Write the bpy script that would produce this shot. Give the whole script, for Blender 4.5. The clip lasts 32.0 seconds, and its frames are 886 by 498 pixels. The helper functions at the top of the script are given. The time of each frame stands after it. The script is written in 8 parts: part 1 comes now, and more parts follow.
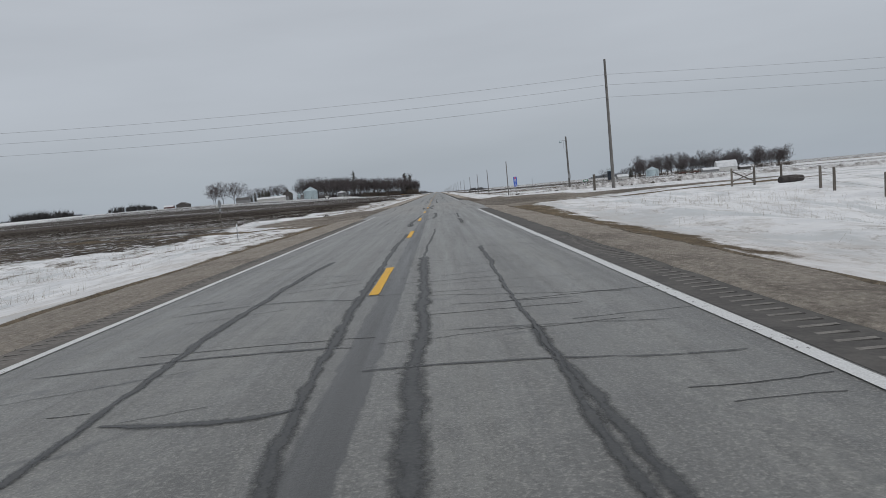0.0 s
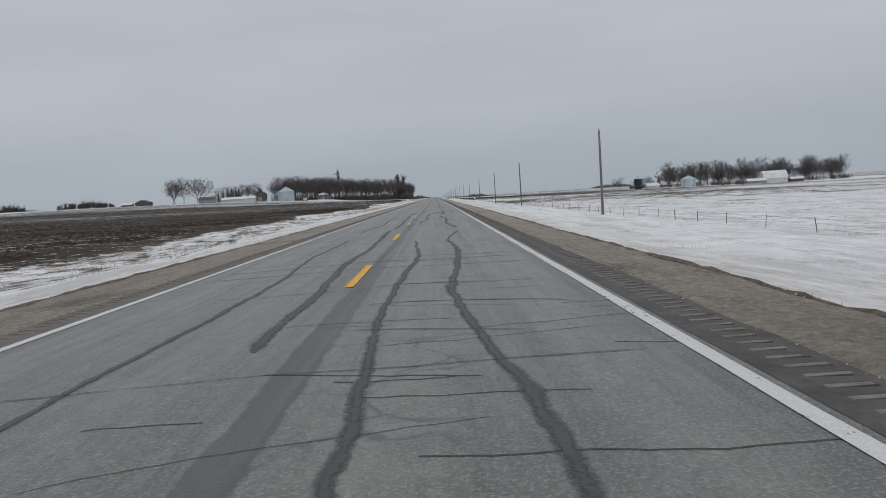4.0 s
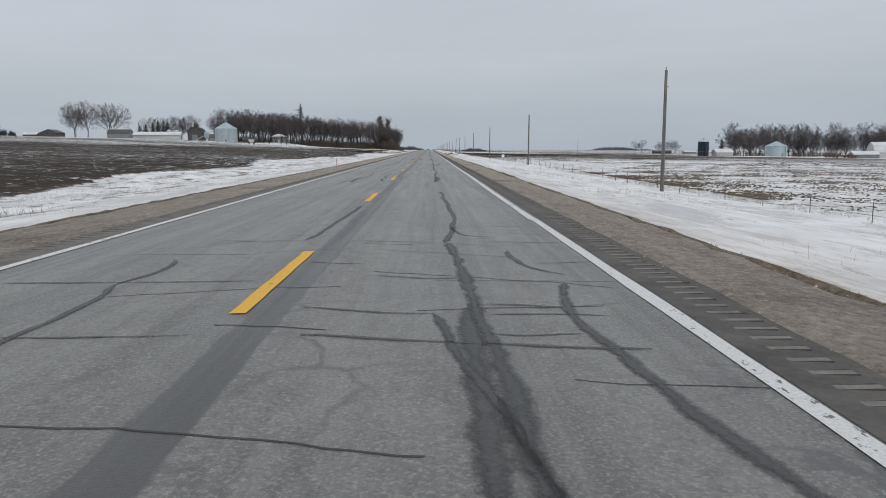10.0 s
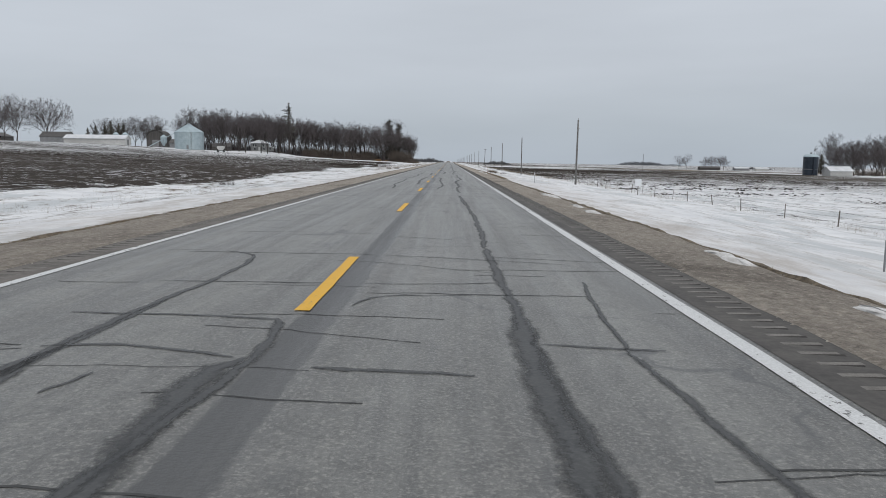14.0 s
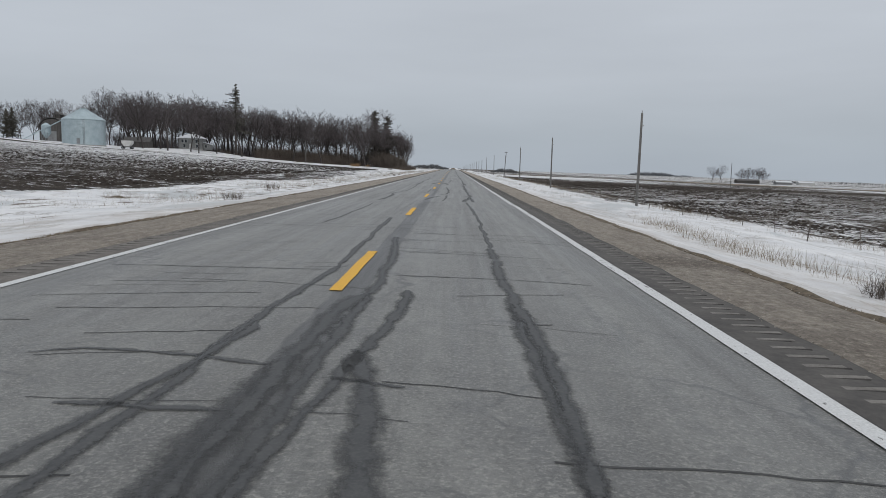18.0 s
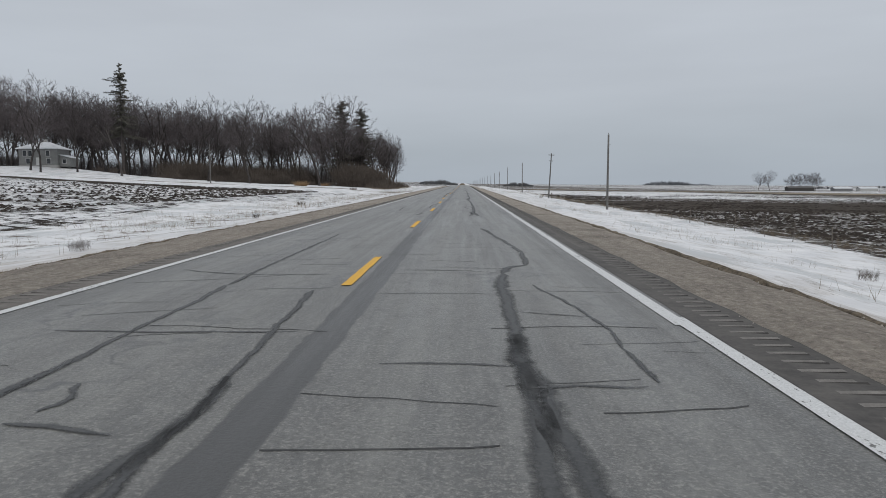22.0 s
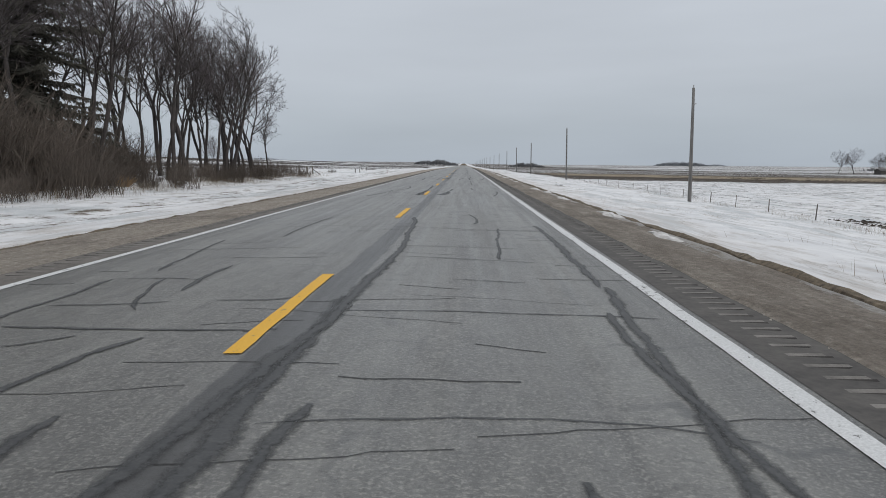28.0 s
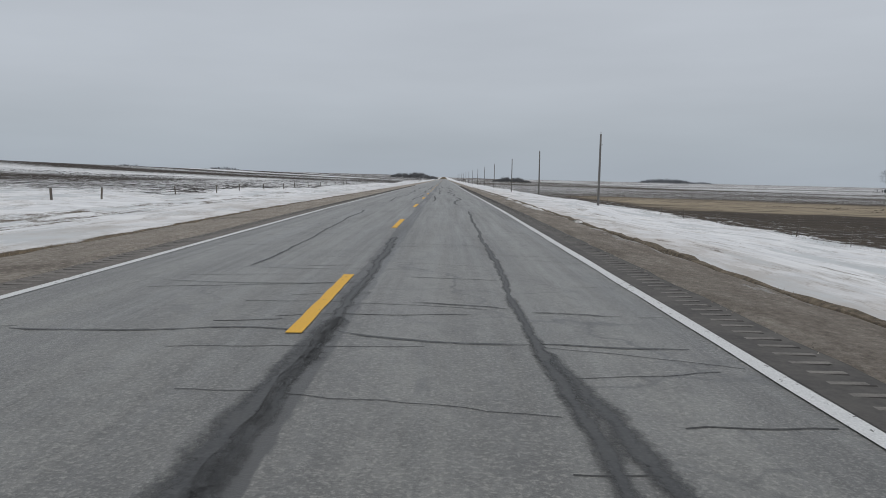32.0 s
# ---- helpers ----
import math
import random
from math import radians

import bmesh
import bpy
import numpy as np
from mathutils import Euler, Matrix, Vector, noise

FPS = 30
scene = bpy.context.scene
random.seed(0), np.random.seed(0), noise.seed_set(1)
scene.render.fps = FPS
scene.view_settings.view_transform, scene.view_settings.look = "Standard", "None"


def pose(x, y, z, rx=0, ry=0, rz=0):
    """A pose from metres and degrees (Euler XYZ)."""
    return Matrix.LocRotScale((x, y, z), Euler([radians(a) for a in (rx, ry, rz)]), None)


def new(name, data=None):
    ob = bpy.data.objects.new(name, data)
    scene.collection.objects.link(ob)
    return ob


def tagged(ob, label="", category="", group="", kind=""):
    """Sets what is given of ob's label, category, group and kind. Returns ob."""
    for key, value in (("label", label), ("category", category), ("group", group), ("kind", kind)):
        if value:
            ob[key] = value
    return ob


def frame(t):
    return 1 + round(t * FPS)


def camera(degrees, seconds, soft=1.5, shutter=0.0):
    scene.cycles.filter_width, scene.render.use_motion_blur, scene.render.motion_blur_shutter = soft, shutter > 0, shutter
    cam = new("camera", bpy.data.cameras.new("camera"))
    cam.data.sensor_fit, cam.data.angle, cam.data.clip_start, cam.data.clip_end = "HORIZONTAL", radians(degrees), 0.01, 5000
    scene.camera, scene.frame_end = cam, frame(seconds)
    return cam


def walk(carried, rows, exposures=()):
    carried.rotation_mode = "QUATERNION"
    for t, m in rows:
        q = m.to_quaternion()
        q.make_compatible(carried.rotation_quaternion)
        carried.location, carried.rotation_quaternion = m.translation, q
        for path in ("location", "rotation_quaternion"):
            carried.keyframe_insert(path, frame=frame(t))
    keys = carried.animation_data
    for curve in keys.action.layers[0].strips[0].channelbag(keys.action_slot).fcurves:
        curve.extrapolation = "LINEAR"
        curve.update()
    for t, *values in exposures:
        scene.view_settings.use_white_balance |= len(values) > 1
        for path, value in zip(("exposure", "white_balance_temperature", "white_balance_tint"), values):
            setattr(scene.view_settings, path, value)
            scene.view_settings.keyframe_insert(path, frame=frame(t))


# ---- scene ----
cam = camera(62.7, 32.0, 0.9)
PATH = [
    (0, (1.02, 0.09, 1.319, 85.40, 5.70, -0.45)),
    (0.5, (1.05, 13.66, 1.313, 85.40, 5.53, -0.52)),
    (1, (1.11, 27.22, 1.309, 85.49, 5.53, -0.42)),
    (1.5, (1.20, 40.79, 1.307, 85.51, 5.77, -0.31)),
    (2, (1.28, 54.39, 1.306, 85.35, 5.54, -0.17)),
    (2.5, (1.33, 68.02, 1.308, 85.20, 5.97, -0.07)),
    (3, (1.36, 81.67, 1.309, 85.33, 5.75, -0.31)),
    (3.5, (1.40, 95.31, 1.309, 85.81, 5.03, -0.52)),
    (5.5, (1.50, 149.98, 1.305, 85.45, 1.07, -0.76)),
    (6, (1.51, 163.49, 1.305, 85.02, 0.77, -0.93)),
    (6.5, (1.52, 176.96, 1.305, 84.38, 0.33, -1.50)),
    (7, (1.53, 190.43, 1.305, 82.79, -0.39, -2.05)),
    (7.5, (1.55, 203.92, 1.305, 80.36, -0.67, -1.74)),
    (8, (1.57, 217.40, 1.305, 78.62, -0.11, -1.32)),
    (8.5, (1.59, 230.89, 1.304, 79.26, -0.33, -1.40)),
    (9, (1.59, 244.38, 1.304, 80.63, -0.28, -1.63)),
    (9.5, (1.57, 257.88, 1.305, 81.66, 0.01, -1.33)),
    (10, (1.52, 271.40, 1.306, 82.09, 0.38, -1.13)),
    (10.5, (1.47, 284.92, 1.308, 82.07, 0.00, -1.27)),
    (11, (1.41, 298.44, 1.309, 82.05, -0.66, -1.44)),
    (11.5, (1.37, 311.99, 1.309, 81.72, -1.25, -1.63)),
    (12, (1.34, 325.60, 1.308, 81.62, -1.65, -1.49)),
    (12.5, (1.31, 339.27, 1.311, 81.68, -1.64, -0.97)),
    (13, (1.29, 352.95, 1.314, 82.17, -1.13, -0.15)),
    (13.5, (1.27, 366.60, 1.311, 82.59, -0.63, 0.43)),
    (14, (1.27, 380.21, 1.307, 83.05, -0.37, 0.44)),
    (14.5, (1.27, 393.81, 1.306, 83.11, -0.43, 0.48)),
    (16.5, (1.22, 449.76, 1.313, 83.29, -1.50, 0.64)),
    (17, (1.20, 463.37, 1.310, 83.17, -2.22, 0.57)),
    (17.5, (1.21, 476.87, 1.310, 83.20, -2.08, 0.77)),
    (18, (1.23, 490.20, 1.310, 83.55, -1.45, 0.83)),
    (18.5, (1.23, 503.41, 1.306, 83.99, -0.93, 0.72)),
    (19, (1.25, 516.61, 1.301, 84.32, -0.72, 0.54)),
    (19.5, (1.30, 529.90, 1.301, 84.25, 0.19, 0.50)),
    (20, (1.34, 543.34, 1.303, 84.26, 0.39, 0.63)),
    (20.5, (1.36, 556.92, 1.301, 84.25, 0.34, 0.74)),
    (21, (1.35, 570.55, 1.300, 84.21, 0.19, 0.81)),
    (21.5, (1.37, 584.16, 1.302, 84.46, 0.47, 1.11)),
    (22, (1.40, 597.71, 1.303, 84.77, 0.26, 1.57)),
    (22.5, (1.46, 611.24, 1.301, 85.09, 0.16, 1.98)),
    (23, (1.51, 624.83, 1.298, 84.87, -0.19, 2.17)),
    (23.5, (1.54, 638.45, 1.299, 85.01, 0.40, 2.01)),
    (24, (1.56, 652.07, 1.299, 84.87, 0.67, 2.01)),
    (24.5, (1.59, 665.65, 1.294, 84.74, 0.83, 2.03)),
    (25, (1.61, 679.20, 1.289, 84.18, 0.23, 1.79)),
    (25.5, (1.62, 693.05, 1.304, 83.98, 0.32, 1.68)),
    (27.5, (1.57, 747.47, 1.294, 83.23, 0.23, 1.52)),
    (28, (1.55, 761.09, 1.292, 83.22, 0.13, 1.66)),
    (28.5, (1.52, 774.68, 1.292, 83.45, -0.07, 1.61)),
    (29, (1.48, 788.25, 1.295, 83.72, -0.03, 1.38)),
    (29.5, (1.43, 801.77, 1.301, 83.97, -0.01, 1.26)),
    (30, (1.38, 815.30, 1.307, 83.98, -0.59, 1.14)),
    (30.5, (1.33, 828.88, 1.307, 84.17, -0.70, 0.96)),
    (31, (1.27, 842.49, 1.305, 84.20, -0.37, 0.77)),
    (31.5, (1.23, 856.10, 1.303, 83.99, -0.28, 0.19)),
    (32, (1.19, 869.71, 1.301, 84.26, -0.80, 0.09)),
]
EXPOSURE = [(0.0, -0.20), (3.5, -0.22), (6.0, -0.08), (6.6, -0.17), (7.1, -0.2), (7.6, -0.08), (8.0, 0.12), (9.0, 0.05), (11.0, 0.0), (13.0, -0.02), (14.0, 0.06), (17.0, -0.06), (22.0, -0.09), (25.0, -0.08), (28.0, 0.0), (29.0, 0.0), (30.0, -0.12), (32.0, -0.14)]
walk(cam, [(t, pose(*p)) for t, p in PATH], EXPOSURE)

# ---- world, sun ----
world = bpy.data.worlds.new("world")
scene.world = world
world.use_nodes = True
wn, wl = world.node_tree.nodes, world.node_tree.links
wn.clear()
w_out = wn.new("ShaderNodeOutputWorld")
w_bg = wn.new("ShaderNodeBackground")
w_sky = wn.new("ShaderNodeTexSky")
w_sky.sky_type, w_sky.sun_disc = "NISHITA", False
w_sky.sun_elevation, w_sky.sun_rotation = radians(42), radians(150)
w_sky.air_density, w_sky.dust_density = 1.0, 4.0
w_sky_dim = wn.new("ShaderNodeMixRGB")
w_sky_dim.blend_type = "MULTIPLY"
w_sky_dim.inputs[0].default_value = 1.0
w_sky_dim.inputs[2].default_value = (0.08, 0.08, 0.08, 1)
# overcast layer: a grey deck, a little brighter overhead, with faint broad streaks
w_geo = wn.new("ShaderNodeTexCoord")
w_sep = wn.new("ShaderNodeSeparateXYZ")
w_ramp = wn.new("ShaderNodeValToRGB")
w_ramp.color_ramp.elements[0].position, w_ramp.color_ramp.elements[0].color = 0.0, (0.42, 0.47, 0.53, 1)
w_ramp.color_ramp.elements[1].position, w_ramp.color_ramp.elements[1].color = 1.0, (0.86, 0.88, 0.91, 1)
for pos, col in ((0.04, (0.435, 0.485, 0.54, 1)), (0.12, (0.51, 0.55, 0.605, 1)), (0.3, (0.555, 0.59, 0.64, 1)), (0.5, (0.68, 0.71, 0.75, 1))):
    e = w_ramp.color_ramp.elements.new(pos)
    e.color = col
w_map = wn.new("ShaderNodeMapping")
w_map.inputs["Scale"].default_value = (1.6, 1.6, 9.0)
w_noise = wn.new("ShaderNodeTexNoise")
w_noise.inputs["Scale"].default_value = 1.7
w_noise.inputs["Detail"].default_value = 4.0
w_nr = wn.new("ShaderNodeMapRange")
w_nr.inputs["From Min"].default_value, w_nr.inputs["From Max"].default_value = 0.3, 0.7
w_nr.inputs["To Min"].default_value, w_nr.inputs["To Max"].default_value = 0.955, 1.04
w_mul = wn.new("ShaderNodeMixRGB")
w_mul.blend_type = "MULTIPLY"
w_mul.inputs[0].default_value = 1.0
w_mix = wn.new("ShaderNodeMixRGB")
w_mix.inputs[0].default_value = 0.08
wl.new(w_geo.outputs["Generated"], w_sep.inputs[0])
wl.new(w_sep.outputs["Z"], w_ramp.inputs[0])
wl.new(w_geo.outputs["Generated"], w_map.inputs[0])
wl.new(w_map.outputs[0], w_noise.inputs["Vector"])
wl.new(w_noise.outputs["Fac"], w_nr.inputs[0])
wl.new(w_ramp.outputs[0], w_mul.inputs[1])
wl.new(w_nr.outputs[0], w_mul.inputs[2])
wl.new(w_sky.outputs[0], w_sky_dim.inputs[1])
wl.new(w_mul.outputs[0], w_mix.inputs[1])
wl.new(w_sky_dim.outputs[0], w_mix.inputs[2])
wl.new(w_mix.outputs[0], w_bg.inputs[0])
w_bg.inputs[1].default_value = 1.05
wl.new(w_bg.outputs[0], w_out.inputs[0])

sun = new("sun", bpy.data.lights.new("sun", "SUN"))
sun.data.energy, sun.data.angle, sun.data.color = 0.7, radians(25), (1.0, 0.97, 0.93)
sun.matrix_world = pose(0, 0, 60, 48, 0, 30)


# ---- materials ----
def mat(name):
    m = bpy.data.materials.new(name)
    m.use_nodes = True
    nt = m.node_tree
    return m, nt, nt.nodes["Principled BSDF"]


def n_noise(nt, scale, detail=4.0, rough=0.55, vec=None, stretch=None):
    n = nt.nodes.new("ShaderNodeTexNoise")
    n.inputs["Scale"].default_value, n.inputs["Detail"].default_value, n.inputs["Roughness"].default_value = scale, detail, rough
    if stretch:
        mp = nt.nodes.new("ShaderNodeMapping")
        mp.inputs["Scale"].default_value = stretch
        nt.links.new(vec, mp.inputs[0])
        vec = mp.outputs[0]
    if vec is not None:
        nt.links.new(vec, n.inputs["Vector"])
    return n.outputs["Fac"]


def n_range(nt, v, a, b, c=0.0, d=1.0):
    n = nt.nodes.new("ShaderNodeMapRange")
    for k, val in zip(("From Min", "From Max", "To Min", "To Max"), (a, b, c, d)):
        n.inputs[k].default_value = val
    nt.links.new(v, n.inputs[0])
    return n.outputs[0]


def n_math(nt, op, a, b):
    n = nt.nodes.new("ShaderNodeMath")
    n.operation = op
    for k, v in enumerate((a, b)):
        if isinstance(v, (int, float)):
            n.inputs[k].default_value = v
        else:
            nt.links.new(v, n.inputs[k])
    return n.outputs[0]


def n_mix(nt, fac, a, b):
    n = nt.nodes.new("ShaderNodeMixRGB")
    for k, v in enumerate((fac, a, b)):
        if isinstance(v, tuple):
            n.inputs[k].default_value = (*v, 1)
        elif isinstance(v, (int, float)):
            n.inputs[k].default_value = v
        else:
            nt.links.new(v, n.inputs[k])
    return n.outputs[0]


def n_bump(nt, b, height, strength, dist):
    n = nt.nodes.new("ShaderNodeBump")
    n.inputs["Strength"].default_value, n.inputs["Distance"].default_value = strength, dist
    nt.links.new(height, n.inputs["Height"])
    nt.links.new(n.outputs[0], b.inputs["Normal"])


def n_pos(nt):
    return nt.nodes.new("ShaderNodeNewGeometry").outputs["Position"]


def n_attr(nt, name):
    n = nt.nodes.new("ShaderNodeAttribute")
    n.attribute_name = name
    return n.outputs["Fac"]


def simple(name, ca, cb, scale=3.0, rough=0.8, metal=0.0, bump=0.0, spec=0.4, stretch=None, var=0.0):
    """Two tones mixed by noise at two scales, with optional relief and per-object variation."""
    m, nt, b = mat(name)
    vec = nt.nodes.new("ShaderNodeTexCoord").outputs["Object"]
    big = n_noise(nt, scale, 5, 0.6, vec, stretch)
    fine = n_noise(nt, scale * 9, 3, 0.6, vec, stretch)
    f = n_range(nt, n_math(nt, "ADD", n_math(nt, "MULTIPLY", big, 0.65), n_math(nt, "MULTIPLY", fine, 0.35)), 0.36, 0.64)
    col = n_mix(nt, f, ca, cb)
    if var:
        rnd = nt.nodes.new("ShaderNodeObjectInfo").outputs["Random"]
        hs = nt.nodes.new("ShaderNodeHueSaturation")
        nt.links.new(n_range(nt, rnd, 0, 1, 1 - var, 1 + var), hs.inputs["Value"])
        nt.links.new(col, hs.inputs["Color"])
        col = hs.outputs[0]
    nt.links.new(col, b.inputs["Base Color"])
    b.inputs["Roughness"].default_value, b.inputs["Metallic"].default_value = rough, metal
    b.inputs["Specular IOR Level"].default_value = spec
    if bump:
        n_bump(nt, b, fine, 0.6, bump)
    return m


def asphalt_material():
    m, nt, b = mat("asphalt")
    p = n_pos(nt)
    sep = nt.nodes.new("ShaderNodeSeparateXYZ")
    nt.links.new(p, sep.inputs[0])
    x = sep.outputs["X"]
    grain = n_noise(nt, 40, 4, 0.75, p)
    blotch = n_noise(nt, 0.35, 5, 0.6, p, (1.6, 0.35, 1))
    streak = n_noise(nt, 2.2, 4, 0.6, p, (2.0, 0.05, 1))
    scuff = n_noise(nt, 3.5, 6, 0.7, p, (2.2, 0.06, 1))
    # wheel paths: paler polished bands about 0.85 m either side of each lane's middle
    lane = n_math(nt, "ABSOLUTE", n_math(nt, "SUBTRACT", n_math(nt, "ABSOLUTE", x, 0), 1.85), 0)
    wheel = n_range(nt, n_math(nt, "ABSOLUTE", n_math(nt, "SUBTRACT", lane, 0.85), 0), 0.0, 0.5, 1.0, 0.0)
    base = n_mix(nt, n_range(nt, blotch, 0.35, 0.65), (0.080, 0.080, 0.076), (0.124, 0.123, 0.115))
    base = n_mix(nt, n_math(nt, "MULTIPLY", wheel, n_range(nt, streak, 0.3, 0.7, 0.2, 0.8)), base, (0.196, 0.197, 0.182))
    edge = n_range(nt, n_math(nt, "ABSOLUTE", x, 0), 2.95, 3.3, 0.0, 0.9)
    base = n_mix(nt, n_math(nt, "MULTIPLY", edge, n_range(nt, streak, 0.35, 0.6, 0.35, 1.0)), base, (0.062, 0.062, 0.060))
    patch = n_noise(nt, 1.7, 6, 0.72, p, (1.0, 0.45, 1))
    base = n_mix(nt, n_range(nt, patch, 0.50, 0.66, 0.0, 0.7), base, (0.070, 0.069, 0.066))
    base = n_mix(nt, n_range(nt, patch, 0.34, 0.46, 0.4, 0.0), base, (0.185, 0.184, 0.172))
    base = n_mix(nt, n_range(nt, scuff, 0.53, 0.68, 0.0, 0.5), base, (0.18, 0.179, 0.166))
    base = n_mix(nt, n_range(nt, scuff, 0.33, 0.45, 0.5, 0.0), base, (0.046, 0.045, 0.044))
    # the dark overlay along the centre joint, ragged at its edges
    fray = n_math(nt, "MULTIPLY", n_math(nt, "SUBTRACT", n_noise(nt, 5.0, 5, 0.65, p, (1.0, 0.3, 1)), 0.5), 0.16)
    drift = n_math(nt, "MULTIPLY", n_math(nt, "SUBTRACT", n_noise(nt, 0.025, 2, 0.5, p, (0.0, 1.0, 0.0)), 0.5), 0.35)
    off = n_math(nt, "ABSOLUTE", n_math(nt, "ADD", n_math(nt, "SUBTRACT", x, 0.22), drift), 0)
    centre = n_range(nt, n_math(nt, "ADD", off, fray), 0.145, 0.172, 1.0, 0.0)
    mottle = n_noise(nt, 5.5, 7, 0.78, p, (1.0, 0.55, 1))
    base = n_mix(nt, n_range(nt, mottle, 0.50, 0.64, 0.0, 0.5), base, (0.060, 0.059, 0.056))
    base = n_mix(nt, n_range(nt, mottle, 0.36, 0.47, 0.35, 0.0), base, (0.20, 0.198, 0.185))
    speck = n_noise(nt, 22, 5, 0.8, p)
    base = n_mix(nt, n_range(nt, speck, 0.50, 0.64, 0.0, 0.7), base, (0.052, 0.051, 0.049))
    base = n_mix(nt, n_range(nt, grain, 0.50, 0.64, 0.0, 0.55), base, (0.36, 0.352, 0.32))
    base = n_mix(nt, n_math(nt, "MULTIPLY", centre, n_range(nt, streak, 0.3, 0.5, 0.75, 1.0)), base, n_mix(nt, grain, (0.024, 0.024, 0.024), (0.060, 0.060, 0.059)))
    vor = nt.nodes.new("ShaderNodeTexVoronoi")
    vor.feature, vor.inputs["Scale"].default_value = "DISTANCE_TO_EDGE", 0.55
    warp = nt.nodes.new("ShaderNodeMixRGB")
    warp.blend_type = "ADD"
    warp.inputs[0].default_value = 1.2
    nz = nt.nodes.new("ShaderNodeTexNoise")
    nz.inputs["Scale"].default_value, nz.inputs["Detail"].default_value = 1.4, 5.0
    nt.links.new(p, nz.inputs["Vector"])
    nt.links.new(p, warp.inputs[1])
    nt.links.new(nz.outputs["Color"], warp.inputs[2])
    nt.links.new(warp.outputs[0], vor.inputs["Vector"])
    hair = n_math(nt, "MULTIPLY", n_range(nt, vor.outputs["Distance"], 0.006, 0.022, 0.75, 0.0), n_range(nt, blotch, 0.48, 0.62))
    base = n_mix(nt, hair, base, (0.045, 0.046, 0.048))
    # salt and mud tracked from the side road
    y = sep.outputs["Y"]
    mud = n_math(nt, "MULTIPLY", n_range(nt, n_math(nt, "ABSOLUTE", n_math(nt, "SUBTRACT", y, 68.0), 0), 8, 26, 0.75, 0.0), n_range(nt, n_noise(nt, 0.6, 5, 0.65, p, (0.6, 1.0, 1)), 0.42, 0.62))
    base = n_mix(nt, mud, base, (0.23, 0.205, 0.175))
    nt.links.new(base, b.inputs["Base Color"])
    nt.links.new(n_range(nt, streak, 0.3, 0.7, 0.33, 0.50), b.inputs["Roughness"])
    b.inputs["Specular IOR Level"].default_value = 0.95
    n_bump(nt, b, n_math(nt, "ADD", grain, n_math(nt, "MULTIPLY", speck, 1.5)), 0.8, 0.008)
    return m


def tar_material():
    m, nt, b = mat("crack_sealant")
    p = n_pos(nt)
    worn = n_noise(nt, 3.0, 5, 0.65, p)
    fine = n_noise(nt, 40, 3, 0.6, p)
    col = n_mix(nt, n_range(nt, worn, 0.42, 0.68), (0.034, 0.036, 0.038), (0.066, 0.068, 0.069))
    col = n_mix(nt, n_range(nt, fine, 0.45, 0.75, 0, 0.35), col, (0.16, 0.16, 0.16))
    nt.links.new(col, b.inputs["Base Color"])
    nt.links.new(n_range(nt, worn, 0.3, 0.7, 0.42, 0.65), b.inputs["Roughness"])
    b.inputs["Specular IOR Level"].default_value = 0.35
    n_bump(nt, b, fine, 0.4, 0.004)
    # the sealant is worn away raggedly towards its edges
    rag = n_noise(nt, 24.0, 5, 0.7, p)
    core = n_attr(nt, "core")
    keep = n_math(nt, "ADD", core, n_math(nt, "ADD", n_math(nt, "MULTIPLY", n_math(nt, "SUBTRACT", rag, 0.5), 0.7), n_math(nt, "MULTIPLY", n_math(nt, "SUBTRACT", worn, 0.5), 1.5)))
    nt.links.new(n_range(nt, keep, 0.10, 0.85), b.inputs["Alpha"])
    return m


def paint_material(name, ca, cb, wear):
    m, nt, b = mat(name)
    p = n_pos(nt)
    chips = n_noise(nt, 14, 6, 0.7, p, (1.0, 0.6, 1))
    broad = n_noise(nt, 0.5, 3, 0.5, p)
    grain = n_noise(nt, 70, 3, 0.6, p)
    col = n_mix(nt, n_range(nt, grain, 0.3, 0.7), ca, cb)
    lost = n_math(nt, "GREATER_THAN", n_math(nt, "ADD", chips, n_math(nt, "MULTIPLY", broad, 0.35)), wear)
    col = n_mix(nt, lost, col, (0.12, 0.12, 0.118))
    nt.links.new(col, b.inputs["Base Color"])
    b.inputs["Roughness"].default_value = 0.65
    n_bump(nt, b, grain, 0.5, 0.004)
    return m


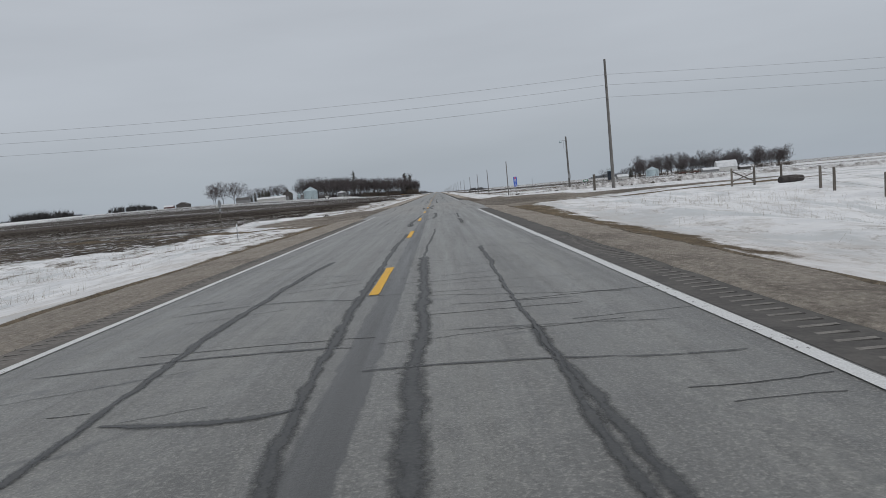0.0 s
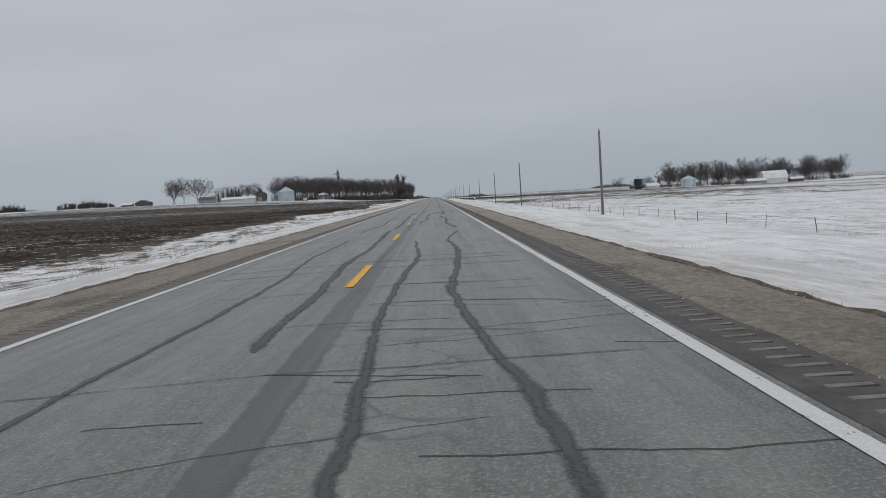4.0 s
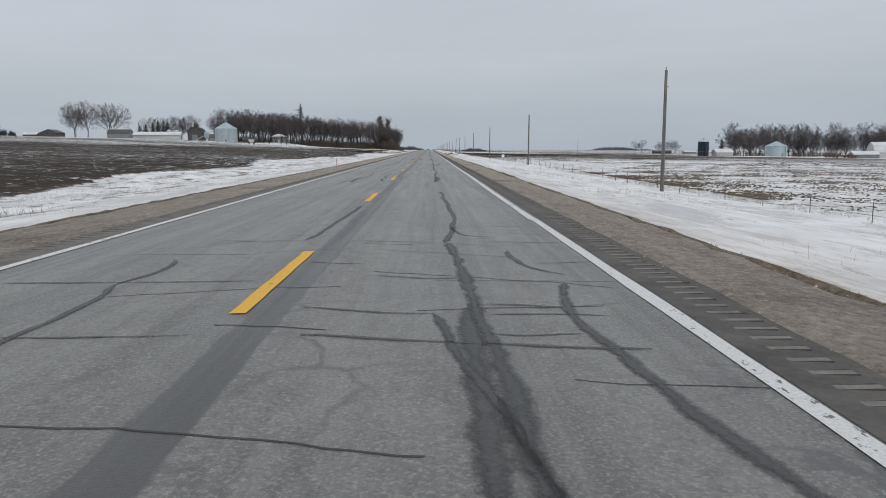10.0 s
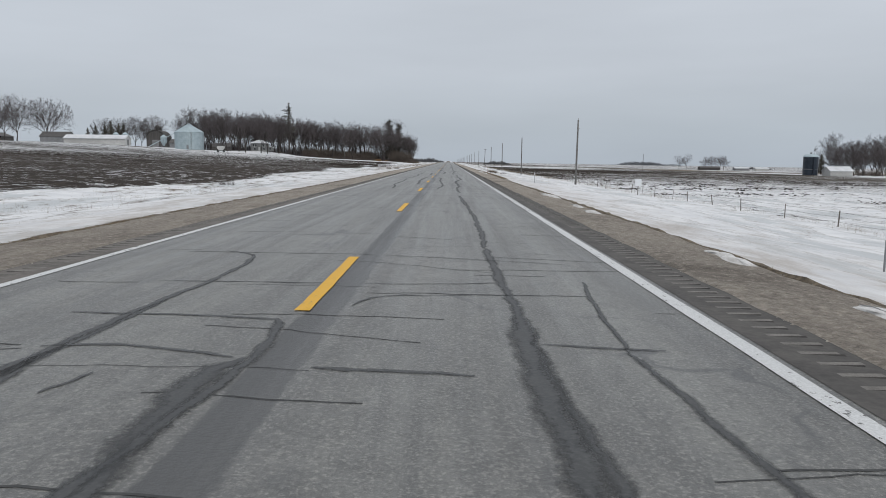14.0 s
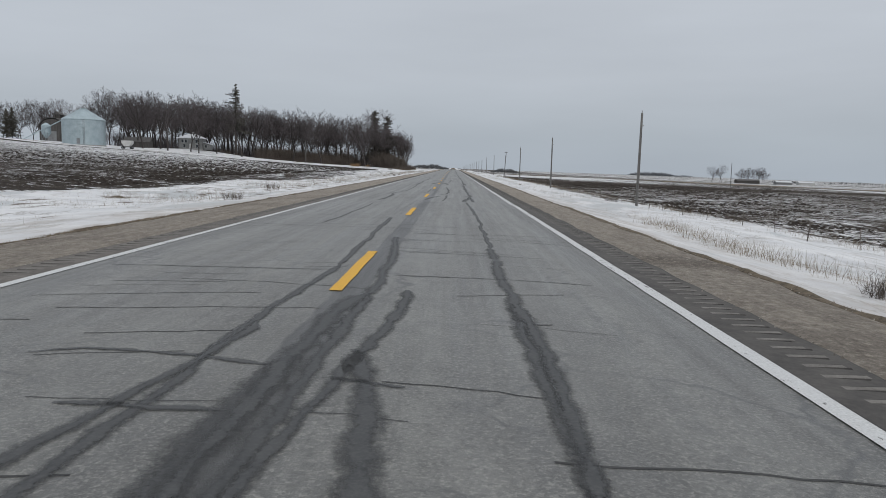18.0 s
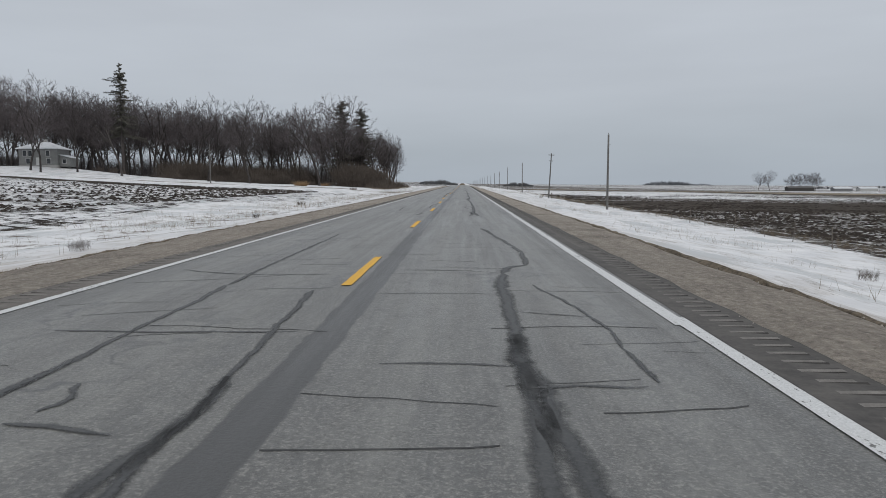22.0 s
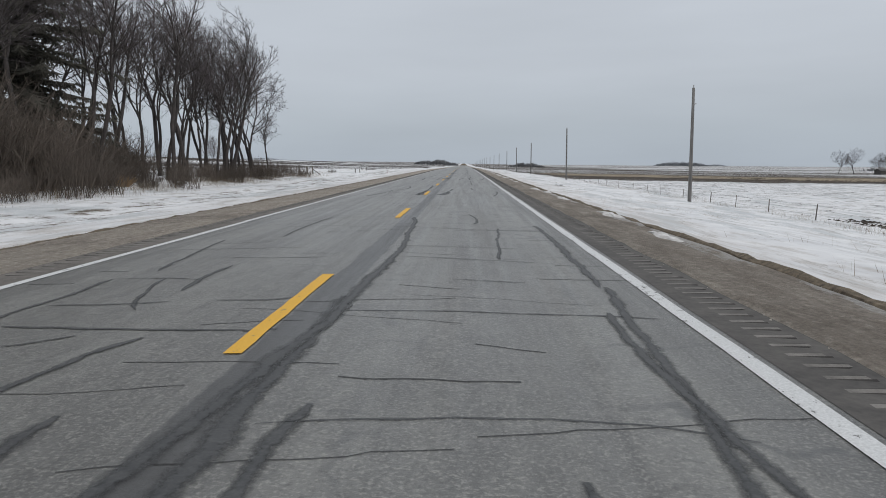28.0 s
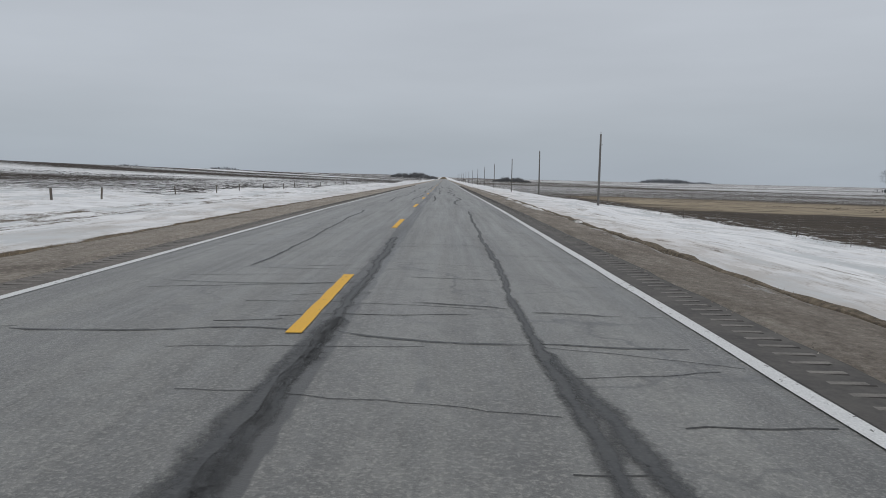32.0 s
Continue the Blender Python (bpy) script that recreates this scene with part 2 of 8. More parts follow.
def gravel_material(name, ca, cb, cc):
    m, nt, b = mat(name)
    p = n_pos(nt)
    v = nt.nodes.new("ShaderNodeTexVoronoi")
    v.inputs["Scale"].default_value = 26
    nt.links.new(p, v.inputs["Vector"])
    stones = n_noise(nt, 30, 4, 0.7, p)
    blot = n_noise(nt, 1.5, 6, 0.72, p, (1.2, 0.5, 1))
    ruts = n_noise(nt, 2.5, 4, 0.6, p, (2.5, 0.12, 1))
    col = n_mix(nt, n_range(nt, blot, 0.35, 0.65), ca, cb)
    col = n_mix(nt, n_range(nt, ruts, 0.45, 0.65, 0, 0.5), col, cc)
    col = n_mix(nt, n_range(nt, stones, 0.45, 0.7, 0, 0.65), col, (0.50, 0.455, 0.40))
    col = n_mix(nt, n_range(nt, stones, 0.28, 0.42, 0.5, 0), col, (0.09, 0.08, 0.07))
    tone = n_noise(nt, 0.22, 5, 0.62, p, (0.8, 1.0, 1))
    col = n_mix(nt, n_range(nt, tone, 0.48, 0.64, 0.0, 0.55), col, (0.37, 0.335, 0.29))
    col = n_mix(nt, n_range(nt, tone, 0.34, 0.46, 0.5, 0.0), col, (0.085, 0.073, 0.062))
    lump = n_noise(nt, 9.0, 6, 0.8, p, (1.0, 0.8, 1))
    col = n_mix(nt, n_range(nt, lump, 0.52, 0.66, 0.0, 0.6), col, tuple(c * 1.6 for c in cb))
    col = n_mix(nt, n_range(nt, lump, 0.36, 0.47, 0.6, 0.0), col, tuple(c * 0.5 for c in ca))
    # wet soil carried over it at the field entrance
    xyz = nt.nodes.new("ShaderNodeSeparateXYZ")
    nt.links.new(p, xyz.inputs[0])
    soiled = n_math(nt, "MULTIPLY", n_range(nt, n_math(nt, "ABSOLUTE", n_math(nt, "SUBTRACT", xyz.outputs["Y"], 94.0), 0), 10, 24, 1.0, 0.0), n_range(nt, xyz.outputs["X"], 0, 1))
    soiled = n_math(nt, "MULTIPLY", soiled, n_range(nt, n_noise(nt, 0.9, 5, 0.65, p, (1.2, 0.5, 1)), 0.36, 0.56, 0.2, 0.9))
    col = n_mix(nt, soiled, col, (0.095, 0.072, 0.054))
    # muddier towards the end of the stretch
    muddy = n_math(nt, "MULTIPLY", n_range(nt, xyz.outputs["Y"], 735, 765, 0.0, 0.5), n_range(nt, n_noise(nt, 1.4, 6, 0.7, p, (1.4, 0.3, 1)), 0.36, 0.60, 0.2, 1.0))
    col = n_mix(nt, n_math(nt, "MULTIPLY", muddy, n_range(nt, xyz.outputs["X"], 0, 1)), col, (0.135, 0.112, 0.092))
    # slush melting back from the gravel's outer edge
    melt = n_math(nt, "ADD", n_range(nt, xyz.outputs["X"], 5.0, 5.75, -0.16, 0.10), n_noise(nt, 1.0, 7, 0.7, p, (1.3, 0.28, 1)))
    melt = n_math(nt, "MULTIPLY", n_range(nt, melt, 0.52, 0.57), n_range(nt, xyz.outputs["Y"], 735, 765, 0.0, 0.85))
    col = n_mix(nt, melt, col, n_mix(nt, n_range(nt, stones, 0.35, 0.65), (0.34, 0.32, 0.30), (0.66, 0.65, 0.64)))
    nt.links.new(col, b.inputs["Base Color"])
    b.inputs["Roughness"].default_value = 0.9
    b.inputs["Specular IOR Level"].default_value = 0.2
    n_bump(nt, b, n_math(nt, "ADD", n_math(nt, "ADD", v.outputs["Distance"], stones), n_math(nt, "MULTIPLY", lump, 3.0)), 1.0, 0.04)
    return m


def ground_material():
    """One sheet: snow, bare tilled soil, dead grass and mud, by cover attributes broken up with noise."""
    m, nt, b = mat("winter_ground")
    p = n_pos(nt)
    snow_c, grass_c, mud_c, stub_c = n_attr(nt, "snow"), n_attr(nt, "grass"), n_attr(nt, "mud"), n_attr(nt, "stubble")
    clod = n_noise(nt, 1.9, 6, 0.74, p, (0.8, 1.0, 1.0))
    rows = n_noise(nt, 0.6, 6, 0.7, p, (0.2, 1.3, 1))
    # crop rows run along the highway
    furrow = n_noise(nt, 1.2, 7, 0.78, p, (1.4, 0.22, 1.0))
    broad = n_noise(nt, 0.035, 5, 0.6, p, (0.5, 1.2, 1))
    fine = n_noise(nt, 22, 4, 0.7, p)
    soil = n_mix(nt, n_range(nt, clod, 0.35, 0.65), (0.017, 0.0135, 0.012), (0.058, 0.046, 0.038))
    straw = n_mix(nt, n_range(nt, fine, 0.3, 0.7), (0.23, 0.19, 0.13), (0.43, 0.36, 0.265))
    soil = n_mix(nt, n_math(nt, "MULTIPLY", stub_c, n_range(nt, rows, 0.4, 0.6, 0.15, 0.9)), soil, straw)
    mix3 = n_math(nt, "ADD", n_math(nt, "ADD", n_math(nt, "MULTIPLY", clod, 0.36), n_math(nt, "MULTIPLY", furrow, 0.36)), n_math(nt, "ADD", n_math(nt, "MULTIPLY", rows, 0.20), n_math(nt, "MULTIPLY", broad, 0.08)))
    level = n_math(nt, "SUBTRACT", n_math(nt, "ADD", mix3, n_math(nt, "MULTIPLY", snow_c, 0.5)), 0.5)
    is_snow = n_range(nt, level, 0.245, 0.259)
    snow = n_mix(nt, n_range(nt, n_noise(nt, 0.5, 5, 0.6, p), 0.35, 0.65), (0.64, 0.65, 0.67), (0.785, 0.79, 0.80))
    dirty = n_noise(nt, 1.3, 7, 0.76, p, (0.75, 0.3, 1))
    snow = n_mix(nt, n_range(nt, dirty, 0.50, 0.66, 0, 0.7), snow, (0.44, 0.42, 0.40))
    slush = n_noise(nt, 0.45, 6, 0.66, p, (0.9, 0.22, 1))
    snow = n_mix(nt, n_range(nt, slush, 0.52, 0.60, 0, 0.75), snow, (0.49, 0.515, 0.53))
    # crusted rims where the drifts have sunk, and grit thrown up from the road
    rim = n_range(nt, n_math(nt, "ABSOLUTE", n_math(nt, "SUBTRACT", slush, 0.535), 0), 0.002, 0.010, 0.6, 0.0)
    snow = n_mix(nt, n_math(nt, "MULTIPLY", rim, n_range(nt, dirty, 0.40, 0.55)), snow, (0.24, 0.22, 0.20))
    sx = nt.nodes.new("ShaderNodeSeparateXYZ")
    nt.links.new(p, sx.inputs[0])
    verge = n_range(nt, n_math(nt, "ABSOLUTE", sx.outputs["X"], 0), 6.0, 11.5, 0.85, 0.0)
    snow = n_mix(nt, n_math(nt, "MULTIPLY", verge, n_range(nt, dirty, 0.38, 0.60, 0.15, 1.0)), snow, (0.47, 0.435, 0.405))
    gr = n_mix(nt, n_range(nt, clod, 0.35, 0.65), (0.070, 0.050, 0.031), (0.185, 0.142, 0.090))
    gr = n_mix(nt, n_range(nt, fine, 0.45, 0.75, 0, 0.4), gr, (0.34, 0.27, 0.17))
    gr = n_mix(nt, n_range(nt, dirty, 0.42, 0.6, 0.0, 0.55), gr, (0.06, 0.044, 0.030))
    md = n_mix(nt, n_range(nt, rows, 0.38, 0.62), (0.070, 0.056, 0.045), (0.19, 0.162, 0.132))
    md = n_mix(nt, n_range(nt, fine, 0.4, 0.7, 0, 0.35), md, (0.33, 0.30, 0.27))
    rut = n_noise(nt, 1.1, 6, 0.7, p, (0.25, 1.6, 1))
    md = n_mix(nt, n_range(nt, rut, 0.50, 0.62, 0.0, 0.7), md, (0.40, 0.365, 0.32))
    md = n_mix(nt, n_range(nt, rut, 0.36, 0.46, 0.7, 0.0), md, (0.062, 0.048, 0.036))
    col = n_mix(nt, is_snow, soil, snow)
    g_in = n_range(nt, n_math(nt, "ADD", grass_c, n_math(nt, "MULTIPLY", n_math(nt, "SUBTRACT", dirty, 0.5), 1.6)), 0.42, 0.6)
    col = n_mix(nt, g_in, col, gr)
    m_in = n_range(nt, n_math(nt, "ADD", mud_c, n_math(nt, "MULTIPLY", n_math(nt, "SUBTRACT", clod, 0.5), 0.9)), 0.42, 0.58)
    col = n_mix(nt, m_in, col, md)
    nt.links.new(col, b.inputs["Base Color"])
    b.inputs["Roughness"].default_value = 0.9
    b.inputs["Specular IOR Level"].default_value = 0.15
    rough_soil = n_math(nt, "MULTIPLY", n_math(nt, "ADD", clod, n_math(nt, "MULTIPLY", fine, 0.4)), n_range(nt, is_snow, 0, 1, 1.0, 0.45))
    waves = n_noise(nt, 0.4, 5, 0.62, p, (1.0, 0.8, 1))
    n_bump(nt, b, n_math(nt, "ADD", rough_soil, n_math(nt, "MULTIPLY", n_math(nt, "MULTIPLY", waves, is_snow), 2.4)), 0.9, 0.14)
    return m


def stone_material():
    m, nt, b = mat("loose_pebbles")
    isl = nt.nodes.new("ShaderNodeNewGeometry").outputs["Random Per Island"]
    nt.links.new(n_mix(nt, isl, (0.10, 0.088, 0.076), (0.46, 0.42, 0.37)), b.inputs["Base Color"])
    b.inputs["Roughness"].default_value = 0.85
    return m


M_STONE = stone_material()
M_ASPHALT, M_TAR = asphalt_material(), tar_material()
M_YELLOW = paint_material("yellow_road_paint", (0.74, 0.42, 0.035), (0.62, 0.34, 0.025), 0.82)
M_WHITE_LINE = paint_material("white_road_paint", (0.66, 0.67, 0.67), (0.46, 0.47, 0.47), 0.80)
M_HAIR = simple("open_crack", (0.040, 0.041, 0.042), (0.075, 0.076, 0.076), 4.0, 0.9)
M_GRAVEL = gravel_material("shoulder_gravel", (0.285, 0.25, 0.214), (0.45, 0.40, 0.345), (0.22, 0.192, 0.163))
M_SIDE_ROAD = gravel_material("side_road_gravel", (0.085, 0.072, 0.060), (0.20, 0.174, 0.146), (0.062, 0.052, 0.043))
M_RUMBLE = simple("rumble_asphalt", (0.050, 0.047, 0.045), (0.104, 0.097, 0.090), 2.0, 0.85)
# shade inside the shallow grooves is put into this near-black colour
M_GROOVE = simple("groove_painted_shade", (0.022, 0.020, 0.019), (0.055, 0.050, 0.046), 3.0, 0.9)
M_RUMBLE_WEST = simple("dusty_rumble_asphalt", (0.082, 0.074, 0.067), (0.165, 0.15, 0.135), 2.0, 0.85)
# pale lip colour: dust plus the highlight along each groove's edge
M_DUST_HIGHLIGHT = simple("dust_and_painted_highlight", (0.108, 0.101, 0.093), (0.22, 0.208, 0.192), 6.0, 0.9)
M_GROUND = ground_material()
M_GRASS = simple("dead_grass", (0.052, 0.040, 0.027), (0.125, 0.10, 0.07), 4.0, 0.9, var=0.1)
M_WEED = simple("dry_tan_weeds", (0.13, 0.10, 0.065), (0.30, 0.24, 0.16), 4.0, 0.9)
M_SOIL = simple("frozen_soil", (0.016, 0.013, 0.011), (0.055, 0.044, 0.036), 0.8, 0.95)
M_STUBBLE = simple("brown_stubble", (0.05, 0.039, 0.029), (0.16, 0.127, 0.09), 1.5, 0.95)
M_TAN_GRASS = simple("tan_ornamental_grass", (0.20, 0.125, 0.065), (0.33, 0.22, 0.12), 5.0, 0.9)
M_BARK = simple("grey_bark", (0.030, 0.026, 0.025), (0.085, 0.074, 0.070), 3.0, 0.92, bump=0.03, stretch=(1, 1, 0.25), var=0.2)
M_TWIG = simple("bare_twigs", (0.066, 0.057, 0.059), (0.138, 0.120, 0.122), 2.0, 0.92, var=0.2)
M_BRUSH = simple("brown_brush_bush", (0.066, 0.054, 0.046), (0.145, 0.12, 0.10), 2.0, 0.92, var=0.25)
# distance haze is put into this pale grey twig colour
M_FAR_TWIG = simple("haze_paled_twigs", (0.12, 0.125, 0.132), (0.19, 0.195, 0.202), 0.05, 0.95)
M_NEEDLE = simple("dark_spruce_needles", (0.042, 0.043, 0.036), (0.125, 0.117, 0.096), 2.0, 0.85, var=0.2)
M_POLE = simple("weathered_pole_wood", (0.095, 0.091, 0.087), (0.205, 0.198, 0.19), 2.0, 0.9, bump=0.01, stretch=(3, 3, 0.3), var=0.15)
M_POST = simple("grey_fence_post", (0.085, 0.073, 0.062), (0.20, 0.18, 0.16), 5.0, 0.9, stretch=(3, 3, 0.5), var=0.25)
M_WIRE = simple("dull_fence_wire", (0.12, 0.11, 0.105), (0.22, 0.21, 0.20), 8.0, 0.6, metal=0.6)
M_CABLE = simple("dark_power_cable", (0.10, 0.10, 0.105), (0.16, 0.16, 0.165), 3.0, 0.6)
M_PORCELAIN = simple("grey_insulator", (0.25, 0.24, 0.235), (0.36, 0.35, 0.34), 6.0, 0.3)
M_STEEL = simple("galvanised_steel", (0.33, 0.41, 0.44), (0.44, 0.52, 0.555), 0.6, 0.42, metal=0.35)
M_STEEL_DARK = simple("dull_steel", (0.20, 0.21, 0.22), (0.32, 0.33, 0.34), 1.0, 0.5, metal=0.5)
M_WHITE_SIDING = simple("white_siding", (0.44, 0.44, 0.43), (0.58, 0.58, 0.57), 0.8, 0.7)
M_GREY_SIDING = simple("grey_siding", (0.15, 0.155, 0.158), (0.25, 0.255, 0.26), 0.8, 0.75)
M_HOUSE = simple("aged_pale_siding", (0.15, 0.153, 0.15), (0.22, 0.224, 0.22), 0.8, 0.75)
M_TURF = simple("frozen_turf", (0.065, 0.052, 0.038), (0.23, 0.185, 0.132), 9.0, 0.95, bump=0.05)
M_ROD_RED = simple("faded_red_rod", (0.32, 0.06, 0.07), (0.42, 0.10, 0.10), 4.0, 0.6)
M_BERM = simple("soiled_ploughed_snow", (0.11, 0.095, 0.08), (0.74, 0.74, 0.75), 1.3, 0.9, bump=0.06)
M_CLOD = simple("dark_dirty_snow", (0.05, 0.043, 0.037), (0.17, 0.15, 0.135), 1.2, 0.9, bump=0.04)
# aerial haze painted as a paler, bluish base colour for the horizon woods
M_HAZY_TWIG = simple("haze_tinted_twigs", (0.20, 0.215, 0.235), (0.28, 0.295, 0.315), 0.05, 0.95)
M_DARK_TWIG = simple("dark_far_twigs", (0.040, 0.040, 0.041), (0.075, 0.074, 0.074), 0.05, 0.95)
M_DARK_WOOD = simple("weathered_barn_boards", (0.045, 0.043, 0.042), (0.105, 0.098, 0.092), 0.8, 0.85, stretch=(4, 4, 0.3))
M_RED = simple("faded_red_paint", (0.085, 0.035, 0.03), (0.135, 0.06, 0.05), 0.8, 0.7)
M_ROOF = simple("dark_shingles", (0.065, 0.063, 0.062), (0.125, 0.12, 0.117), 1.5, 0.85)
M_ROOF_SNOW = simple("snowy_roof", (0.50, 0.52, 0.54), (0.68, 0.69, 0.71), 0.35, 0.8)
M_SILO = simple("dark_blue_enamel", (0.018, 0.026, 0.040), (0.035, 0.047, 0.065), 0.7, 0.32)
M_GLASS = simple("dark_window_glass", (0.025, 0.028, 0.032), (0.05, 0.055, 0.06), 1.0, 0.1, spec=0.6)
M_SIGN_BLUE = simple("blue_sign_sheeting", (0.012, 0.075, 0.42), (0.018, 0.095, 0.50), 1.5, 0.45)
M_SIGN_GREEN = simple("green_sign_sheeting", (0.008, 0.12, 0.06), (0.014, 0.16, 0.08), 2.0, 0.45)
M_SIGN_WHITE = simple("white_sign_sheeting", (0.70, 0.72, 0.75), (0.80, 0.82, 0.84), 3.0, 0.45)
M_SIGN_RED = simple("red_sign_emblem", (0.55, 0.10, 0.12), (0.65, 0.14, 0.16), 3.0, 0.45)
M_RUBBER = simple("black_tyre_rubber", (0.015, 0.015, 0.016), (0.035, 0.034, 0.033), 4.0, 0.8)
M_CONCRETE = simple("grey_concrete", (0.28, 0.275, 0.265), (0.40, 0.395, 0.38), 1.2, 0.85)
M_SLUSH = simple("gritty_slush", (0.42, 0.40, 0.38), (0.74, 0.735, 0.73), 3.0, 0.8, bump=0.05)
M_SNOW_CLUMP = simple("dirty_ploughed_snow", (0.30, 0.285, 0.27), (0.60, 0.60, 0.605), 1.2, 0.85, bump=0.05)


# ---- mesh helpers ----
class Geo:
    """Collects vertices and faces for one mesh."""

    def __init__(self):
        self.v, self.f = [], []

    def tube(self, a, b, ra, rb, n=5, cap=False):
        a, b = Vector(a), Vector(b)
        d = b - a
        if d.length < 1e-6:
            return self
        d.normalize()
        s = d.cross(Vector((0, 0, 1)) if abs(d.z) < 0.9 else Vector((1, 0, 0))).normalized()
        t = d.cross(s)
        k = len(self.v)
        for c, r in ((a, ra), (b, rb)):
            for i in range(n):
                w = 2 * math.pi * i / n
                self.v.append(c + (s * math.cos(w) + t * math.sin(w)) * r)
        for i in range(n):
            j = (i + 1) % n
            self.f.append((k + i, k + j, k + n + j, k + n + i))
        if cap:
            self.f.append(tuple(k + n + i for i in range(n)))
            self.f.append(tuple(k + n - 1 - i for i in range(n)))
        return self

    def spike(self, a, b, r, n=3):
        a, b = Vector(a), Vector(b)
        d = (b - a).normalized()
        s = d.cross(Vector((0.3, 0.2, 1)) if abs(d.z) < 0.9 else Vector((1, 0, 0))).normalized()
        t = d.cross(s)
        k = len(self.v)
        for i in range(n):
            w = 2 * math.pi * i / n
            self.v.append(a + (s * math.cos(w) + t * math.sin(w)) * r)
        self.v.append(b)
        for i in range(n):
            self.f.append((k + i, k + (i + 1) % n, k + n))
        return self

    def box(self, x0, y0, z0, x1, y1, z1):
        k = len(self.v)
        self.v += [Vector((x, y, z)) for z in (z0, z1) for y in (y0, y1) for x in (x0, x1)]
        for q in ((0, 2, 3, 1), (4, 5, 7, 6), (0, 1, 5, 4), (2, 6, 7, 3), (0, 4, 6, 2), (1, 3, 7, 5)):
            self.f.append(tuple(k + i for i in q))
        return self

    def ring(self, rings, n=32, close=True):
        """A lathe: rings of (radius, height)."""
        k = len(self.v)
        for r, z in rings:
            for i in range(n):
                w = 2 * math.pi * i / n
                self.v.append(Vector((r * math.cos(w), r * math.sin(w), z)))
        for j in range(len(rings) - 1):
            for i in range(n):
                i2 = (i + 1) % n
                self.f.append((k + j * n + i, k + j * n + i2, k + (j + 1) * n + i2, k + (j + 1) * n + i))
        if close:
            self.f.append(tuple(k + (len(rings) - 1) * n + i for i in range(n)))
        return self

    def prism(self, outline, y0, y1):
        """An outline in x and z, drawn out along y."""
        k, n = len(self.v), len(outline)
        for y in (y0, y1):
            self.v += [Vector((x, y, z)) for x, z in outline]
        for i in range(n):
            j = (i + 1) % n
            self.f.append((k + i, k + j, k + n + j, k + n + i))
        self.f.append(tuple(k + n - 1 - i for i in range(n)))
        self.f.append(tuple(k + n + i for i in range(n)))
        return self

    def mesh(self, name, material, smooth=False):
        me = bpy.data.meshes.new(name)
        me.from_pydata([tuple(v) for v in self.v], [], self.f)
        if material:
            me.materials.append(material)
        if smooth:
            me.polygons.foreach_set("use_smooth", [True] * len(me.polygons))
        me.update()
        return me


def part(name, geo, material, parent, label="", smooth=False, at=None):
    me = geo if isinstance(geo, bpy.types.Mesh) else geo.mesh(name, material, smooth)
    ob = new(name, me)
    if parent:
        ob.parent = parent
    if at is not None:
        ob.matrix_basis = at
    if label:
        tagged(ob, label)
    return ob


def thing(name, label, category, m=None, group="", kind=""):
    ob = tagged(new(name), label, category, group, kind)
    if m is not None:
        ob.matrix_basis = m
    return ob


# ---- the lie of the land ----
def smooth_step(a, b, v):
    t = np.clip((v - a) / (b - a), 0, 1)
    return t * t * (3 - 2 * t)


def road_z(y):
    return -0.0035 * np.clip(np.asarray(y, float) - 900, 0, 1100)


def surface_z(x, y):
    """Height of the carriageway with its crown."""
    return road_z(y) - 0.0236 * abs(x)


R_X, R_Z = (5.6, 7, 10, 14, 20, 60, 200, 300, 420, 1000, 3400), (-0.22, -0.5, -1.15, -1.7, -2.05, -2.8, -5.2, -7.4, -8.2, -13.5, -36.0)
L_X, L_Z = (6.3, 8.5, 13, 17, 22, 3000), (-0.22, -0.45, -0.75, -0.55, -0.3, -0.3)
H_X, H_Z = (18, 25, 40, 60, 100, 125, 150, 200, 220, 330, 600, 1500), (0.0, 0.45, 1.1, 2.1, 4.3, 5.7, 7.7, 9.0, 10.0, 12.5, 12.0, 6.0)
H_Y, H_A = (-100, 0, 300, 500, 660, 790, 850, 950, 1150, 2500, 4000), (0.25, 0.3, 0.35, 0.6, 1.0, 1.0, 0.40, 0.36, 0.62, 0.8, 0.5)


F_Y, F_A = (-100, 0, 300, 500, 660, 760, 880, 1000, 4000), (0.25, 0.3, 0.35, 0.55, 0.95, 1.0, 1.0, 0.72, 0.75)


def ground_z(x, y):
    x, y = np.asarray(x, float), np.asarray(y, float)
    base = road_z(y)
    fill = smooth_step(22, 46, y) * (1 - smooth_step(93, 109, y))
    right = np.interp(x, R_X, R_Z)
    flat = np.interp(x, (5.6, 12, 30, 120, 400), (-0.22, -0.3, -0.5, -2.6, -6.5))
    drift = 0.5 + 0.5 * np.sin(y * 0.026 + 0.8) + 0.35 * np.sin(y * 0.061)
    right = right + np.clip(drift, 0, 2) * 0.5 * np.exp(-((x - 12.5) / 3.0) ** 2)
    right = right * (1 - fill) + flat * fill
    left = np.interp(-x, L_X, L_Z)
    left = left * (1 - fill * 0.55) - 0.22 * fill * 0.55
    away = smooth_step(70, 170, -x)
    left = left + 1.7 * np.exp(-((x + 99) / 16) ** 2 - ((y - 773) / 14) ** 2)
    left = left + np.interp(-x, H_X, H_Z) * (np.interp(y, H_Y, H_A) * (1 - away) + np.interp(y, F_Y, F_A) * away)
    return base + np.where(x > 0, right, left)


def gz(x, y):
    return float(ground_z(x, y))


